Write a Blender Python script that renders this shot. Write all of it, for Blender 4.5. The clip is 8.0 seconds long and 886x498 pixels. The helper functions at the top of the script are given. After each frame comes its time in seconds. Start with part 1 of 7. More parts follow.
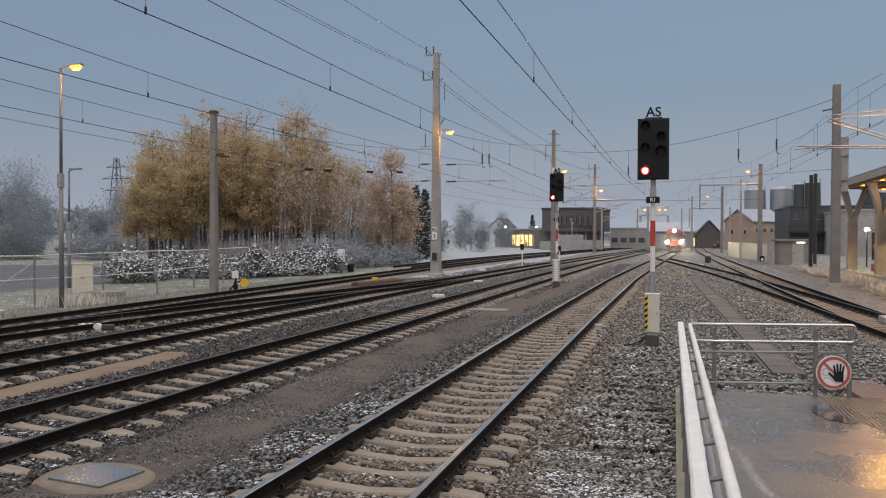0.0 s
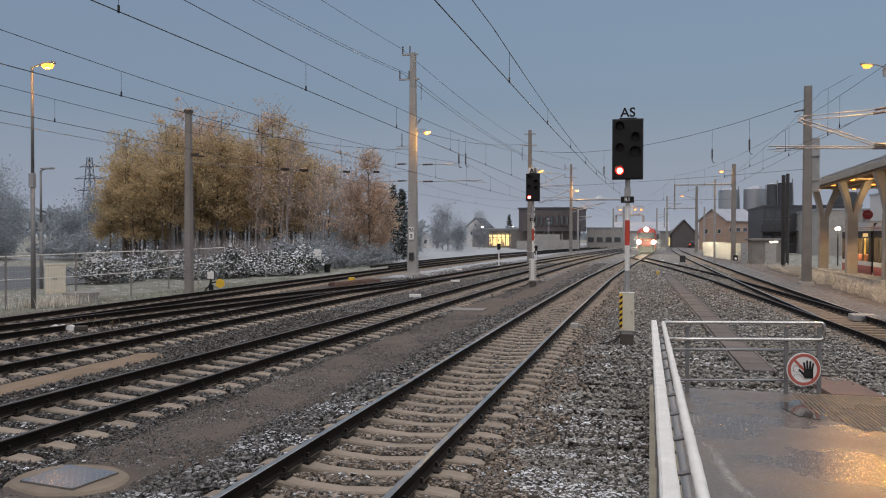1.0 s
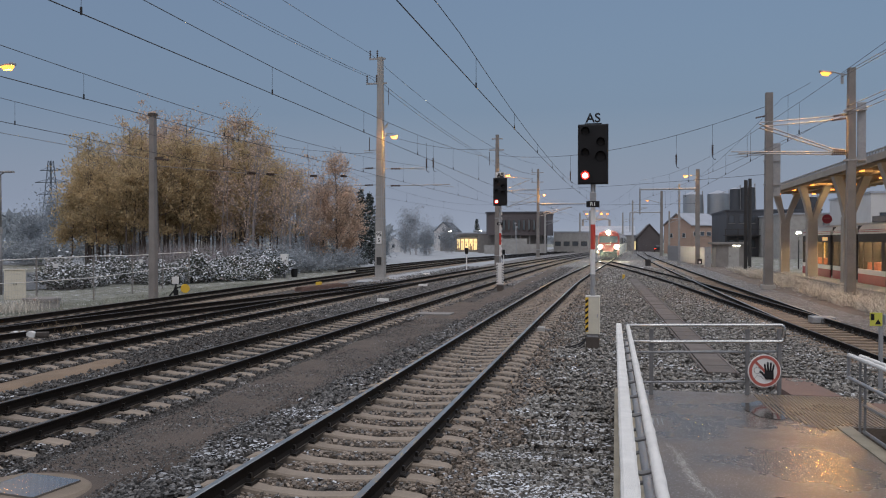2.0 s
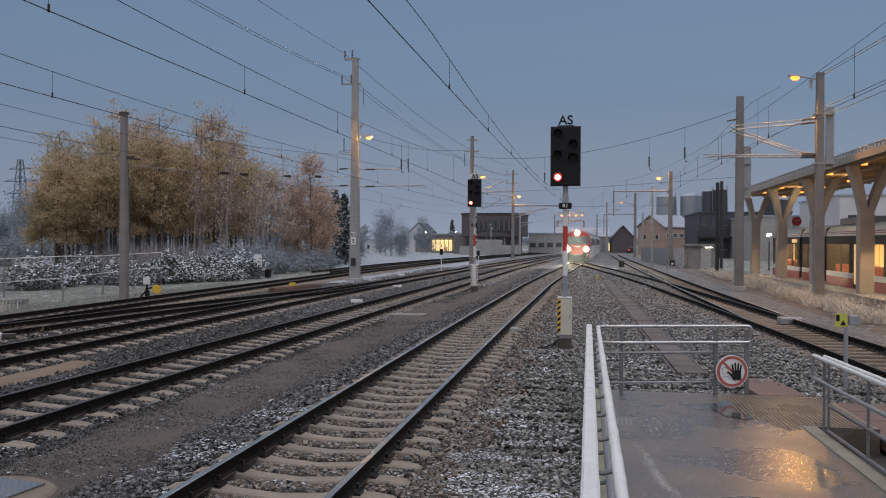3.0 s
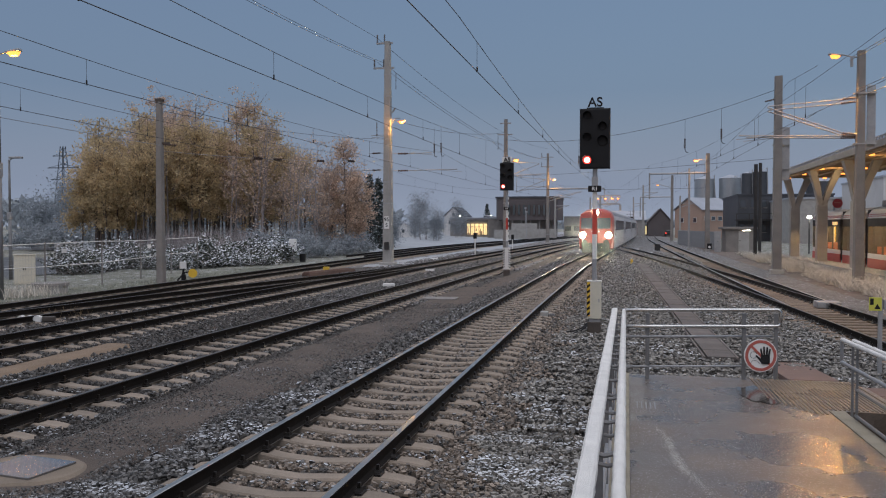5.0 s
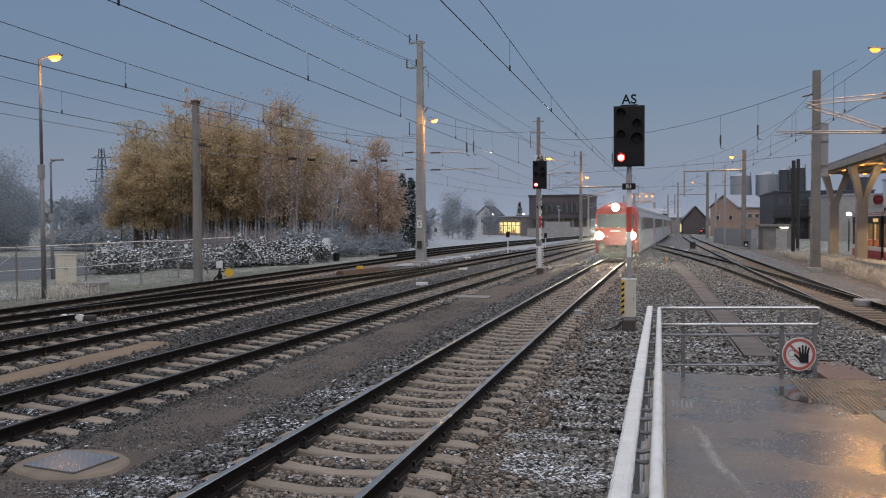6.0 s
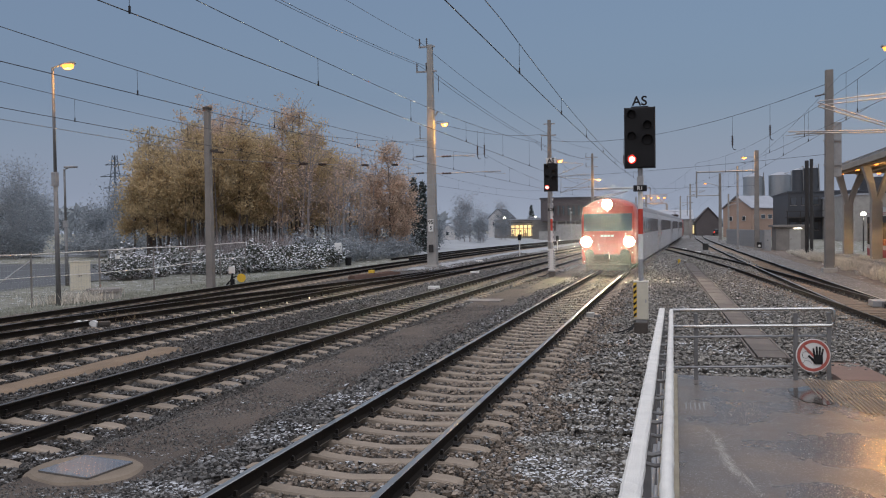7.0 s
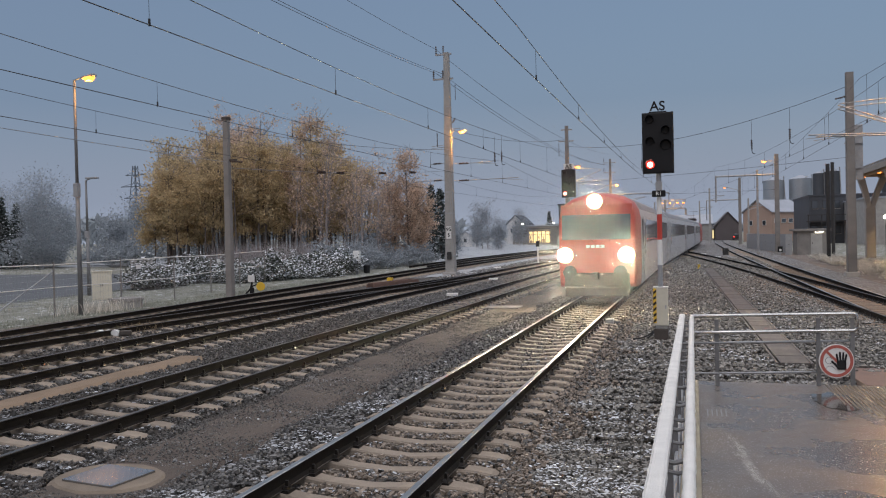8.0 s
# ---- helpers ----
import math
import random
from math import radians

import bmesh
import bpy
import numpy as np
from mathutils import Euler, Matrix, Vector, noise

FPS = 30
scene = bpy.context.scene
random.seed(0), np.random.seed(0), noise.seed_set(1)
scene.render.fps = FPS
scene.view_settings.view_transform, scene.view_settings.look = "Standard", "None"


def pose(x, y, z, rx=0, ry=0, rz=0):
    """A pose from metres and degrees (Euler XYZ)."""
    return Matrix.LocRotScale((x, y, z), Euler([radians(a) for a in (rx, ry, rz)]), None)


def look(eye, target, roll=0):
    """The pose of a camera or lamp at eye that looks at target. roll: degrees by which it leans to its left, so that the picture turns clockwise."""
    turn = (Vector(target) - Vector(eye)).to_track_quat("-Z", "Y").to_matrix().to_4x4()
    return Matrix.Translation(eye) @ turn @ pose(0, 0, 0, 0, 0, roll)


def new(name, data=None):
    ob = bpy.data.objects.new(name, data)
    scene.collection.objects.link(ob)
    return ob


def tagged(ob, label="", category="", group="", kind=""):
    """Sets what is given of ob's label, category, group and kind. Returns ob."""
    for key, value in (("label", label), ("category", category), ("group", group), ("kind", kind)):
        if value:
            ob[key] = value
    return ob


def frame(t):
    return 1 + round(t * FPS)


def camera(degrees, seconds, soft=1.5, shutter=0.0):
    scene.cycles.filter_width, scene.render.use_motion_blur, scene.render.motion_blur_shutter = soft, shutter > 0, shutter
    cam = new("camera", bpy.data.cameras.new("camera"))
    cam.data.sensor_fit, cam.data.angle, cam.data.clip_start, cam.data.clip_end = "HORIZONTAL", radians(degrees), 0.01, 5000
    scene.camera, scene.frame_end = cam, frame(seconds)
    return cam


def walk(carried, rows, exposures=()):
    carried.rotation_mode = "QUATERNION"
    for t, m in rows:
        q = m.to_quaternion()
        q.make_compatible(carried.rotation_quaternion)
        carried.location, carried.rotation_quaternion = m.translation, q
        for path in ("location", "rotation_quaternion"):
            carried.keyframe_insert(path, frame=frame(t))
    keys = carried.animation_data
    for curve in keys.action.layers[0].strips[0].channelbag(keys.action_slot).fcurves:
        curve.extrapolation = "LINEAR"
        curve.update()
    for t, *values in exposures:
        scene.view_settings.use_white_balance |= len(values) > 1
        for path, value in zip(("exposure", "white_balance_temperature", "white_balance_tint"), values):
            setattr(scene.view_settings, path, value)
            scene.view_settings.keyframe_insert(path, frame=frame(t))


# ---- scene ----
cam = camera(57.1, 8.0, soft=1.1)
PATH = [
    (0, (-0.005, -0.066, 2.562), (-0.552, 1.858, 2.531), 0.2),
    (0.5, (0.011, -0.07, 2.558), (-0.516, 1.859, 2.527), 0.2),
    (1, (0.025, -0.099, 2.558), (-0.468, 1.84, 2.527), 0.1),
    (1.5, (0.035, -0.123, 2.558), (-0.424, 1.823, 2.533), 0.0),
    (3, (0.107, -0.136, 2.562), (-0.25, 1.832, 2.544), 0.2),
    (3.5, (0.164, -0.103, 2.563), (-0.195, 1.864, 2.535), 0.1),
    (4, (0.23, -0.071, 2.557), (-0.146, 1.893, 2.517), -0.0),
    (5.5, (0.277, -0.149, 2.558), (-0.206, 1.791, 2.496), -0.1),
    (6, (0.266, -0.171, 2.554), (-0.254, 1.76, 2.494), -0.3),
    (6.5, (0.265, -0.183, 2.557), (-0.271, 1.743, 2.501), -0.6),
    (7, (0.284, -0.169, 2.556), (-0.264, 1.754, 2.505), -0.8),
    (7.5, (0.284, -0.172, 2.552), (-0.281, 1.746, 2.509), -1.1),
    (8, (0.283, -0.179, 2.563), (-0.307, 1.731, 2.53), -1.3),
]
walk(cam, [(t, look(eye, target, roll)) for t, eye, target, roll in PATH],
     [(0, 0.22, 6750, 12), (0.5, 0.14, 6700, 12), (1, 0.11, 6650, 12), (1.5, 0.04, 6450, 12), (3, -0.16, 6100, 13), (4, -0.14, 6100, 13), (5.5, -0.12, 6150, 13), (7, 0.02, 6300, 13), (8, 0.03, 6350, 13)])

# ---- world, light ----
world = bpy.data.worlds.new("overcast_dusk")
scene.world = world
world.use_nodes = True
wn, wl = world.node_tree.nodes, world.node_tree.links
wn.clear()
w_out = wn.new("ShaderNodeOutputWorld")
w_bg = wn.new("ShaderNodeBackground")
w_sky = wn.new("ShaderNodeTexSky")
w_sky.sky_type, w_sky.sun_disc = "NISHITA", False
w_sky.sun_elevation, w_sky.sun_rotation = radians(4), radians(200)
w_sky.air_density, w_sky.dust_density, w_sky.ozone_density = 1.5, 4.0, 3.0
w_dim = wn.new("ShaderNodeVectorMath")
w_dim.operation = "SCALE"
w_dim.inputs["Scale"].default_value = 0.06
w_tc = wn.new("ShaderNodeTexCoord")
w_sep = wn.new("ShaderNodeSeparateXYZ")
w_noise = wn.new("ShaderNodeTexNoise")
w_noise.inputs["Scale"].default_value = 2.2
w_noise.inputs["Detail"].default_value = 4
w_madd = wn.new("ShaderNodeMath")
w_madd.operation = "MULTIPLY_ADD"
w_madd.inputs[1].default_value = 0.05
w_ramp = wn.new("ShaderNodeValToRGB")
cr = w_ramp.color_ramp
cr.elements[0].position, cr.elements[0].color = 0.0, (0.36, 0.40, 0.47, 1)
cr.elements[1].position, cr.elements[1].color = 1.0, (1.22, 1.20, 1.22, 1)
for p, c in ((0.07, (0.25, 0.30, 0.385, 1)), (0.18, (0.165, 0.225, 0.325, 1)), (0.36, (0.15, 0.205, 0.30, 1)), (0.62, (0.70, 0.73, 0.80, 1))):
    e = cr.elements.new(p)
    e.color = c
w_add = wn.new("ShaderNodeVectorMath")
w_add.operation = "ADD"
wl.new(w_tc.outputs["Generated"], w_sep.inputs[0])
wl.new(w_tc.outputs["Generated"], w_noise.inputs["Vector"])
wl.new(w_noise.outputs["Fac"], w_madd.inputs[0])
wl.new(w_sep.outputs["Z"], w_madd.inputs[2])
wl.new(w_madd.outputs[0], w_ramp.inputs["Fac"])
wl.new(w_sky.outputs["Color"], w_dim.inputs[0])
wl.new(w_ramp.outputs["Color"], w_add.inputs[0])
wl.new(w_dim.outputs[0], w_add.inputs[1])
wl.new(w_add.outputs[0], w_bg.inputs["Color"])
w_bg.inputs["Strength"].default_value = 1.0
wl.new(w_bg.outputs[0], w_out.inputs[0])

sun_data = bpy.data.lights.new("veiled_sun", "SUN")
sun_data.energy, sun_data.angle, sun_data.color = 0.5, radians(40), (1.0, 0.95, 0.9)
sun = new("veiled_sun", sun_data)
sun.matrix_world = look((10, -40, 40), (0, 0, 0))


# ---- materials ----
def mat(name, color, rough=0.7, metal=0.0, vary=0.15, fine=30.0, broad=2.0, bump=0.2, dist=0.01, frost=0.0, frost_scale=6.0, frost_band=1.0, island=0.0,
        second=None, emit=None, strength=0.0, spec=0.5, each=0.0, stretch=None, thin=0.0, wet=None, clear=0.0):
    """A surface with grain and stains at two scales, frost on what faces up, and a tint that varies piece by piece."""
    m = bpy.data.materials.new(name)
    m.use_nodes = True
    n, l = m.node_tree.nodes, m.node_tree.links
    b = n["Principled BSDF"]
    b.inputs["Roughness"].default_value, b.inputs["Metallic"].default_value = rough, metal
    b.inputs["Specular IOR Level"].default_value = spec
    tc = n.new("ShaderNodeTexCoord")
    src = tc.outputs["Object"]
    if stretch:
        mp = n.new("ShaderNodeMapping")
        mp.inputs["Scale"].default_value = stretch
        l.new(src, mp.inputs["Vector"])
        src = mp.outputs[0]
    n1, n2 = n.new("ShaderNodeTexNoise"), n.new("ShaderNodeTexNoise")
    for nn, sc in ((n1, fine), (n2, broad)):
        nn.inputs["Scale"].default_value, nn.inputs["Detail"].default_value = sc, 5
        l.new(src, nn.inputs["Vector"])
    mix = n.new("ShaderNodeMix")
    mix.data_type = "RGBA"
    a = [c * (1 - vary) for c in color]
    z = second or [min(1, c * (1 + vary)) for c in color]
    mix.inputs[6].default_value, mix.inputs[7].default_value = (*a, 1), (*z, 1)
    s = n.new("ShaderNodeMath")
    s.operation = "MULTIPLY_ADD"
    s.inputs[1].default_value = 1.6
    l.new(n2.outputs["Fac"], s.inputs[0])
    t = n.new("ShaderNodeMath")
    t.operation = "MULTIPLY_ADD"
    t.inputs[1].default_value, t.inputs[2].default_value = 0.9, -0.75
    l.new(n1.outputs["Fac"], t.inputs[0])
    l.new(t.outputs[0], s.inputs[2])
    s.use_clamp = True
    l.new(s.outputs[0], mix.inputs[0])
    col = mix.outputs[2]
    if island or each:
        if island:
            g = n.new("ShaderNodeNewGeometry")
            rnd, amount = g.outputs["Random Per Island"], island
        else:
            g = n.new("ShaderNodeObjectInfo")
            rnd, amount = g.outputs["Random"], each
        mr = n.new("ShaderNodeMapRange")
        mr.inputs["To Min"].default_value, mr.inputs["To Max"].default_value = 1 - amount, 1 + amount
        l.new(rnd, mr.inputs["Value"])
        sc = n.new("ShaderNodeVectorMath")
        sc.operation = "SCALE"
        l.new(col, sc.inputs[0])
        l.new(mr.outputs[0], sc.inputs["Scale"])
        col = sc.outputs[0]
    if frost:
        g = n.new("ShaderNodeNewGeometry")
        sp = n.new("ShaderNodeSeparateXYZ")
        l.new(g.outputs["Normal"], sp.inputs[0])
        fn = n.new("ShaderNodeTexNoise")
        fn.inputs["Scale"].default_value, fn.inputs["Detail"].default_value = frost_scale, 6
        fb = n.new("ShaderNodeMapping")
        fb.inputs["Scale"].default_value = (frost_band, 1, 1)
        l.new(tc.outputs["Object"], fb.inputs["Vector"])
        l.new(fb.outputs[0], fn.inputs["Vector"])
        ad = n.new("ShaderNodeMath")
        ad.operation = "MULTIPLY_ADD"
        ad.inputs[1].default_value = 0.7
        l.new(sp.outputs["Z"], ad.inputs[0])
        l.new(fn.outputs["Fac"], ad.inputs[2])
        fr = n.new("ShaderNodeMapRange")
        lo = 1.45 - 0.75 * frost
        fr.inputs["From Min"].default_value, fr.inputs["From Max"].default_value = lo, lo + 0.25
        l.new(ad.outputs[0], fr.inputs["Value"])
        fm = n.new("ShaderNodeMix")
        fm.data_type = "RGBA"
        fm.inputs[7].default_value = (0.80, 0.83, 0.87, 1)
        l.new(fr.outputs[0], fm.inputs[0])
        l.new(col, fm.inputs[6])
        col = fm.outputs[2]
    l.new(col, b.inputs["Base Color"])
    if wet:
        # drier and wetter patches
        wr = n.new("ShaderNodeMapRange")
        wr.inputs["From Min"].default_value, wr.inputs["From Max"].default_value = 0.38, 0.62
        wr.inputs["To Min"].default_value, wr.inputs["To Max"].default_value = wet
        l.new(n2.outputs["Fac"], wr.inputs["Value"])
        l.new(wr.outputs[0], b.inputs["Roughness"])
    if bump:
        bp = n.new("ShaderNodeBump")
        bp.inputs["Strength"].default_value, bp.inputs["Distance"].default_value = bump, dist
        l.new(n1.outputs["Fac"], bp.inputs["Height"])
        l.new(bp.outputs[0], b.inputs["Normal"])
    if thin:
        tr, ms = n.new("ShaderNodeBsdfTranslucent"), n.new("ShaderNodeMixShader")
        l.new(col, tr.inputs["Color"])
        ms.inputs[0].default_value = thin
        l.new(b.outputs[0], ms.inputs[1])
        l.new(tr.outputs[0], ms.inputs[2])
        l.new(ms.outputs[0], n["Material Output"].inputs["Surface"])
        if clear:
            # mostly see-through flakes, so that many blend into a haze
            tp, mc = n.new("ShaderNodeBsdfTransparent"), n.new("ShaderNodeMixShader")
            mc.inputs[0].default_value = clear
            l.new(ms.outputs[0], mc.inputs[1])
            l.new(tp.outputs[0], mc.inputs[2])
            l.new(mc.outputs[0], n["Material Output"].inputs["Surface"])
    if emit:
        b.inputs["Emission Color"].default_value, b.inputs["Emission Strength"].default_value = (*emit, 1), strength
    return m


def glow(name, color, strength):
    m = bpy.data.materials.new(name)
    m.use_nodes = True
    b = m.node_tree.nodes["Principled BSDF"]
    b.inputs["Base Color"].default_value = (*color, 1)
    b.inputs["Emission Color"].default_value, b.inputs["Emission Strength"].default_value = (*color, 1), strength
    return m


def glass(name, tint=(0.05, 0.06, 0.07), rough=0.05):
    m = bpy.data.materials.new(name)
    m.use_nodes = True
    b = m.node_tree.nodes["Principled BSDF"]
    b.inputs["Base Color"].default_value = (*tint, 1)
    b.inputs["Roughness"].default_value, b.inputs["Specular IOR Level"].default_value = rough, 0.9
    return m


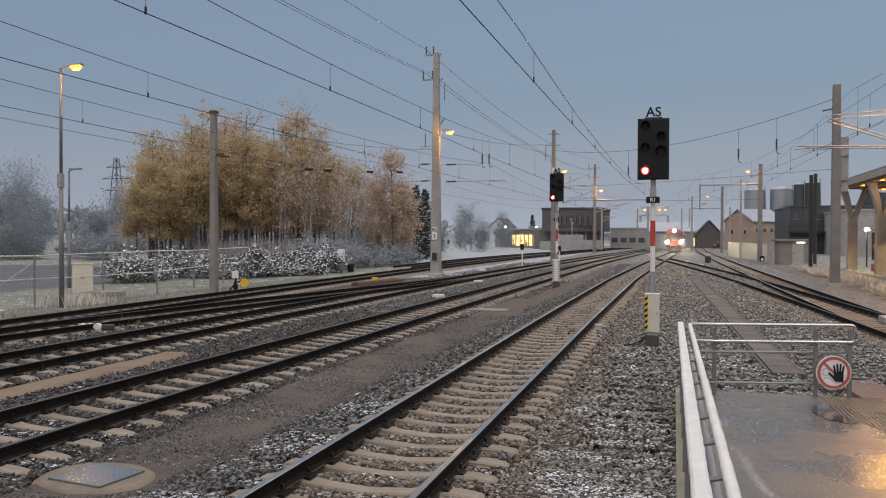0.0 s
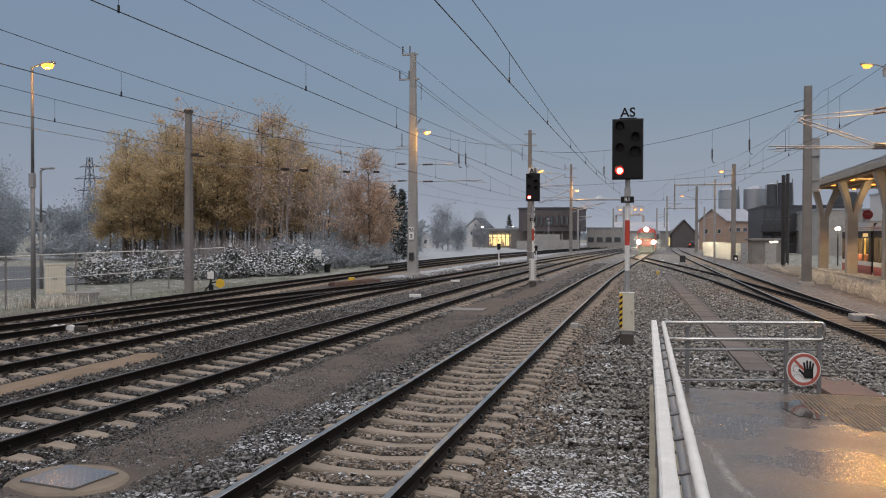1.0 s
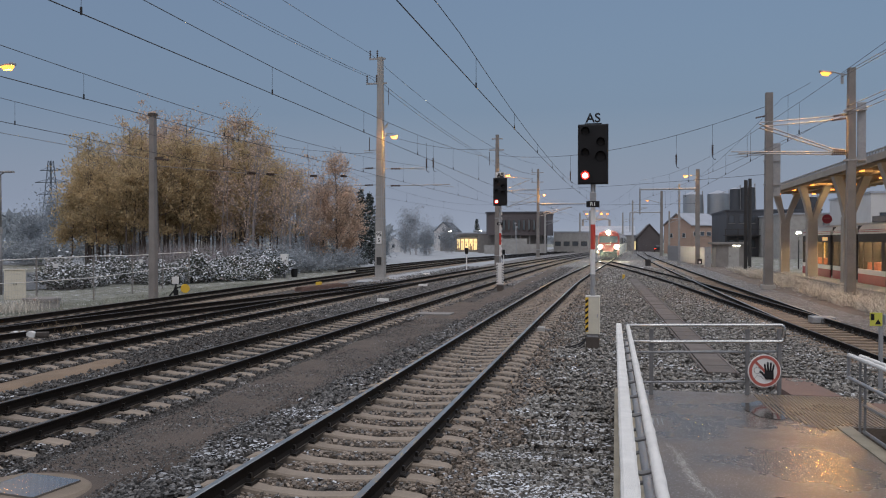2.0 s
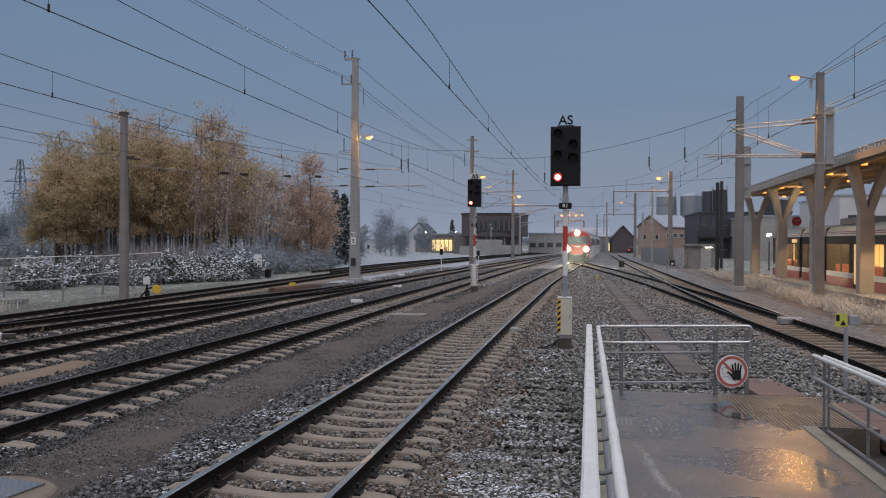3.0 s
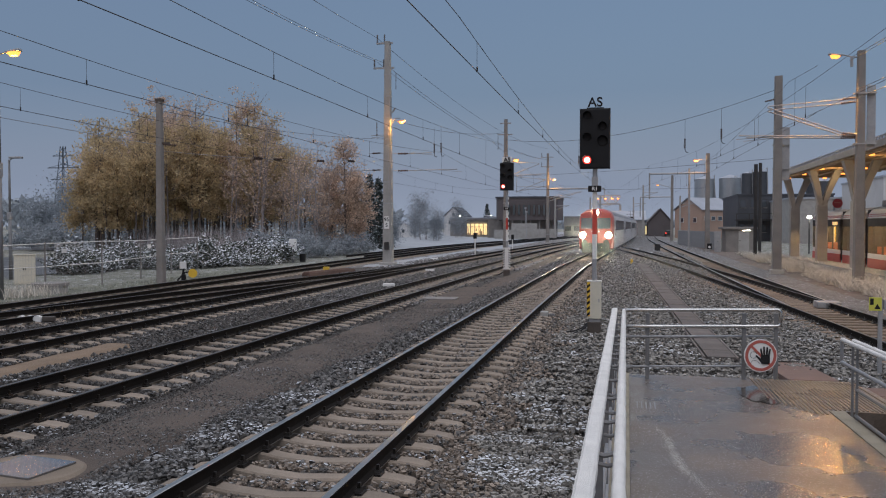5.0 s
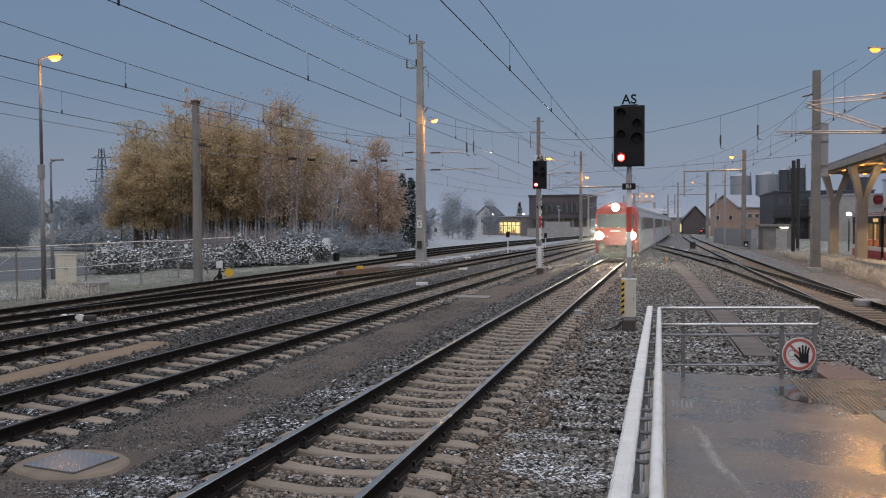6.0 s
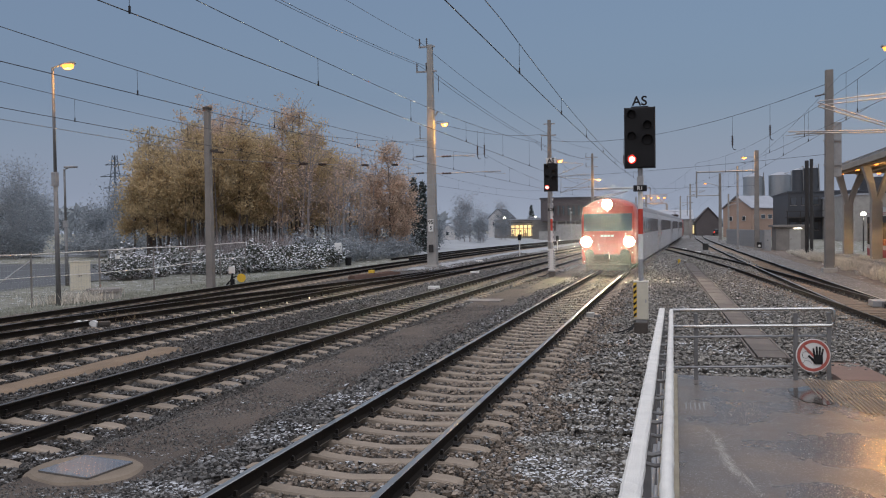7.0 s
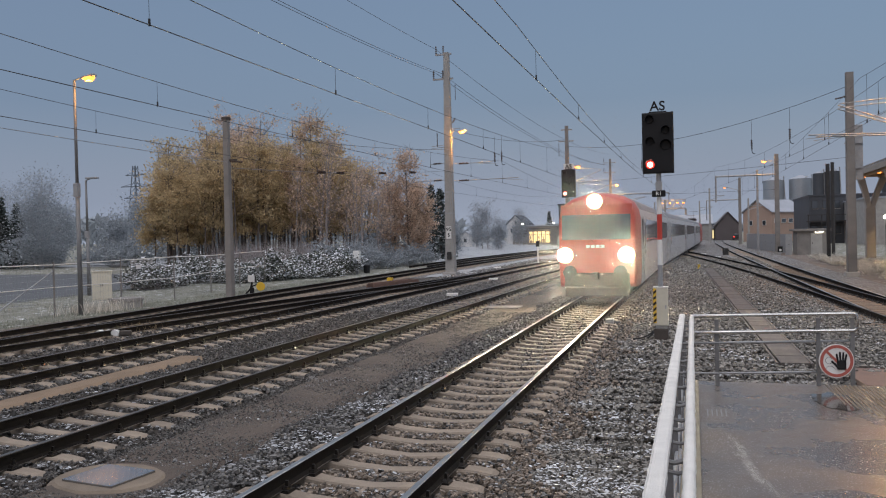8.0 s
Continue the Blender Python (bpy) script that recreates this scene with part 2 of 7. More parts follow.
M = dict(
    gravel=mat("ballast_ground", (0.15, 0.14, 0.132), 0.9, vary=0.45, fine=26, broad=0.9, bump=1.0, dist=0.05, frost=0.27, frost_scale=14, frost_band=0.5),
    # darkened ground: the shade in the gaps between stones is put into the colour
    gravel_near=mat("shaded_gap_ground", (0.072, 0.063, 0.055), 0.9, vary=0.4, fine=40, broad=0.9, bump=1.0, dist=0.05, frost=0.1, frost_scale=9),
    stone=mat("ballast_stone", (0.104, 0.098, 0.091), 0.62, vary=0.3, fine=40, broad=9, island=0.85, bump=0.5, frost=0.40, frost_scale=2.6, frost_band=0.22),
    stone_brown=mat("rusty_ballast_stone", (0.19, 0.152, 0.118), 0.6, vary=0.3, fine=40, broad=9, island=0.65, bump=0.5, frost=0.24, frost_scale=3.5),
    stone_dark=mat("dirty_ballast_stone", (0.062, 0.054, 0.047), 0.7, vary=0.3, fine=40, broad=9, island=0.85, bump=0.5, frost=0.3, frost_scale=3.0),
    stone_frost=mat("frosted_ballast_stone", (0.205, 0.19, 0.166), 0.55, vary=0.3, fine=40, broad=9, island=0.65, bump=0.5, frost=0.44, frost_scale=2.6, frost_band=0.22),
    path=mat("fine_gravel", (0.10, 0.077, 0.061), 0.9, vary=0.3, fine=90, broad=1.6, bump=0.9, dist=0.012, frost=0.06),
    collar=mat("sandy_collar", (0.19, 0.15, 0.11), 0.85, vary=0.3, fine=50, broad=2.5, bump=0.6, dist=0.008),
    sand=mat("sandy_strip", (0.205, 0.145, 0.095), 0.9, vary=0.25, fine=70, broad=1.6, bump=0.7, dist=0.01),
    grass=mat("frosted_grass", (0.20, 0.195, 0.155), 0.95, vary=0.45, fine=14, broad=0.5, bump=0.9, dist=0.06, frost=0.27, frost_scale=2.0),
    snow=mat("thin_snow", (0.33, 0.345, 0.36), 0.9, vary=0.25, fine=7, broad=0.3, bump=0.6, dist=0.04),
    sleeper=mat("concrete_sleeper", (0.25, 0.203, 0.157), 0.85, vary=0.25, fine=45, broad=3, bump=0.5, each=0.14, frost=0.1),
    wood=mat("wooden_sleeper", (0.215, 0.158, 0.112), 0.85, vary=0.35, fine=20, broad=3, bump=0.6, each=0.2, stretch=(1, 6, 1)),
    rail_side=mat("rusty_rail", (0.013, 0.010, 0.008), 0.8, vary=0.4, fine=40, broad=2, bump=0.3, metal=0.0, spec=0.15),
    rail_worn=mat("worn_rail", (0.055, 0.047, 0.04), 0.33, 0.5, vary=0.3, fine=60, broad=2, bump=0.03),
    rail_head=mat("polished_rail", (0.46, 0.44, 0.41), 0.28, 1.0, vary=0.25, fine=60, broad=2, bump=0.02),
    rail_dull=mat("dull_rail", (0.038, 0.031, 0.027), 0.4, 0.3, vary=0.3, fine=60, broad=2, bump=0.05),
    fastening=mat("black_spring_steel", (0.022, 0.019, 0.017), 0.32, 0.5, vary=0.3),
    clip=mat("dark_iron", (0.085, 0.072, 0.062), 0.6, 0.4, vary=0.3),
    concrete=mat("grey_concrete", (0.34, 0.33, 0.31), 0.85, vary=0.18, fine=22, broad=1.6, bump=0.35, each=0.06),
    concrete_dark=mat("weathered_concrete", (0.22, 0.205, 0.19), 0.85, vary=0.22, fine=22, broad=1.4, bump=0.4),
    concrete_warm=mat("pale_concrete", (0.34, 0.31, 0.27), 0.8, vary=0.15, fine=18, broad=1.2, bump=0.3),
    galv=mat("galvanised_steel", (0.34, 0.345, 0.35), 0.5, 0.35, vary=0.18, fine=25, broad=3, bump=0.06),
    chrome=mat("brushed_steel", (0.58, 0.57, 0.54), 0.24, 0.95, vary=0.12, fine=50, broad=4, bump=0.05),
    frosty=mat("frost_on_steel", (0.74, 0.72, 0.68), 0.9, vary=0.12, fine=150, broad=7, bump=1.0, dist=0.008, spec=0.1),
    wire=mat("dark_wire", (0.035, 0.034, 0.034), 0.5, 0.5, vary=0.2, bump=0),
    wire_frost=mat("frosted_wire", (0.30, 0.32, 0.34), 0.6, 0.2, vary=0.2, bump=0),
    insul=mat("brown_insulator", (0.06, 0.035, 0.025), 0.3, vary=0.2, bump=0),
    black=mat("matt_black", (0.008, 0.008, 0.009), 0.6, vary=0.25, fine=30, bump=0.08, spec=0.3),
    hole=mat("black_rubber", (0.008, 0.008, 0.009), 0.7, vary=0.2, bump=0.05),
    white=mat("white_paint", (0.74, 0.73, 0.70), 0.55, vary=0.07, fine=20, bump=0.06),
    cream=mat("cream_paint", (0.62, 0.58, 0.47), 0.6, vary=0.1, fine=14, bump=0.1),
    red=mat("red_paint", (0.52, 0.055, 0.035), 0.5, vary=0.12, fine=20, bump=0.06),
    yellow=mat("yellow_paint", (0.72, 0.46, 0.04), 0.55, vary=0.1, fine=20, bump=0.06),
    signred=mat("faded_red_ring", (0.43, 0.11, 0.085), 0.5, vary=0.1, fine=30, bump=0.03),
    asphalt=mat("wet_asphalt", (0.122, 0.095, 0.074), 0.3, vary=0.55, fine=110, broad=0.9, bump=0.3, dist=0.004, wet=(0.20, 0.46), frost=0.23, frost_scale=70, spec=0.5),
    puddle=mat("standing_water", (0.075, 0.065, 0.058), 0.1, vary=0.2, fine=20, broad=2, bump=0.02, spec=0.3),
    tactile=mat("ribbed_paving", (0.19, 0.14, 0.095), 0.5, vary=0.2, fine=60, broad=2, bump=0.3),
    kerb=mat("kerb_concrete", (0.27, 0.235, 0.17), 0.75, vary=0.25, fine=60, broad=3, bump=0.5, dist=0.006),
    rubber=mat("red_brown_panel", (0.165, 0.10, 0.078), 0.7, vary=0.2, fine=30, broad=2, bump=0.3),
    steelplate=mat("chequer_plate", (0.30, 0.31, 0.325), 0.22, 0.9, vary=0.15, fine=20, bump=0.05),
    bark=mat("grey_bark", (0.115, 0.095, 0.085), 0.9, vary=0.35, fine=12, broad=1.5, bump=0.6, dist=0.03),
    twig=mat("frosted_twig", (0.36, 0.37, 0.385), 0.9, vary=0.25, fine=8, broad=0.6, bump=0),
    # bare twig and aspen leaf colours are lightened to stand for distance haze
    twig_dark=mat("bare_twig", (0.30, 0.27, 0.265), 0.9, vary=0.25, fine=8, broad=0.6, bump=0),
    leaf_gold=mat("golden_leaf", (0.62, 0.49, 0.27), 0.75, vary=0.35, fine=3, broad=0.25, island=0.32, bump=0, thin=0.55, second=(0.70, 0.54, 0.33)),
    leaf_rust=mat("rusty_leaf", (0.70, 0.53, 0.37), 0.75, vary=0.3, fine=3, broad=0.3, island=0.3, bump=0, thin=0.55, second=(0.76, 0.58, 0.47)),
    leaf_dark=mat("dark_green_leaf", (0.07, 0.08, 0.06), 0.75, vary=0.3, fine=3, broad=0.4, island=0.4, bump=0, frost=0.84, frost_scale=1.9),
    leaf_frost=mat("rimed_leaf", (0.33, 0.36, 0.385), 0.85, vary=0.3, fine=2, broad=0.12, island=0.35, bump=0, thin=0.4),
    leaf_pine=mat("pine_needles", (0.06, 0.075, 0.07), 0.85, vary=0.3, fine=3, broad=0.4, island=0.4, bump=0, frost=0.6),
    straw=mat("dry_grass", (0.56, 0.52, 0.45), 0.9, vary=0.2, fine=3, broad=0.6, island=0.35, bump=0),
    blade=mat("frosted_blade", (0.25, 0.26, 0.21), 0.9, vary=0.2, fine=3, broad=0.5, island=0.3, bump=0),
    # red lightened and dulled: the fog before the train is mixed into the paint
    train_red=mat("train_red", (0.47, 0.075, 0.055), 0.42, vary=0.12, fine=6, broad=0.8, bump=0.03),
    train_grey=mat("train_light_grey", (0.50, 0.50, 0.51), 0.42, vary=0.1, fine=6, broad=0.6, bump=0.03),
    train_dark=mat("train_underframe", (0.035, 0.033, 0.032), 0.75, vary=0.3, fine=8, bump=0.2),
    train_roof=mat("train_roof", (0.24, 0.24, 0.25), 0.6, vary=0.2, fine=6, bump=0.1),
    trough=mat("trough_concrete", (0.13, 0.112, 0.10), 0.85, vary=0.25, fine=30, broad=2, bump=0.4, each=0.15),
    # pale foot edges: the thin glint along each rail's foot is put into colour
    foot=mat("rail_foot_glint", (0.30, 0.28, 0.25), 0.32, 0.8, vary=0.35, fine=30, broad=2, bump=0.2),
    post=mat("dull_steel_post", (0.19, 0.19, 0.19), 0.55, 0.3, vary=0.2, fine=25, broad=3, bump=0.06),
    grit=mat("pale_worn_grit", (0.50, 0.48, 0.44), 0.8, vary=0.3, fine=90, broad=6, bump=0.6, dist=0.004),
    tuft=mat("brown_tuft", (0.30, 0.22, 0.13), 0.9, vary=0.2, fine=3, broad=0.6, island=0.35, bump=0),
    verge=mat("frosted_verge", (0.20, 0.20, 0.165), 0.95, vary=0.4, fine=16, broad=0.6, bump=0.9, dist=0.05, frost=0.25, frost_scale=2.4),
    soil=mat("bare_soil", (0.16, 0.128, 0.105), 0.95, vary=0.35, fine=30, broad=0.8, bump=0.9, dist=0.03, frost=0.2, frost_scale=3),
    road=mat("grey_road", (0.075, 0.08, 0.085), 0.75, vary=0.25, fine=40, broad=0.5, bump=0.3),
    pane=glass("dark_pane"),
    screen=glass("windscreen_glass", (0.10, 0.12, 0.13), 0.04),
    plaster=mat("pink_plaster", (0.42, 0.30, 0.235), 0.85, vary=0.1, fine=8, broad=0.5, bump=0.15),
    plaster_w=mat("white_plaster", (0.60, 0.59, 0.58), 0.85, vary=0.1, fine=8, broad=0.5, bump=0.15),
    cladding=mat("dark_cladding", (0.055, 0.06, 0.07), 0.6, vary=0.2, fine=5, broad=0.4, bump=0.1),
    brownclad=mat("brown_cladding", (0.10, 0.085, 0.085), 0.7, vary=0.2, fine=5, broad=0.3, bump=0.1),
    snowroof=mat("snowy_roof", (0.36, 0.38, 0.42), 0.85, vary=0.15, fine=4, broad=0.4, bump=0.3),
    silo=mat("silo_sheet", (0.33, 0.36, 0.39), 0.45, 0.4, vary=0.12, fine=4, broad=0.3, bump=0.1),
    timber=mat("roof_timber", (0.36, 0.25, 0.14), 0.7, vary=0.2, fine=14, broad=1, bump=0.2, stretch=(1, 0.2, 1)),
    tram_white=mat("tram_white", (0.66, 0.65, 0.62), 0.4, vary=0.06, fine=6, bump=0.03),
    tram_red=mat("tram_red", (0.36, 0.03, 0.035), 0.4, vary=0.1, fine=6, bump=0.03),
    lit=glow("lit_interior", (1.0, 0.60, 0.24), 0.55),
    shop=glow("lit_shop", (1.0, 0.76, 0.36), 0.62),
    sodium=glow("sodium_lamp", (1.0, 0.31, 0.05), 3.0),
    coldlamp=glow("cold_lamp", (1.0, 0.95, 0.75), 16.0),
    head=glow("headlight", (1.0, 0.86, 0.56), 800.0),
    # self-glowing ring round a headlamp, painting its warm halo
    reflector=glow("headlight_halo", (1.0, 0.84, 0.46), 2.4),
    redlight=glow("red_light", (1.0, 0.04, 0.025), 3.0),
    redcore=glow("red_light_core", (1.0, 0.35, 0.28), 14.0),
    tramlamp=glow("tram_ceiling_lamp", (1.0, 0.70, 0.36), 80.0),
    tram_wall=mat("tram_inner_wall", (0.62, 0.47, 0.28), 0.6, vary=0.1, fine=6, bump=0.02),
    tram_seat=mat("tram_seat_cloth", (0.22, 0.09, 0.06), 0.8, vary=0.2, fine=30, bump=0.1),
    lime=mat("lime_yellow_paint", (0.56, 0.55, 0.08), 0.55, vary=0.1, fine=20, bump=0.06),
    powder=mat("snow_and_glare_haze", (0.86, 0.87, 0.88), 0.9, vary=0.05, bump=0, thin=0.5, clear=0.76),
    steelgrey=mat("far_steel", (0.075, 0.09, 0.105), 0.6, 0.2, vary=0.2, bump=0),
)


# ---- mesh helpers ----
def mesh_of(name, verts, faces, mats, idx=None, smooth=False):
    me = bpy.data.meshes.new(name)
    me.from_pydata([tuple(v) for v in verts], [], [tuple(f) for f in faces])
    for m in (mats if isinstance(mats, (list, tuple)) else [mats]):
        me.materials.append(m)
    if idx is not None:
        me.polygons.foreach_set("material_index", np.array(idx, dtype=np.int32))
    if smooth:
        me.polygons.foreach_set("use_smooth", np.ones(len(me.polygons), dtype=bool))
    me.update()
    return me


def part(name, geo, material, parent=None, label="", at=None, smooth=False):
    """One mesh object from a bmesh or from (verts, faces), under a thing or a part."""
    if isinstance(geo, bmesh.types.BMesh):
        me = bpy.data.meshes.new(name)
        geo.to_mesh(me)
        geo.free()
        for m in (material if isinstance(material, (list, tuple)) else [material]):
            me.materials.append(m)
        if smooth:
            me.polygons.foreach_set("use_smooth", np.ones(len(me.polygons), dtype=bool))
    else:
        me = mesh_of(name, geo[0], geo[1], material, geo[2] if len(geo) > 2 else None, smooth)
    ob = new(name, me)
    ob.parent = parent
    if at is not None:
        ob.matrix_basis = at
    if label:
        ob["label"] = label
    return ob


def thing(name, label, category, at=None, group="", kind=""):
    ob = new(name)
    ob.empty_display_size = 0.2
    if at is not None:
        ob.matrix_basis = at
    return tagged(ob, label, category, group, kind)


def box(bm, x0, x1, y0, y1, z0, z1, bevel=0.0):
    r = bmesh.ops.create_cube(bm, size=1, matrix=Matrix.Translation(((x0 + x1) / 2, (y0 + y1) / 2, (z0 + z1) / 2)) @ Matrix.Diagonal((abs(x1 - x0), abs(y1 - y0), abs(z1 - z0), 1)))
    if bevel:
        es = list({e for v in r["verts"] for e in v.link_edges})
        bmesh.ops.bevel(bm, geom=es, offset=bevel, segments=2, affect="EDGES", profile=0.6)
    return bm


def boxes(*dims, bevel=0.0):
    bm = bmesh.new()
    for d in dims:
        box(bm, *d, bevel=bevel)
    return bm


def cone(bm, p, q, r0, r1, seg=12, caps=True):
    p, q = Vector(p), Vector(q)
    m = Matrix.Translation((p + q) / 2) @ (q - p).to_track_quat("Z", "Y").to_matrix().to_4x4()
    bmesh.ops.create_cone(bm, cap_ends=caps, segments=seg, radius1=r0, radius2=r1, depth=(q - p).length, matrix=m)
    return bm


def cones(*rods, seg=12):
    bm = bmesh.new()
    for p, q, r0, r1 in rods:
        cone(bm, p, q, r0, r1, seg)
    return bm


def tube(points, r, seg=8, closed=False):
    """Verts and faces of a pipe along points."""
    P = [Vector(p) for p in points]
    V, F = [], []
    for i, p in enumerate(P):
        a, b = P[max(i - 1, 0)], P[min(i + 1, len(P) - 1)]
        if closed:
            a, b = P[i - 1], P[(i + 1) % len(P)]
        d = (b - a).normalized()
        u = d.cross(Vector((0, 0, 1)) if abs(d.z) < 0.95 else Vector((1, 0, 0))).normalized()
        w = d.cross(u)
        for k in range(seg):
            t = 2 * math.pi * k / seg
            V.append(p + (u * math.cos(t) + w * math.sin(t)) * r)
    n = len(P)
    for i in range(n if closed else n - 1):
        j = (i + 1) % n
        for k in range(seg):
            F.append((i * seg + k, i * seg + (k + 1) % seg, j * seg + (k + 1) % seg, j * seg + k))
    if not closed:
        F += [tuple(range(seg))[::-1], tuple((n - 1) * seg + k for k in range(seg))]
    return V, F


def joined(*geos):
    V, F = [], []
    for v, f in geos:
        o = len(V)
        V += list(v)
        F += [tuple(i + o for i in q) for q in f]
    return V, F


def arc(p, q, corner, steps=4):
    p, q, c = Vector(p), Vector(q), Vector(corner)
    return [(p * (1 - t) ** 2 + c * 2 * t * (1 - t) + q * t * t) for t in [k / steps for k in range(steps + 1)]]


def writing(name, words, size, material, parent, at, deep=0.002, label=""):
    cu = bpy.data.curves.new(name, "FONT")
    cu.body, cu.size, cu.extrude, cu.align_x, cu.align_y = words, size, deep, "CENTER", "CENTER"
    cu.offset = size * 0.018
    tmp = bpy.data.objects.new(name, cu)
    scene.collection.objects.link(tmp)
    me = bpy.data.meshes.new_from_object(tmp.evaluated_get(bpy.context.evaluated_depsgraph_get()))
    bpy.data.objects.remove(tmp)
    me.materials.clear()
    me.materials.append(material)
    ob = new(name, me)
    ob.parent, ob.matrix_basis = parent, at
    if label:
        ob["label"] = label
    return ob


def disc(r, seg=32, y=0.0, depth=0.02):
    bm = bmesh.new()
    return cone(bm, (0, y, 0), (0, y - depth, 0), r, r, seg)


def curve_fn(points):
    """A smooth x(y) through control points, sampled on a fine grid."""
    ys, xs = [p[0] for p in points], [p[1] for p in points]
    fine = np.arange(ys[0], ys[-1], 1.0)
    v = np.interp(fine, ys, xs)
    k = np.hanning(17)
    k /= k.sum()
    pad = np.concatenate([v[0] + (np.arange(-8, 0)) * (v[1] - v[0]), v, v[-1] + (np.arange(1, 9)) * (v[-1] - v[-2])])
    s = np.convolve(pad, k, "valid")
    return lambda y: float(np.interp(y, fine, s))


def heading(fn, y):
    return math.degrees(math.atan2(-(fn(y + 0.5) - fn(y - 0.5)), 1.0))


# ---- ground ----
def sheet(name, x0, x1, y0, y1, z, material, label, nx=2, ny=2, rough=0.0, kind="structure", edge=0.0):
    """A ground sheet with an uneven surface and ragged edges."""
    xs, ys = np.linspace(x0, x1, nx), np.linspace(y0, y1, ny)
    V, F = [], []
    for j, y in enumerate(ys):
        for i, x in enumerate(xs):
            h = rough * noise.noise((x * 0.9, y * 0.9, 3.1)) if rough else 0
            dx = edge * noise.noise((y * 0.7, x, 9.0)) if i in (0, nx - 1) else 0
            V.append((x + dx, y, z + h - (0.07 if edge and i in (0, nx - 1) else 0)))
    for j in range(ny - 1):
        for i in range(nx - 1):
            F.append((j * nx + i, j * nx + i + 1, (j + 1) * nx + i + 1, (j + 1) * nx + i))
    return tagged(part(name, (V, F), material), label, "ground", kind=kind)


sheet("ground", -2500, 2500, -600, 3500, -0.16, M["grass"], "frosted grassy ground reaching to the horizon", 40, 40)
sheet("ballast_bed", -19.6, 5.4, -12, 47.8, -0.075, M["gravel_near"], "ground under the near ballast, darkened to stand for shade between the stones", 60, 100, 0.03)
sheet("ballast_bed_2", -19.6, 8.2, 47.8, 260, -0.062, M["gravel"], "grey ballast with patches of frost between the far tracks", 60, 170, 0.03)
sheet("ballast_bed_3", 5.4, 8.4, -12, 47.8, -0.07, M["gravel"], "grey ballast beside the curving track", 16, 100, 0.03)
sheet("soil_strip", -20.4, -18.9, -6, 47, -0.02, M["soil"], "bare brown soil between the verge and the outer rail", 6, 90, 0.04, edge=0.25)
sheet("verge", -30, -19.3, -10, 76, -0.035, M["verge"], "frosted grass verge beside the outer track", 14, 60, 0.08, edge=0.3)
sheet("snowfield", -75, -19.8, 77, 330, -0.09, M["snow"], "thin snow on the open yard behind the tracks", 30, 60, 0.1)
sheet("snow_strip", -16.4, -13.6, 48, 150, 0.0, M["snow"], "thin snow between two sidings", 4, 60, 0.05, edge=0.6)
sheet("gravel_path", -6.55, -4.95, -5, 33, 0.0, M["path"], "trodden brown fine-gravel walkway between two tracks", 8, 80, 0.03, edge=0.25)
sheet("gravel_path_2", -5.9, -4.6, 33, 75, -0.005, M["path"], "trodden brown fine-gravel walkway between two tracks", 6, 60, 0.03, edge=0.3)
sheet("sand_strip", -10.9, -10.1, 6, 15.5, 0.0, M["sand"], "orange-brown sandy strip beside a track", 6, 30, 0.03, edge=0.2)
sheet("road", -80, -30.2, 10, 58, -0.06, M["road"], "dark asphalt yard behind the fence", 4, 4)
sheet("road_edge", -30.19, -26.9, 10, 36, -0.06, M["road"], "dark asphalt yard behind the fence", 4, 4)
sheet("verge_2", 8.1, 10.9, 10, 120, -0.045, M["soil"], "bare brown soil verge beside the tram platform", 8, 110, 0.05, edge=0.25)

# ---- tracks ----
TRACKS = dict(
    t1=curve_fn([(-20, -3.05), (25, -3.05), (48, -2.88), (61.5, -2.52), (88.5, -1.68), (114, -0.85), (148, 0.15), (180, 0.8), (230, 1.4), (340, 2.0)]),
    t2=curve_fn([(-20, -8.05), (10, -8.03), (28, -7.88), (41, -7.75), (57, -7.5), (74, -7.2), (90, -6.7), (130, -5.0), (200, -1.0)]),
    t3=curve_fn([(-10, -12.3), (12, -12.3), (22, -12.3), (36, -12.1), (45, -11.9), (70, -11.0), (110, -9.0), (180, -4.5)]),
    t5=curve_fn([(-5, -16.6), (10, -17.1), (18, -17.4), (31, -17.85), (50, -18.2), (66, -18.3), (90, -17.6), (130, -14.8), (200, -8.5)]),
    t6=curve_fn([(60, -21.0), (80, -21.4), (107, -20.3), (140, -17.0), (200, -10.5)]),
    cross=curve_fn([(10, -16.8), (16, -16.05), (25, -15.2), (32, -14.0), (40, -12.6), (46, -11.95)]),
    ra=curve_fn([(-20, 7.0), (0, 6.75), (16, 6.3), (25, 5.75), (33, 5.2), (47, 4.15), (57, 3.25), (80, 0.75), (97, -1.3)]),
    rb=curve_fn([(24, 5.75), (33, 5.6), (45, 5.4), (60, 5.2), (80, 4.95), (110, 4.7), (150, 4.6), (240, 6.5)]),
)
PROFILE = [(-0.07, -0.16), (0.07, -0.16), (0.07, -0.148), (0.014, -0.128), (0.011, -0.042), (0.034, -0.032), (0.036, -0.006), (0.028, 0.0), (-0.028, 0.0), (-0.036, -0.006), (-0.034, -0.032), (-0.011, -0.042), (-0.014, -0.128), (-0.07, -0.148)]
RAIL_TOP = 0.18


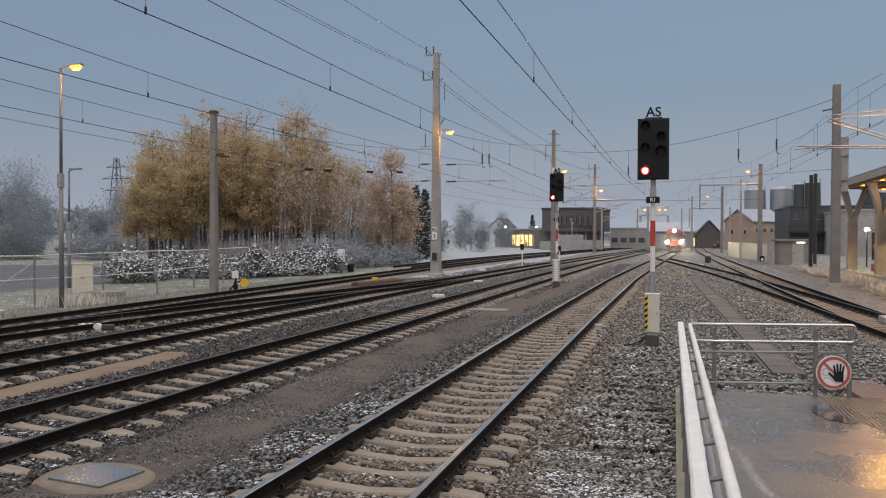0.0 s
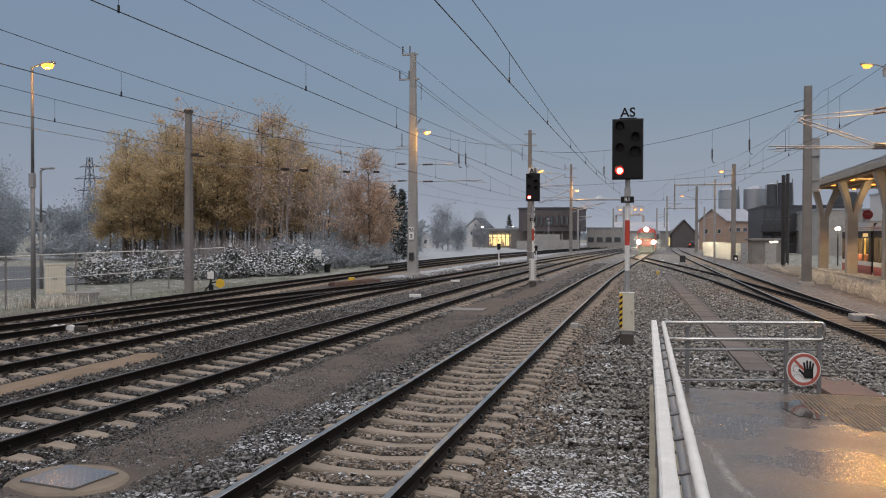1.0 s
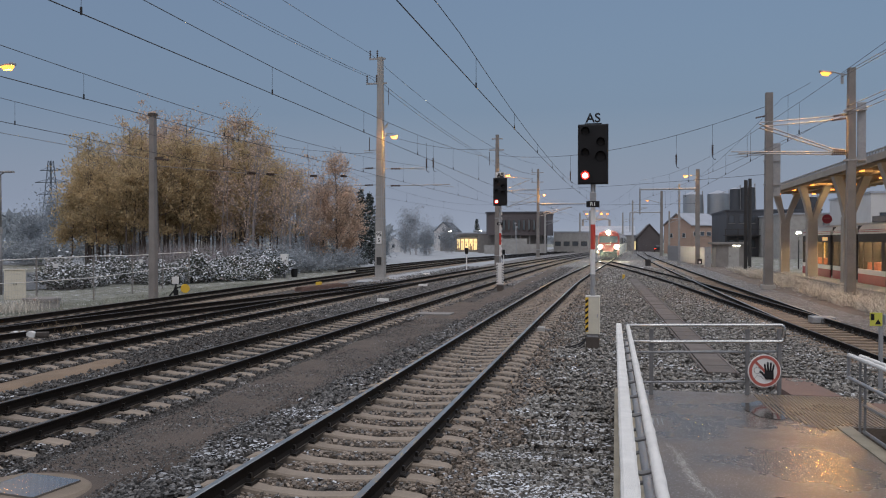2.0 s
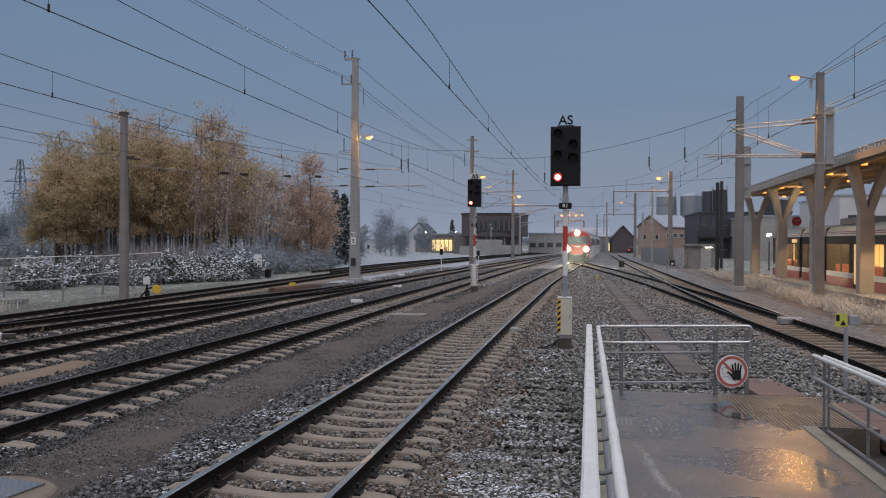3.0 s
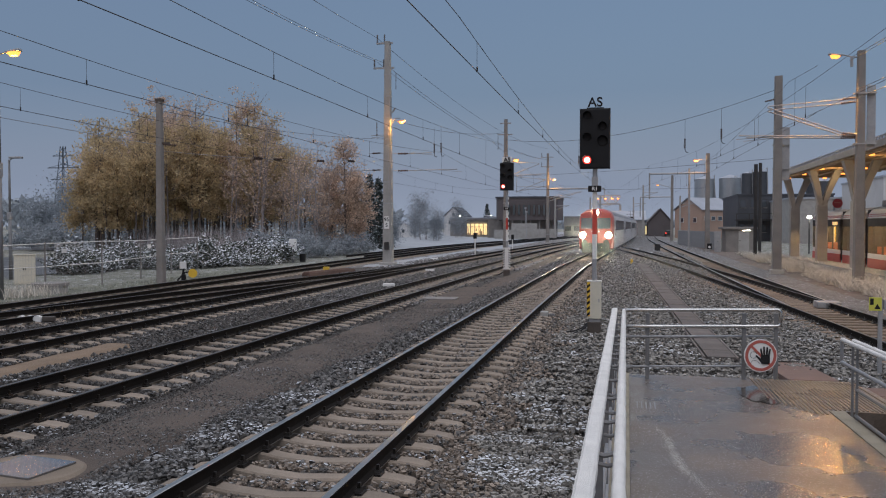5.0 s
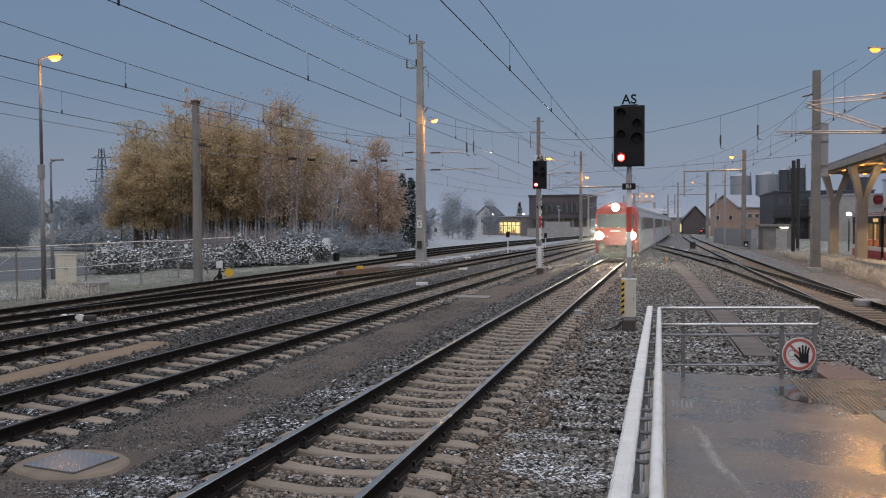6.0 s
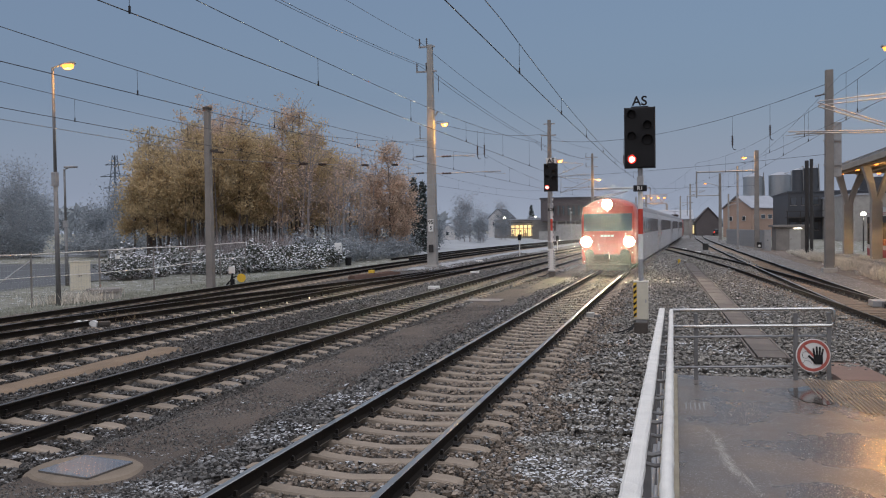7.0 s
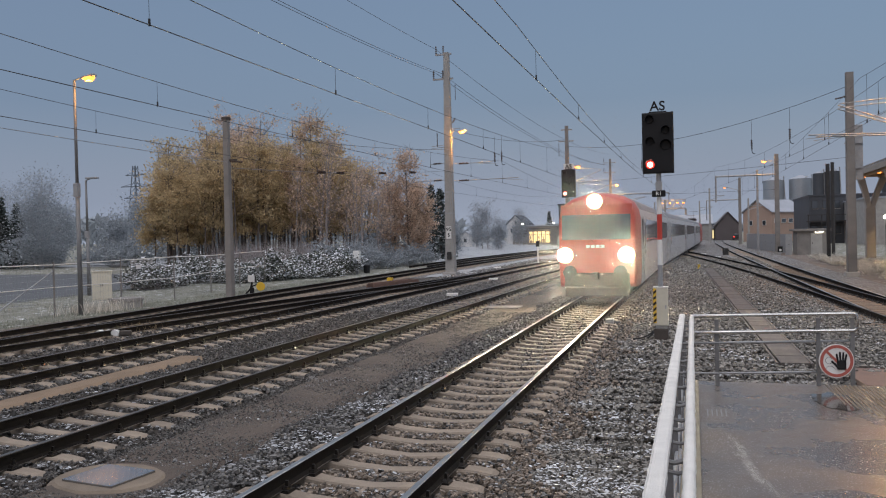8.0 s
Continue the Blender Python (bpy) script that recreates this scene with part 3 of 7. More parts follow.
def rail_geo(fn, off, y0, y1, step=1.5):
    V, F, I = [], [], []
    ys = np.arange(y0, y1 + step / 2, step)
    n = len(PROFILE)
    for y in ys:
        h = radians(heading(fn, y))
        for px, pz in PROFILE:
            d = off + px
            V.append((fn(y) + d * math.cos(h), y + d * math.sin(h), RAIL_TOP + pz))
    for j in range(len(ys) - 1):
        for k in range(n):
            F.append((j * n + k, j * n + (k + 1) % n, (j + 1) * n + (k + 1) % n, (j + 1) * n + k))
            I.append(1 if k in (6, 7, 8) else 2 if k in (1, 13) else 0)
    F += [tuple(range(n))[::-1], tuple((len(ys) - 1) * n + k for k in range(n))]
    return V, F, I + [0, 0]


def sleeper_mesh(name, long_, wide, material, dip):
    xs = [-long_ / 2, -long_ / 2 + 0.05, -1.02, -0.72, -0.45, 0, 0.45, 0.72, 1.02, long_ / 2 - 0.05, long_ / 2]
    tops = [-0.05, -0.02, 0.006, 0.012, -0.02 - dip * 0.4, -0.03 - dip, -0.02 - dip * 0.4, 0.012, 0.006, -0.02, -0.05]
    V, F = [], []
    for x, t in zip(xs, tops):
        w = wide / 2 * (0.9 if abs(x) < 0.6 else 1)
        V += [(x, -w, -0.16), (x, -w * 0.86, t - 0.02), (x, -w * 0.72, t), (x, w * 0.72, t), (x, w * 0.86, t - 0.02), (x, w, -0.16)]
    for i in range(len(xs) - 1):
        for k in range(5):
            F.append((i * 6 + k, i * 6 + 6 + k, i * 6 + 7 + k, i * 6 + k + 1))
    F += [(0, 1, 2, 3, 4, 5), tuple((len(xs) - 1) * 6 + k for k in (5, 4, 3, 2, 1, 0))]
    return mesh_of(name, V, F, material)


SLEEPER = sleeper_mesh("sleeper", 2.5, 0.27, M["sleeper"], 0.03)
TIMBER = sleeper_mesh("timber_sleeper", 2.6, 0.26, M["wood"], -0.02)
LATE, NEAR_CLIPS = [], []


def clip_mesh():
    """A rail fastening: guide plate, bowed clip and bolt."""
    V, F = [], []
    for x0, x1, w, z0, z1, x2, x3, w2 in ((-0.05, 0.05, 0.08, 0.0, 0.03, -0.045, 0.04, 0.072), (-0.03, 0.045, 0.05, 0.03, 0.062, -0.02, 0.03, 0.034), (-0.018, 0.018, 0.018, 0.062, 0.115, -0.014, 0.014, 0.014)):
        o = len(V)
        V += [(x0, -w, z0), (x1, -w, z0), (x1, w, z0), (x0, w, z0), (x2, -w2, z1), (x3, -w2, z1), (x3, w2, z1), (x2, w2, z1)]
        F += [(o, o + 1, o + 5, o + 4), (o + 1, o + 2, o + 6, o + 5), (o + 2, o + 3, o + 7, o + 6), (o + 3, o, o + 4, o + 7), (o + 4, o + 5, o + 6, o + 7)]
    return mesh_of("rail_clip", V, F, M["fastening"])


CLIP = clip_mesh()


def track(label, key, y0, y1, sleepers_to, head, timber=None, clips_to=0, step=1.5, pitch=0.6):
    fn = TRACKS[key]
    t = thing("railway_track", label, "railway track", group="tracks")
    for s in (-0.7525, 0.7525):
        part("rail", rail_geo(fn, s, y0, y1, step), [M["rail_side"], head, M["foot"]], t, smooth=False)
    LATE.append((t, fn, y0, sleepers_to, timber, pitch, y1))
    if clips_to:
        V, F = [], []
        base, faces = [tuple(v.co) for v in CLIP.vertices], [tuple(p.vertices) for p in CLIP.polygons]
        y = math.ceil((y0 + 0.05) / pitch) * pitch
        while y < clips_to:
            h = heading(fn, y)
            for e in (-0.7525 - 0.095, -0.7525 + 0.095, 0.7525 - 0.095, 0.7525 + 0.095):
                m = pose(fn(y) + e * math.cos(radians(h)), y + e * math.sin(radians(h)), 0, 0, 0, h + (180 if abs(e) > 0.7525 and e > 0 or abs(e) < 0.7525 and e < 0 else 0))
                if 3 < y < 19:
                    NEAR_CLIPS.append((t, m))
                else:
                    o = len(V)
                    V += [m @ Vector(v) for v in base]
                    F += [tuple(i + o for i in f) for f in faces]
            y += pitch
        tagged(part("far_fastening", (V, F), M["fastening"], t), kind="stuff")
    return t


def lay_sleepers():
    for t, m in NEAR_CLIPS:
        c = new("rail_clip", CLIP)
        c.parent, c.matrix_basis = t, m
    for t, fn, y0, to, timber, pitch, y1 in LATE:
        y = math.ceil((y0 + 0.05) / pitch) * pitch
        V, F = [], []
        base = [tuple(v.co) for v in SLEEPER.vertices]
        faces = [tuple(p.vertices) for p in SLEEPER.polygons]
        while y < y1:
            m = pose(fn(y), y, 0.0, 0, 0, heading(fn, y))
            if y < to:
                s = new("sleeper", TIMBER if timber and timber[0] < y < timber[1] else SLEEPER)
                s.parent, s.matrix_basis = t, m
            elif y < 110:
                o = len(V)
                V += [m @ Vector(v) for v in base]
                F += [tuple(i + o for i in f) for f in faces]
            y += pitch
        if V:
            tagged(part("far_sleeper", (V, F), M["sleeper"], t), kind="stuff")


track("main railway track with polished rails on pale concrete sleepers", "t1", -6, 330, 90, M["rail_head"], clips_to=45)
track("railway track with dark rails on concrete sleepers", "t2", -6, 195, 75, M["rail_worn"], clips_to=40)
track("railway track with dark rusty rails on concrete sleepers", "t3", 4, 175, 60, M["rail_dull"], clips_to=30)
track("outer siding track with black rusty rails", "t5", 2, 195, 55, M["rail_dull"])
track("far siding track with rusty rails in thin snow", "t6", 62, 195, 62, M["rail_dull"])
track("crossover track joining two sidings with black rails", "cross", 11, 45, 45, M["rail_dull"], pitch=0.66)
track("curving railway track on weathered wooden sleepers beyond the crossing", "ra", -6, 96, 90, M["rail_dull"], timber=(8, 48), clips_to=40, pitch=0.62)
track("branch track with dull rails joining at a turnout", "rb", 25, 235, 60, M["rail_head"], timber=(20, 60), pitch=0.64)


# ---- ramp and crossing ----
def ramp_z(y):
    return 0.20 + 0.024 * (12.9 - y)


def slab(name, x0, x1, y0, y1, material, parent=None, label="", lift=0.0, deep=0.5, nx=6, ny=30):
    V, F = [], []
    for j in range(ny + 1):
        y = y0 + (y1 - y0) * j / ny
        for i in range(nx + 1):
            x = x0 + (x1 - x0) * i / nx
            V.append((x, y, ramp_z(y) + lift + 0.004 * noise.noise((x * 2, y * 2, 0))))
    n = nx + 1
    for j in range(ny):
        for i in range(nx):
            F.append((j * n + i, j * n + i + 1, (j + 1) * n + i + 1, (j + 1) * n + i))
    ring = [i for i in range(n)] + [j * n + nx for j in range(1, ny + 1)] + [ny * n + i for i in range(nx - 1, -1, -1)] + [j * n for j in range(ny - 1, 0, -1)]
    o = len(V)
    V += [(V[i][0], V[i][1], V[i][2] - deep) for i in ring]
    for k in range(len(ring)):
        k2 = (k + 1) % len(ring)
        F.append((ring[k], o + k, o + k2, ring[k2]))
    return part(name, (V, F), material, parent, label)


ramp = thing("platform_ramp", "wet dark asphalt ramp sloping down to a track crossing", "ramp", kind="structure")
slab("ramp_surface", 0.31, 2.72, -8, 13.15, M["asphalt"], ramp)
slab("ramp_landing", 2.72, 3.65, 10.75, 13.15, M["asphalt"], ramp, ny=6)
slab("kerb", 0.03, 0.308, -8, 13.17, M["kerb"], ramp, "pale gritty concrete kerb", lift=0.012)
slab("kerb", 2.722, 2.90, -8, 10.72, M["kerb"], ramp, "pale gritty concrete kerb", lift=0.012)
for i in range(28):
    # raised ribs of the ribbed paving, running along the ramp
    x = 2.13 + i * 0.053
    y0 = 10.5 if x > 2.5 else 10.5 + (2.5 - x) * 2.6
    if x > 2.7:
        y0 = 10.8
    V = []
    for y, in ((y0,), (13.08,)):
        z = ramp_z(y)
        V += [(x - 0.017, y, z - 0.01), (x - 0.010, y, z + 0.012), (x + 0.010, y, z + 0.012), (x + 0.017, y, z - 0.01)]
    part("rib", (V, [(0, 1, 5, 4), (1, 2, 6, 5), (2, 3, 7, 6), (0, 3, 2, 1), (4, 5, 6, 7)]), M["tactile"], ramp)
for k, y in enumerate(np.arange(9.3, 13.0, 0.62)):
    part("crossing_panel", boxes((3.7, 5.2, y, y + 0.6, -0.02, 0.15), bevel=0.012), M["rubber"], ramp, "red-brown rubber crossing panel")
bm = bmesh.new()
box(bm, 2.75, 3.5, 13.5, 16.2, -0.1, 0.14)
for v in bm.verts:
    if v.co.y > 15 and v.co.z > 0:
        v.co.z = -0.02
part("crossing_wedge", bm, M["rubber"], ramp, "red-brown end wedge of the crossing")

for k in range(5):
    part("drain_slot", boxes((0.40 + k * 0.055, 0.415 + k * 0.055, 10.35, 10.75, ramp_z(10.55) - 0.01, ramp_z(10.55) + 0.008)), M["galv"], ramp, "bright slot of a drain grate")


def ramp_grit():
    """Grains of winter grit on the asphalt, thicker along one scuffed streak."""
    r = np.random.default_rng(31)
    n, k = 2600, 1500
    y = np.concatenate([r.uniform(4.5, 13, n), 8.0 + r.normal(size=k) * 0.6])
    x = np.concatenate([r.uniform(0.4, 2.68, n), np.zeros(k)])
    x[n:] = 0.62 + 0.13 * (9.1 - y[n:]) + 0.03 * np.sin(y[n:] * 3) + r.normal(size=k) * 0.03
    x = np.maximum(x, 0.34)
    V, F = [], []
    for px, py in zip(x.tolist(), y.tolist()):
        s, a, z = float(r.uniform(0.0025, 0.0065)), float(r.uniform(0, 3)), ramp_z(py)
        o = len(V)
        V += [(px + s * math.cos(a + q * 2.1), py + s * math.sin(a + q * 2.1), z + 0.0005) for q in range(3)] + [(px, py, z + s * 0.8)]
        F += [(o, o + 1, o + 3), (o + 1, o + 2, o + 3), (o + 2, o, o + 3)]
    tagged(part("winter_grit", (V, F), M["grit"]), "pale winter grit scattered on the wet asphalt", "grit", kind="stuff")


ramp_grit()


def puddle(x, y, rx, ry, seed):
    """A shallow pool with a ragged rim, lying on the slope's foot."""
    V, F = [(x, y, ramp_z(y) + 0.0075)], []
    for k in range(48):
        a = 2 * math.pi * k / 48
        r = 1 + 0.38 * noise.noise((math.cos(a) * 1.6, math.sin(a) * 1.6, seed)) + 0.12 * noise.noise((math.cos(a) * 6, math.sin(a) * 6, seed))
        V.append((x + rx * r * math.cos(a), y + ry * r * math.sin(a), ramp_z(y + ry * r * math.sin(a)) + 0.0065))
        F.append((0, 1 + k, 1 + (k + 1) % 48))
    ob = tagged(part("puddle", (V, F), M["puddle"]), "still dark puddle on the wet asphalt", "puddle", kind="structure")
    return ob


puddle(2.05, 11.8, 0.27, 0.62, 3.0)


# ---- railings ----
def crust(geo):
    """Uneven rime on a tube."""
    return [Vector(v) + Vector((noise.noise((v[0] * 9, v[1] * 15, 2)), 0, noise.noise((v[0] * 9, v[1] * 19, 6)))) * 0.005 for v in geo[0]], geo[1]


def railings():
    t = thing("ramp_railing", "frosted double-tube steel railing along the ramp edge", "railing")
    up = 1.07
    xo, xi = 0.09, 0.225
    far = 12.55

    def line(x, h, y0=far, y1=-3.0, n=26):
        return [(x + 0.02 * (far - y) / 9, y, ramp_z(y) + h) for y in np.linspace(y0, y1, n)]
    P = line(xo, up, n=240)
    V, F = [], []
    for x, y, z in P:
        V += [(x - 0.042, y, z - 0.02), (x - 0.040, y, z + 0.016), (x - 0.028, y, z + 0.026), (x + 0.028, y, z + 0.026), (x + 0.040, y, z + 0.016), (x + 0.042, y, z - 0.02)]
    for j in range(len(P) - 1):
        F += [(j * 6 + k, j * 6 + (k + 1) % 6, j * 6 + 6 + (k + 1) % 6, j * 6 + 6 + k) for k in range(6)]
    F += [(0, 5, 4, 3, 2, 1), tuple((len(P) - 1) * 6 + k for k in range(6))]
    V = [(x + 0.004 * noise.noise((x * 9, y * 14, 1)), y, z + 0.006 * noise.noise((x * 9, y * 17, 5))) for x, y, z in V]
    part("guard_rail", (V, F), M["frosty"], t, "broad outer top bar coated with frost")
    part("handrail", crust(tube(line(xi, up - 0.02, n=240), 0.030, 10)), M["frosty"], t, "inner handrail tube coated with frost", smooth=True)
    part("handrail", tube(line(xi - 0.02, up - 0.27), 0.024, 10), M["galv"], t, smooth=True)
    for y in np.arange(far - 0.05, -2.5, -1.5):
        z = ramp_z(y)
        part("post", boxes((0.085, 0.135, y - 0.03, y + 0.03, z - 0.55, z + up - 0.03), bevel=0.006), M["post"], t)
        for dy in (0.35, 1.1):
            yy = y - dy
            for h in (up, up - 0.25):
                part("bracket", tube([(0.09, yy, ramp_z(yy) + h - 0.035), (0.17, yy, ramp_z(yy) + h - 0.05), (0.225, yy, ramp_z(yy) + h - 0.035)], 0.013, 6), M["post"], t)
    for h in (0.12, 0.45):
        part("lower_rail", tube(line(0.11, h), 0.018, 8), M["galv"], t, smooth=True)
    e = thing("end_railing", "bright steel railing closing the foot of the ramp", "railing")
    y0, y1, x0, x1 = 12.55, 13.1, 0.12, 2.56

    def yy(x):
        return y0 + (y1 - y0) * (x - x0) / (x1 - x0)
    zt, zl = 1.27, 1.02
    loop = [(x0 + 0.08, yy(x0), zt)] + [(x, yy(x), zt) for x in (0.8, 1.6)] + arc((x1 - 0.06, yy(x1), zt), (x1, yy(x1), zt - 0.06), (x1, yy(x1), zt)) + arc((x1, yy(x1), zl + 0.06), (x1 - 0.06, yy(x1), zl), (x1, yy(x1), zl)) + [(x, yy(x), zl) for x in (1.6, 0.8, x0 + 0.08)]
    part("handrail", tube(loop, 0.026, 12), M["chrome"], e, "bright bent steel handrail", smooth=True)
    for h in (0.86, 0.40):
        part("lower_rail", tube([(x0 + 0.1, yy(x0) + 0.05, h), (x1 - 0.1, yy(x1) + 0.05, h)], 0.017, 8), M["galv"], e, smooth=True)
    for x in (0.58, 2.02, 2.5):
        part("post", boxes((x - 0.03, x + 0.03, yy(x) + 0.03, yy(x) + 0.08, -0.05, zt - 0.06), bevel=0.005), M["post"], e)
    s = thing("warning_sign", "round no-entry sign with a black raised palm inside a red ring", "sign", at=pose(2.25, yy(2.25) - 0.07, 0.585, 0, 0, 12))
    part("plate", disc(0.25, 48), M["white"], s)
    V, F = [], []
    for k in range(48):
        a = 2 * math.pi * k / 48
        for r in (0.193, 0.236):
            V.append((r * math.cos(a), -0.026, r * math.sin(a)))
        for r in (0.193, 0.236):
            V.append((r * math.cos(a), -0.018, r * math.sin(a)))
    for k in range(48):
        a, b = k * 4, (k + 1) % 48 * 4
        F += [(a, b, b + 1, a + 1), (a + 1, b + 1, b + 3, a + 3), (a, a + 2, b + 2, b)]
    part("ring", (V, F), M["signred"], s)
    bm = bmesh.new()
    box(bm, -0.19, 0.19, -0.0245, -0.018, -0.018, 0.018)
    bmesh.ops.rotate(bm, verts=bm.verts, matrix=Matrix.Rotation(radians(45), 3, "Y"))
    part("bar", bm, M["signred"], s)
    bm = bmesh.new()
    box(bm, 0.02, 0.115, -0.032, -0.02, -0.10, 0.0, bevel=0.02)
    for fx, lean, ln in ((0.032, -10, 0.085), (0.058, -3, 0.105), (0.083, 4, 0.10), (0.106, 12, 0.08)):
        b2 = Matrix.Translation((fx, -0.026, -0.01)) @ Matrix.Rotation(radians(lean), 4, "Y")
        cone(bm, b2 @ Vector((0, 0, 0)), b2 @ Vector((0, 0, ln)), 0.0115, 0.0095, 8)
    cone(bm, (0.03, -0.026, -0.07), (-0.035, -0.026, -0.005), 0.014, 0.010, 8)
    for v in bm.verts:
        v.co.x, v.co.z = 0.055 + (v.co.x - 0.06) * 1.35, -0.005 + (v.co.z + 0.01) * 1.35
    part("palm", bm, M["hole"], s, "black raised palm")
    V = [(-0.11 + 0.05 * math.cos(a), -0.022, 0.01 + 0.05 * math.sin(a)) for a in np.linspace(0.4, 5.6, 14)]
    part("outline", joined(tube(V, 0.003, 4), tube([(-0.16, -0.022, -0.12), (-0.12, -0.022, -0.07), (-0.06, -0.022, -0.08), (-0.02, -0.022, -0.12)], 0.003, 4)), M["hole"], s, "thin black outline")
    # the railing on the far side of the ramp
    g = thing("crossing_railing", "galvanised steel railing with frosted handrail beside the crossing", "railing")
    xr, yf = 2.86, 10.72
    top = lambda y: ramp_z(y) + 0.90

    def pts(h, ya=yf, yb=-3, x=xr):
        return [(x, y, ramp_z(y) + h) for y in np.linspace(ya, yb, 150)]
    part("handrail", crust(tube(pts(0.90), 0.026, 10)), M["frosty"], g, "frosted top handrail", smooth=True)
    part("handrail", crust(tube(pts(0.90, yf - 0.12, -3, xr + 0.10), 0.026, 10)), M["frosty"], g, "frosted top handrail", smooth=True)
    part("mid_rail", tube(pts(0.62), 0.022, 10), M["galv"], g, "rail with a thin coat of frost", smooth=True)
    part("end_bar", tube([(xr, yf, ramp_z(yf) + 0.90), (xr, yf + 0.02, ramp_z(yf) + 0.62)], 0.022, 8), M["galv"], g)
    for h in (0.36, 0.05):
        part("lower_rail", tube(pts(h, yf - 0.45, -3, xr + 0.05), 0.02, 6), M["post"], g)
    for y in (yf - 0.3, yf - 0.5, yf - 1.9, yf - 3.3, yf - 4.7, yf - 6.1):
        part("post", boxes((xr + 0.035, xr + 0.062, y - 0.012, y + 0.012, ramp_z(y) - 0.02, ramp_z(y) + 0.9), bevel=0.004), M["post"], g)


railings()


# ---- signals ----
def signal(x, y, top, label, lit_at, cap, r=0):
    """A light signal on a striped tube, its head turned to the camera's side."""
    t = thing("railway_signal", label, "railway signal", at=pose(x, y, 0, 0, 0, r), group="signals")
    part("base", boxes((-0.16, 0.16, -0.16, 0.16, -0.12, 0.25), bevel=0.02), M["clip"], t, "dark iron base bracket")
    part("plinth", boxes((-0.13, 0.13, -0.09, 0.09, 0.22, 0.33)), M["galv"], t)
    tall = top > 5.7
    if tall:
        c = part("hazard_board", boxes((-0.19, 0.19, -0.135, -0.10, 0.3, 1.42), bevel=0.008), M["white"], t, "white board edged with black and yellow chevrons")
        for k in range(8):
            for e in (-1, 1):
                z = 0.36 + k * 0.125
                V = [(e * 0.19, -0.1405, z), (e * 0.09, -0.1405, z + 0.05), (e * 0.09, -0.1405, z + 0.10), (e * 0.19, -0.1405, z + 0.05)]
                V += [(a, -0.136, b) for a, _, b in V]
                part("chevron", (V, [(0, 1, 2, 3), (4, 7, 6, 5), (0, 4, 5, 1), (1, 5, 6, 2), (2, 6, 7, 3), (3, 7, 4, 0)]), M["black"], c)
    else:
        c = part("cabinet", boxes((-0.165, 0.165, -0.12, 0.12, 0.32, 1.22), bevel=0.012), M["cream"], t, "cream painted equipment box")
        part("lid", boxes((-0.175, 0.175, -0.13, 0.13, 1.205, 1.235), bevel=0.008), M["frosty"], c, "frosted lid")
        part("latch", boxes((0.10, 0.125, -0.128, -0.119, 0.72, 0.80)), M["galv"], c)
        part("stripe_board", boxes((-0.172, -0.098, -0.138, -0.124, 0.38, 1.2)), M["yellow"], c, "black and yellow striped board")
    for k in range(0 if tall else 6):
        z = 0.42 + k * 0.135
        V = [(-0.17, -0.1405, z - 0.04), (-0.10, -0.1405, z + 0.01), (-0.10, -0.1405, z + 0.075), (-0.17, -0.1405, z + 0.025)]
        V += [(a, -0.136, b) for a, _, b in V]
        part("stripe", (V, [(0, 1, 2, 3), (4, 7, 6, 5), (0, 4, 5, 1), (1, 5, 6, 2), (2, 6, 7, 3), (3, 7, 4, 0)]), M["black"], c)
    h0 = top - 1.42
    zs = [1.2, 1.75, 2.35, 2.95, 3.42, h0]
    for a, b, m in zip(zs[:-1], zs[1:], ("galv", "white", "red", "white", "galv")):
        part("mast_section", cones(((0, 0, a), (0, 0, b), 0.058, 0.058), seg=16), M[m], t, "%s section of the tube mast" % {"galv": "grey steel", "white": "white painted", "red": "red painted"}[m], smooth=False)
    if top > 5.7:
        for k in range(12):
            part("stripe", boxes((0.066, 0.10, -0.05, -0.02, 1.3 + k * 0.26, 1.43 + k * 0.26)), M["white"], t)
    part("collar", boxes((-0.075, 0.075, -0.075, 0.075, 3.42, 3.72), bevel=0.01), M["galv"], t)
    pl = part("route_plate", boxes((-0.155, 0.155, -0.13, -0.115, 3.36, 3.51), bevel=0.01), M["black"], t, "small black plate with white letters R1")
    writing("plate_letters", "R1" if top < 5.7 else "R3", 0.125, M["white"], pl, pose(0, -0.132, 3.435, 90, 0, 0))
    hd = part("head", boxes((-0.345, 0.345, -0.16, 0.10, h0, top), bevel=0.03), M["black"], t, "tall matt black lamp head")
    part("backplate", boxes((-0.36, 0.36, -0.10, -0.07, h0 - 0.01, top + 0.01), bevel=0.006), M["black"], hd)
    for lx, lz in ((-0.18, 1.25), (0.18, 0.99), (-0.18, 0.74), (0.18, 0.64), (-0.18, 0.20)):
        z = h0 + lz
        red = lz < 0.3
        R = 0.085 if not red else 0.095
        if (lx, lz) == (0.18, 0.64):
            R = 0.115
        bm = bmesh.new()
        bmesh.ops.create_cone(bm, cap_ends=False, segments=20, radius1=R + 0.02, radius2=R + 0.02, depth=0.17, matrix=Matrix.Translation((lx, -0.22, z)) @ Matrix.Rotation(radians(90), 4, "X"))
        bmesh.ops.delete(bm, geom=[f for f in bm.faces if f.calc_center_median().z < z - R * 0.25], context="FACES")
        bmesh.ops.solidify(bm, geom=bm.faces[:], thickness=0.006)
        part("hood", bm, M["black"], hd)
        part("lens", cones(((lx, -0.155, z), (lx, -0.175, z), R, R * 0.9), seg=24), M["redlight"] if red else M["black"], hd, "glowing red light" if red else "dark unlit lens")
        if red:
            part("light_core", cones(((lx, -0.176, z), (lx, -0.182, z), R * 0.66, R * 0.56), seg=20), M["redcore"], hd, "bright centre of the red light")
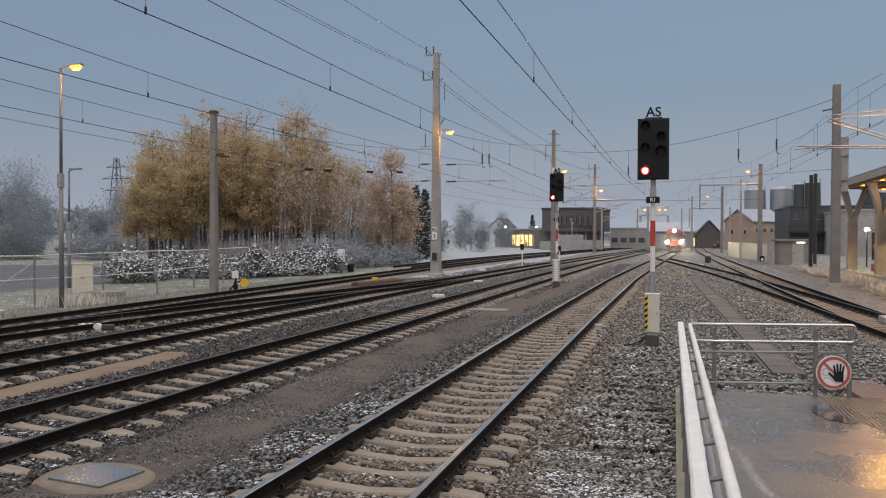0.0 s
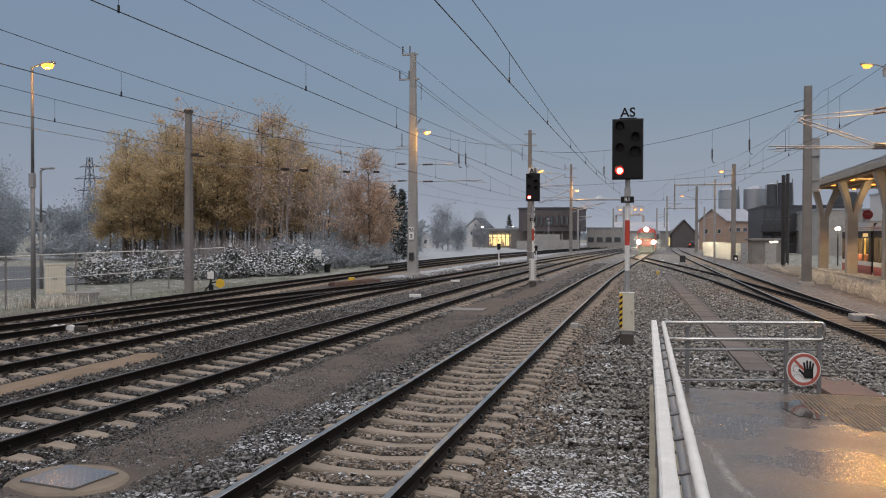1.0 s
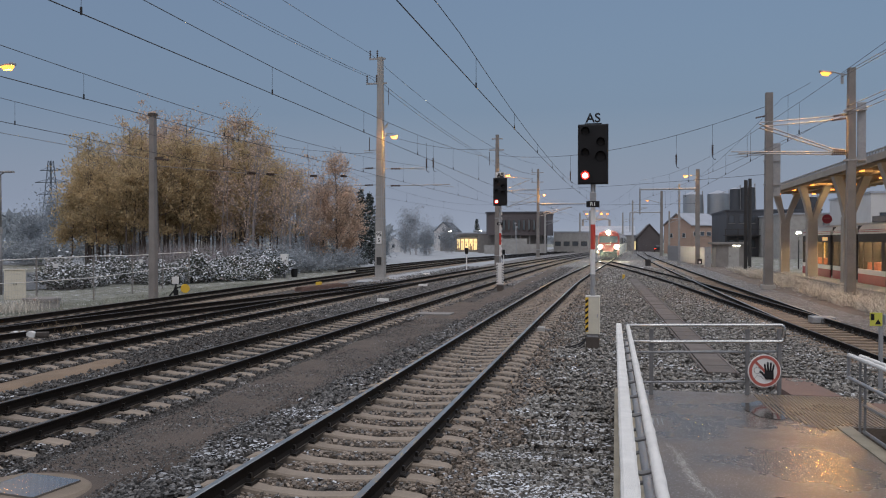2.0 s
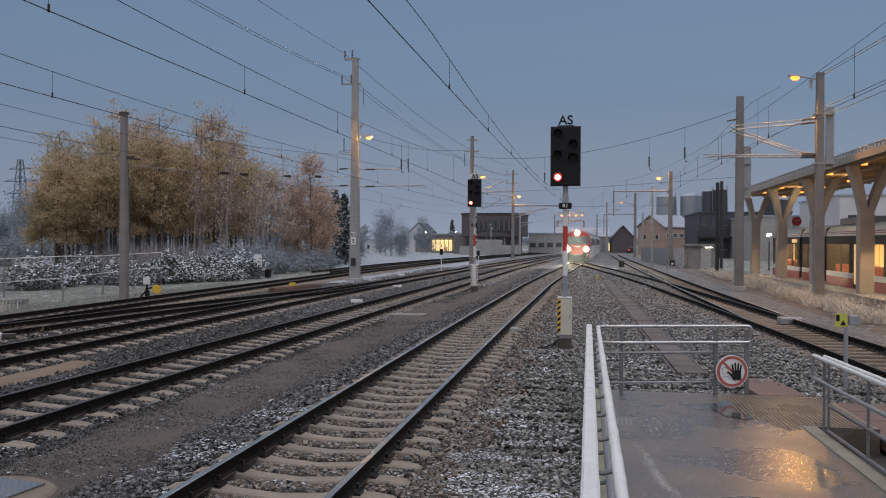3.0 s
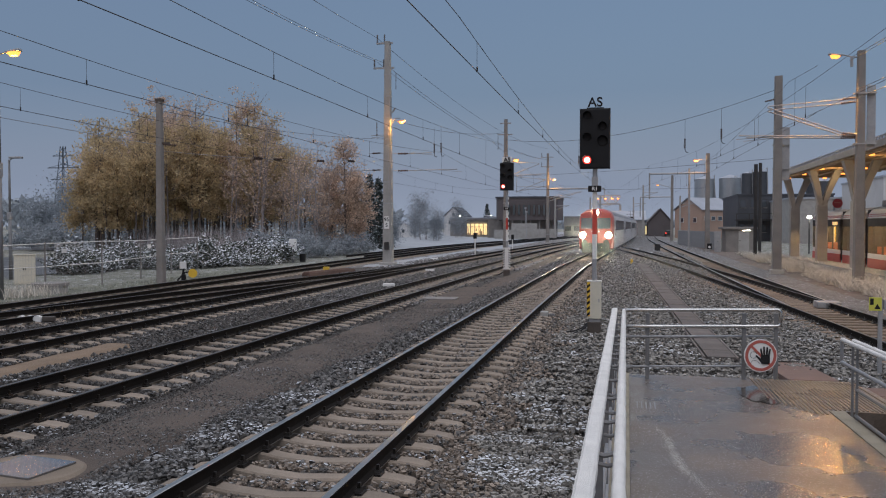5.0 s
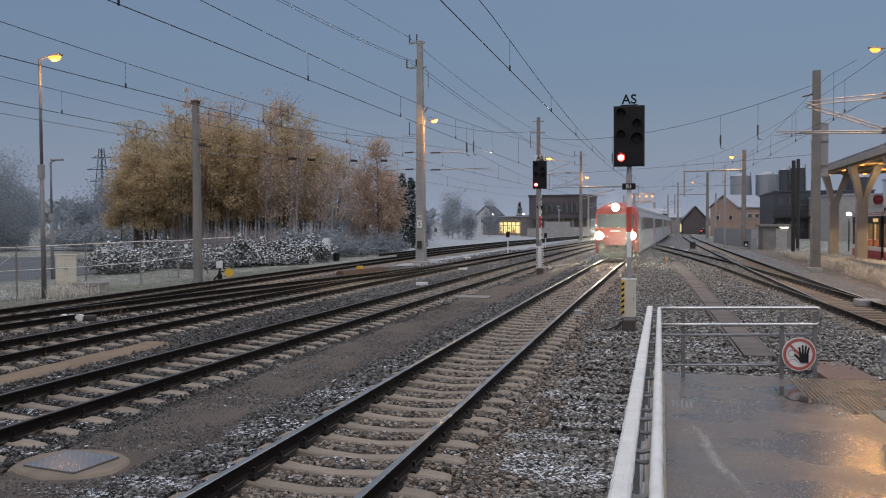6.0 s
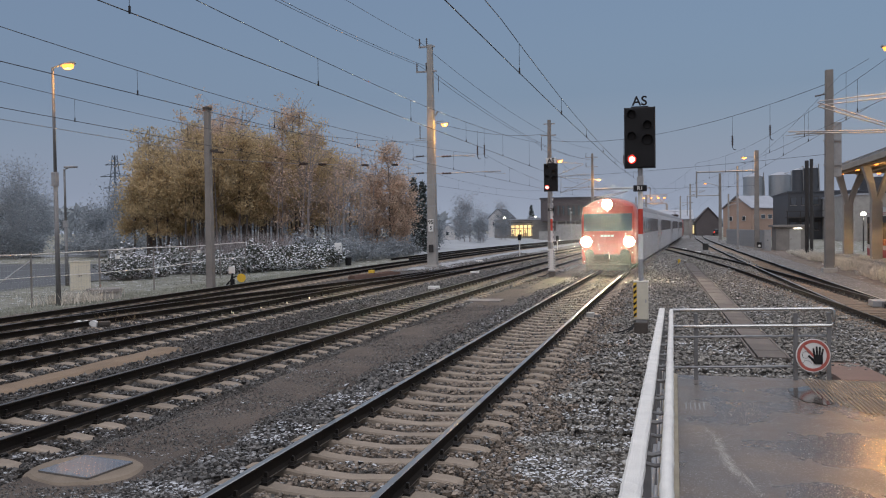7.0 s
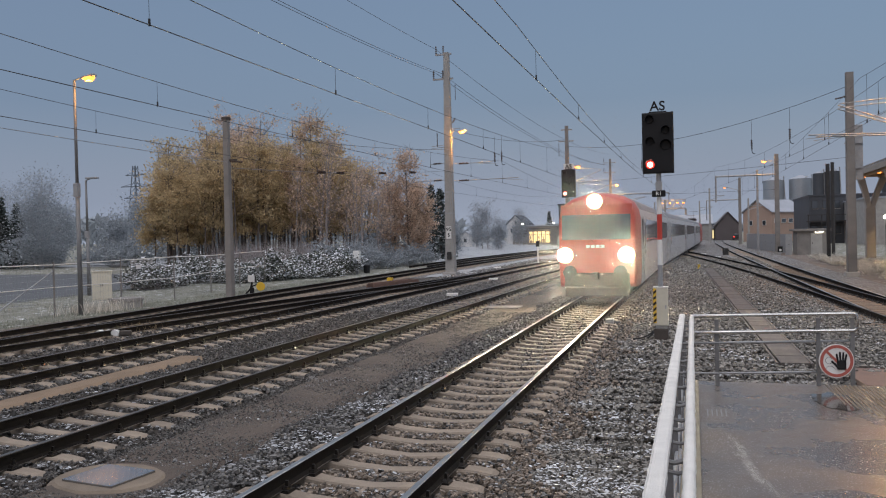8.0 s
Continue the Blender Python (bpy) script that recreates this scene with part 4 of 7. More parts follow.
    writing("letters", cap, 0.31, M["black"], t, pose(0, -0.02, top + 0.16, 90, 0, 0), 0.012, "black letters AS standing on the head")
    if top > 5.7:
        part("letter_plate", boxes((-0.26, 0.26, 0.02, 0.035, top + 0.02, top + 0.31)), M["white"], t, "white plate behind the letters")
    part("letter_bar", boxes((-0.2, 0.2, -0.02, 0.0, top + 0.0, top + 0.045)), M["black"], t)
    part("cable", joined(tube(arc((-0.12, 0.05, 0.3), (-0.75, -0.1, -0.02), (-0.2, -0.05, 0.0), 6), 0.018, 6), tube(arc((-0.1, -0.05, 0.3), (-0.55, -0.3, -0.02), (-0.2, -0.2, 0.0), 6), 0.018, 6)), M["hole"], t, "black rubber cables")
    return t


signal(-0.50, 19.8, 5.34, "red and white striped signal mast with a black head glowing red", 0, "AS")
signal(-5.84, 41.85, 5.80, "second striped signal mast with a black head glowing red", 0, "AS")


# ---- masts and lamps ----
def lamp_light(name, loc, energy, color=(1.0, 0.45, 0.09), size=0.15):
    d = bpy.data.lights.new(name, "POINT")
    d.energy, d.color, d.shadow_soft_size = energy, color, size
    o = new(name, d)
    o.location = loc
    return o


def lamp_head(t, x, y, z, side=1, turn=0, power=0, mat_key="sodium"):
    """A lantern on a short arm: housing above, glowing bowl below."""
    hd = part("lantern", boxes((-0.28, 0.28, -0.11, 0.11, 0.0, 0.10), bevel=0.035), M["galv"], t, "flat street lantern housing", at=pose(x, y, z, 0, -8 * side, turn))
    part("bowl", cones(((0, 0, 0.0), (0, 0, -0.11), 0.215, 0.14), seg=16), M[mat_key], hd, "glowing orange lamp bowl" if mat_key == "sodium" else "glowing lamp bowl")
    return hd


def street_lamp(x, y, h, label, power, arm=0.5, lit=True):
    t = thing("street_lamp", label, "street lamp", at=pose(x, y, 0))
    part("pole", cones(((0, 0, -0.1), (0, 0, h * 0.52), 0.088, 0.075), ((0, 0, h * 0.52), (0, 0, h), 0.058, 0.048), seg=14), M["post"], t, smooth=True)
    part("collar", boxes((-0.11, 0.075, -0.09, 0.09, h * 0.5, h * 0.56), bevel=0.02), M["galv"], t)
    part("arm", tube([(0, 0, h - 0.1), (0.05, 0, h), (arm, 0, h + 0.1)], 0.03, 8), M["galv"], t)
    if lit:
        lamp_head(t, arm + 0.15, 0, h + 0.03)
        lamp_light("street_lamp_light", (x + arm + 0.15, y, h - 0.2), power)
    else:
        part("lantern", boxes((arm - 0.3, arm + 0.35, -0.12, 0.12, h + 0.05, h + 0.14), bevel=0.03), M["galv"], t)
    return t


street_lamp(-21.09, 24.2, 8.5, "tall grey street lamp with a glowing orange lantern beside the fence", 90)
street_lamp(-28.45, 33.2, 5.7, "short unlit grey street lamp behind the fence", 0, 0.35, lit=False)


def mast(x, y, h, w0, w1, label, material="concrete", square=True, bands=0, foot=True):
    t = thing("catenary_mast", label, "catenary mast", at=pose(x, y, 0), group="catenary masts")
    if square:
        bm = bmesh.new()
        bmesh.ops.create_cone(bm, cap_ends=True, segments=4, radius1=w0 * 0.7071, radius2=w1 * 0.7071, depth=h + 0.2, matrix=Matrix.Translation((0, 0, h / 2 - 0.1)) @ Matrix.Rotation(radians(45), 4, "Z"))
        bmesh.ops.bevel(bm, geom=[e for e in bm.edges if abs(e.verts[0].co.z - e.verts[1].co.z) > 1], offset=0.03, segments=1, affect="EDGES")
    else:
        bm = cones(((0, 0, -0.1), (0, 0, h), w0 / 2, w1 / 2), seg=16)
    part("pole", bm, M[material], t)
    for k in range(bands):
        z = 1.2 + k * (h - 2) / bands
        w = w0 + (w1 - w0) * z / h + 0.025
        part("band", boxes((-w / 2, w / 2, -w / 2, w / 2, z, z + 0.07)), M["galv"], t)
    if foot:
        part("foot", boxes((-w0 * 0.75, w0 * 0.75, -w0 * 0.75, w0 * 0.75, -0.2, 0.16), bevel=0.03), M["concrete"], t)
    return t


def insulator(p, q, r=0.05, n=5):
    """Ribbed rod between two points."""
    bm = bmesh.new()
    p, q = Vector(p), Vector(q)
    cone(bm, p, q, r * 0.4, r * 0.4, 8)
    for k in range(n):
        c = p.lerp(q, (k + 0.5) / n)
        d = (q - p).normalized() * 0.02
        cone(bm, c - d, c + d, r, r * 0.7, 10)
    return bm


def cantilever(t, reach, z, side, rise=0.9, material="galv", dy=0.0, ext=0.5, droop=0.22):
    """Tubes that carry the wires out from a mast, with their insulators."""
    s = side
    a = part("cantilever", joined(tube([(s * 0.75, dy, z), (s * (reach + ext), dy, z + 0.12)], 0.032, 8), tube([(s * 0.7, dy, z + 0.12), (s * reach, dy, z + rise + 0.1)], 0.028, 8), tube([(s * 0.7, dy, z + rise + 0.35), (s * (reach - 0.05), dy, z + rise + 0.15)], 0.024, 8), tube([(s * (reach - 0.4), dy, z + 0.06), (s * (reach + ext + 0.1), dy + 0.1, z + 0.06 - droop)], 0.014, 6)), M[material], t, "pale tubular bracket arm")
    for z0, z1 in ((z, z + 0.0), (z + 0.05, z + 0.12), (z + rise + 0.42, z + rise + 0.35)):
        part("insulator", insulator((s * 0.14, dy, z0), (s * 0.75, dy, z1), 0.065, 7), M["insul"], a, "brown ribbed insulator")
    return a


# the tall concrete mast with lamp and kilometre plate
m1 = mast(-15.0, 51.0, 14.5, 0.62, 0.34, "tall pale concrete catenary mast with a lamp and a number plate", bands=9)
for z, w in ((14.35, 0.75), (12.75, 0.95)):
    part("crossarm", boxes((-w, w * 0.45, -0.06, 0.06, z, z + 0.1)), M["galv"], m1)
    for x in (-w + 0.05, -0.28 * w):
        part("insulator", insulator((x, 0, z + 0.1), (x, 0, z + 0.62), 0.075, 4), M["insul"], m1, "dark pin insulator")
part("insulator", insulator((0.55, 0, 12.5), (0.55, 0, 11.4), 0.04, 3), M["insul"], m1)
part("insulator", insulator((-0.75, 0, 8.4), (-0.75, 0, 9.3), 0.06, 4), M["insul"], m1)
part("lamp_arm", joined(tube([(0.2, 0, 9.0), (0.45, -0.1, 9.5), (0.9, -0.2, 9.5)], 0.03, 6), tube([(0.3, 0, 9.9), (0.5, 0, 10.2)], 0.06, 6)), M["galv"], m1)
lamp_head(m1, 1.0, -0.2, 9.28)
lamp_light("mast_lamp_light", (-13.85, 50.6, 9.0), 300)
pl = part("number_plate", boxes((-0.17, 0.17, -0.36, -0.335, 2.35, 3.15), bevel=0.01), M["white"], m1, "white plate with the black figures 95 and 5")
writing("plate_figures", "95", 0.34, M["black"], pl, pose(0, -0.362, 2.95, 90, 0, 0))
writing("plate_figures", "5", 0.34, M["black"], pl, pose(0, -0.362, 2.58, 90, 0, 0))
for z, x1, drop in ((7.22, 2.98, 0.02), (6.12, 4.65, 0.04)):
    a = part("cantilever", joined(tube([(1.35, -0.1, z), (x1, -0.1, z + drop)], 0.028, 8), tube([(0.3, -0.1, z), (0.75, -0.1, z)], 0.022, 6)), M["galv"], m1, "pale tubular bracket arm")
    part("insulator", insulator((0.72, -0.1, z), (1.38, -0.1, z), 0.075, 7), M["insul"], a, "brown ribbed insulator")
    part("steady_arm", tube([(x1 - 1.3, -0.1, z + 0.02), (x1 + 0.25, 0.1, z - 0.12)], 0.016, 6), M["galv"], a)
for z, x1 in ((7.3, -1.3), (8.48, -1.15), (8.36, -1.1), (6.2, -2.3)):
    a = part("side_arm", tube([(-0.2, 0, z), (x1, 0, z - 0.04)], 0.024, 6), M["galv"], m1)
    if z < 8:
        part("insulator", insulator((-0.5, 0, z), (-1.05, 0, z - 0.02), 0.075, 6), M["insul"], a, "brown ribbed insulator")
part("conduit", joined(tube([(0.24, -0.2, 9.0), (0.27, -0.24, 1.6)], 0.035, 6), tube([(0.12, -0.24, 9.0), (0.16, -0.28, 1.6)], 0.018, 5)), M["galv"], m1, "grey cable conduit down the mast")
part("switch_box", boxes((-0.15, 0.15, -0.42, -0.32, 1.0, 1.5), bevel=0.02), M["train_dark"], m1)
for k in range(7):
    part("stripe", boxes((-0.325, -0.3, -0.33, -0.3, 0.3 + k * 0.22, 0.41 + k * 0.22)), M["black"], m1)

m2 = mast(-20.15, 32.7, 8.15, 0.33, 0.25, "weathered grey concrete catenary mast beside the verge", "concrete_dark", foot=False)
part("bracket", boxes((-0.1, 0.5, -0.04, 0.04, 6.2, 6.28)), M["clip"], m2)
part("insulator", insulator((0.15, 0, 6.2), (0.8, 0, 6.12), 0.06, 6), M["insul"], m2)
part("cap", boxes((-0.15, 0.15, -0.15, 0.15, 8.1, 8.22)), M["clip"], m2)

m3 = mast(-10.35, 72, 12.0, 0.45, 0.28, "slim pale concrete catenary mast between the yard tracks", "concrete_dark", bands=3)
part("crossarm", boxes((-0.5, 0.5, -0.05, 0.05, 11.6, 11.7)), M["galv"], m3)
part("crossarm", boxes((-0.75, 0.6, -0.05, 0.05, 10.6, 10.7)), M["galv"], m3)
part("insulator", insulator((-0.7, 0, 10.5), (-0.7, 0, 9.3), 0.05, 4), M["insul"], m3)
cantilever(m3, 3.0, 7.0, 1)
lamp_head(m3, 0.95, -0.15, 8.35)
part("lamp_arm", tube([(0.1, 0, 8.0), (0.3, -0.1, 8.5), (0.8, -0.15, 8.5)], 0.035, 6), M["galv"], m3)
lamp_light("mast_lamp_light", (-9.35, 71.6, 8.1), 130)
m4 = mast(-11.3, 121, 13.2, 0.5, 0.3, "far concrete catenary mast with a long portal arm", "concrete_dark", bands=2)
for z in (12.6, 11.2):
    part("crossarm", boxes((-1.0, 0.8, -0.05, 0.05, z, z + 0.1)), M["galv"], m4)
    part("insulator", insulator((-0.9, 0, z + 0.1), (-0.9, 0, z + 0.7), 0.08, 3), M["insul"], m4)
part("portal_arm", joined(tube([(0.3, 0, 8.0), (8.2, 0, 8.0)], 0.1, 8), tube([(8.2, 0, 8.0), (8.2, 0, 6.0)], 0.07, 6)), M["galv"], m4)
lamp_head(m4, 0.9, -0.1, 9.3)
part("lamp_arm", tube([(0.1, 0, 8.8), (0.3, -0.1, 9.4), (0.9, -0.1, 9.4)], 0.05, 6), M["galv"], m4)
cantilever(m4, 3.0, 6.6, 1)
for z0, z1, x1 in ((9.35, 9.85, -4.6), (9.35, 7.6, -4.6), (8.4, 7.6, -4.7), (8.3, 8.35, -4.2), (6.2, 7.5, 5.0), (6.6, 7.55, 4.8)):
    part("bracket_arm", tube([(math.copysign(0.25, x1), -0.1, z0), (x1, -0.1, z1)], 0.05, 6), M["galv"], m4, "pale tubular bracket arm lit by the lamp")
part("bracket_post", tube([(-4.6, -0.1, 7.4), (-4.6, -0.1, 9.95)], 0.045, 6), M["galv"], m4)
lamp_light("mast_lamp_light", (-10.3, 120.5, 9.2), 280)

# masts beside the tram platform
mr = mast(8.2, 47.2, 10.65, 0.47, 0.37, "plain concrete catenary mast among dry grass", "concrete_dark", bands=0)
part("panel", boxes((0.22, 0.62, 0.05, 0.12, 5.0, 7.9), bevel=0.02), M["galv"], mr, "flat grey panel on the mast")
for z in (5.6, 6.9):
    part("bracket", boxes((-0.28, 0.6, -0.05, 0.06, z, z + 0.06)), M["galv"], mr)
part("insulator", insulator((-0.2, 0, 9.4), (-0.7, 0.0, 9.3), 0.06, 5), M["insul"], mr)
ml = mast(10.2, 38.9, 10.2, 0.42, 0.30, "concrete catenary mast with bracket arms and a glowing lamp", "concrete_dark", bands=0)
cantilever(ml, 3.85, 6.5, -1, 1.25, "galv", dy=0.0, ext=1.2, droop=0.1)
cantilever(ml, 3.8, 6.44, -1, 1.17, "galv", dy=0.28, ext=0.9, droop=0.1)
part("panel", boxes((0.28, 0.64, 0.1, 0.17, 6.0, 8.7), bevel=0.02), M["galv"], ml, "flat grey panel on the mast")
for z in (6.1, 8.3):
    part("bracket", boxes((-0.3, 0.6, -0.2, 0.1, z, z + 0.06)), M["galv"], ml)
part("lamp_arm", tube([(0, 0, 9.9), (-0.5, -0.1, 9.95), (-0.85, -0.15, 10.05)], 0.03, 6), M["galv"], ml)
part("lamp_box", boxes((-0.46, -0.36, -0.16, -0.06, 9.5, 9.95)), M["galv"], ml)
lamp_head(ml, -1.1, -0.15, 10.0, -1)
# cut-off lantern, throwing its light down and along the platform
d = bpy.data.lights.new("mast_lamp_light", "SPOT")
d.energy, d.color, d.shadow_soft_size, d.spot_size, d.spot_blend = 1100, (1.0, 0.45, 0.09), 0.15, radians(150), 0.5
o = new("mast_lamp_light", d)
o.matrix_world = look((9.1, 38.7, 9.75), (6.0, 31.0, 0.0))

mg = mast(8.2, 87, 9.9, 0.48, 0.36, "concrete mast with a long steel portal arm and a lamp", "concrete_dark")
part("portal_arm", joined(tube([(0, 0, 7.9), (-5.75, 0, 7.9)], 0.09, 8), tube([(-5.75, 0, 8.0), (-5.75, 0, 5.3)], 0.08, 8)), M["galv"], mg)
part("lamp_arm", tube([(0, 0, 8.3), (-0.1, -0.1, 9.2), (-0.9, -0.1, 9.3)], 0.04, 6), M["galv"], mg)
lamp_head(mg, -1.2, -0.1, 9.2, -1)
lamp_light("mast_lamp_light", (7.0, 86.7, 9.0), 150)
mg2 = mast(6.6, 90, 8.6, 0.22, 0.2, "slim steel mast behind the portal arm", "galv")
mh = mast(7.1, 134, 10.5, 0.5, 0.36, "far concrete mast with a portal arm and a lamp", "concrete_dark")
part("portal_arm", joined(tube([(0, 0, 7.1), (-4.9, 0, 7.1)], 0.09, 8), tube([(-4.9, 0, 7.1), (-4.9, 0, 4.0)], 0.08, 8)), M["galv"], mh)
lamp_head(mh, -2.2, -0.1, 9.0, -1)
part("lamp_arm", tube([(0, 0, 7.2), (-0.3, -0.1, 8.6), (-2.0, -0.1, 9.1)], 0.05, 6), M["galv"], mh)
for x, y, h in ((10.35, 69.8, 7.5), (11.91, 78, 8.2)):
    mast(x, y, h, 0.3, 0.3, "dark round steel mast beside the tram tracks", "train_dark", square=False, foot=False)
for x, y, h in ((-4.6, 150, 8), (-7.5, 175, 8.5), (1.5, 190, 9.0), (-14, 165, 8), (10.5, 170, 8.5), (3.2, 165, 10.5)):
    q = mast(x, y, h, 0.4, 0.3, "far grey catenary mast in the station yard", foot=False)
    part("cantilever", joined(tube([(0, 0, h - 1.5), (2.8, 0, h - 1.4)], 0.06, 6), tube([(0, 0, h - 2.3), (2.8, 0, h - 1.4)], 0.06, 6)), M["galv"], q)


# ---- overhead wires ----
def sagged(p, q, sag, n=14):
    p, q = Vector(p), Vector(q)
    return [p.lerp(q, k / n) + Vector((0, 0, -sag * 4 * (k / n) * (1 - k / n))) for k in range(n + 1)]


def overhead(label, key, y0, y1, zc=5.88, zt=6.7, hang=0.95, r=0.010, material="wire", first=-3):
    """Contact wire and catenary wire above a track, with droppers."""
    fn = TRACKS[key]
    t = thing("overhead_line", label, "overhead line", group="overhead lines")
    ys = np.arange(y0, y1 + 1, 4.0)
    part("contact_wire", tube([(fn(y), y, zc) for y in ys], r, 5), M["wire"], t)

    def cz(y):
        u = ((y - first) % 56) / 56
        return zt + hang * (2 * u - 1) ** 2
    part("catenary_wire", tube([(fn(y), y, cz(y)) for y in np.arange(y0, y1 + 1, 2.0)], r * 0.85, 5), M["wire"], t)
    for y in np.arange(y0 + 3, min(y1, 90), 7.0):
        part("dropper", joined(tube([(fn(y), y, zc), (fn(y), y, cz(y))], 0.005, 4), tube([(fn(y), y, zc - 0.02), (fn(y), y, zc + 0.1)], 0.02, 5)), M["wire"], t)
    return t


overhead("overhead contact line above the main track", "t1", -6, 200, zc=6.02, zt=6.28, hang=0.5, first=15)
overhead("overhead contact line above the second track", "t2", -6, 180, zc=6.05, zt=6.68, hang=0.9, first=-8)
overhead("overhead contact line above the third track", "t3", 0, 150, zc=5.92, zt=6.45, hang=0.9, first=-4)
overhead("overhead contact line above the outer siding", "t5", 4, 150, zc=6.02, zt=6.68, hang=0.8, first=-3)
overhead("overhead contact line above the curving track", "ra", -4, 95, r=0.007, zc=5.9, zt=6.7, hang=0.8, first=12)
overhead("overhead contact line above the branch track", "rb", 26, 200, r=0.007, zc=5.9, zt=6.7, hang=0.8, first=30)
f = thing("feeder_line", "dark feeder wires strung between the tall masts", "overhead line")
for x, z, s in ((-15.7, 13.2, 1.2), (-15.3, 13.15, 1.25), (-15.75, 14.8, 0.9)):
    part("feeder_wire", tube(sagged((x, -14, z), (x, 51, z), s, 24), 0.012, 5), M["wire"], f)
    part("feeder_wire", tube(sagged((x, 51, z), (x + 4.4, 121, z - 0.9), 1.4, 24), 0.014, 5), M["wire"], f)
part("feeder_wire", tube(sagged((-20.1, 32.7, 6.15), (-18.2, -8, 6.75), 0.3), 0.012, 5), M["wire_frost"], f, "frosted wire")
part("feeder_wire", tube(sagged((-20.1, 32.7, 7.7), (-15, 51, 8.2), 0.3), 0.010, 5), M["wire"], f)
part("feeder_wire", tube(sagged((-20.1, 32.7, 5.9), (-15, 51, 6.8), 0.2), 0.012, 5), M["wire_frost"], f, "frosted wire")
c = thing("cross_span", "span wires with hanging insulators strung across the tracks", "overhead line")
part("span_wire", tube(sagged((8.0, 47.2, 9.9), (-10.35, 72, 10.2), 1.1, 24), 0.014, 5), M["wire"], c)
part("span_wire", tube(sagged((8.0, 47.2, 6.2), (-10.35, 72, 6.9), 0.1, 10), 0.010, 5), M["wire"], c)
part("span_wire", tube(sagged((8.2, 87, 6.4), (-11.2, 88, 6.5), 0.1, 10), 0.012, 5), M["wire"], c)
for u in (0.13, 0.233, 0.62):
    p = Vector((8.0, 47.2, 9.9)).lerp(Vector((-10.35, 72, 10.2)), u) + Vector((0, 0, -1.1 * 4 * u * (1 - u)))
    part("dropper", tube([p, p - Vector((0, 0, 1.35))], 0.008, 4), M["wire"], c)
    part("insulator", insulator(p - Vector((0, 0, 1.2)), p - Vector((0, 0, 1.8)), 0.075, 6), M["insul"], c, "dark hanging insulator")
    part("hook", tube(arc(p - Vector((0, 0, 1.8)), p + Vector((0.2, 0, -2.05)), p - Vector((0, 0, 2.1))), 0.02, 5), M["wire"], c)
q = thing("cross_span", "span wire with two hanging insulators between tall masts", "overhead line")
Q = sagged((-14.9, 51, 9.5), (-10.6, 72, 10.8), 0.45, 20)
part("span_wire", tube(Q, 0.013, 5), M["wire"], q)
for x, z in ((-13.56, 9.7), (-13.05, 9.75)):
    part("dropper", tube([(x, 58, z), (x, 58, z - 1.25)], 0.01, 4), M["wire"], q)
    part("insulator", insulator((x, 58, z - 1.15), (x, 58, z - 1.85), 0.085, 6), M["insul"], q, "dark hanging insulator")
    part("hook", tube(arc((x, 58, z - 1.85), (x + 0.22, 58, z - 2.1), (x, 58, z - 2.2)), 0.022, 5), M["wire"], q)
A, B = Vector((-20.1, 32.7, 5.9)), Vector((-15, 51, 6.8))
for u in (0.34, 0.42, 0.62, 0.78):
    p = A.lerp(B, u) - Vector((0, 0, 0.8 * u * (1 - u)))
    e = (B - A).normalized() * 0.32
    part("insulator", insulator(p - e, p + e, 0.07, 6), M["insul"], q, "brown ribbed strain insulator in a wire")
w = thing("tram_wires", "pairs of dark wires running over the tram platform", "overhead line")
for x, z in ((10.0, 8.5), (9.7, 8.0), (9.9, 10.0), (9.75, 9.8)):
    part("wire", tube(sagged((x, 39, z), (x + 2.2, -4, z + 0.6), 0.4), 0.012, 5), M["wire"], w)


# ---- vegetation ----
def quads(centres, sizes, rng, flat=0.0):
    """Small leaf faces at the centres, turned at random. Returns verts and faces as lists."""
    n = len(centres)
    a, b = rng.normal(size=(n, 3)), rng.normal(size=(n, 3))
    if flat:
        a[:, 2] *= 1 - flat
        b[:, 2] *= 1 - flat
    a /= np.linalg.norm(a, axis=1)[:, None]
    b -= a * (a * b).sum(1)[:, None]
    b /= np.linalg.norm(b, axis=1)[:, None]
    s = np.asarray(sizes)[:, None]
    a, b = a * s, b * s * 0.6
    V = np.stack([centres - a, centres + b * 0.9 - a * 0.1, centres + a, centres - b * 0.9 - a * 0.1], 1).reshape(-1, 3)
    F = np.arange(n * 4).reshape(-1, 4)
    return V.tolist(), F.tolist()


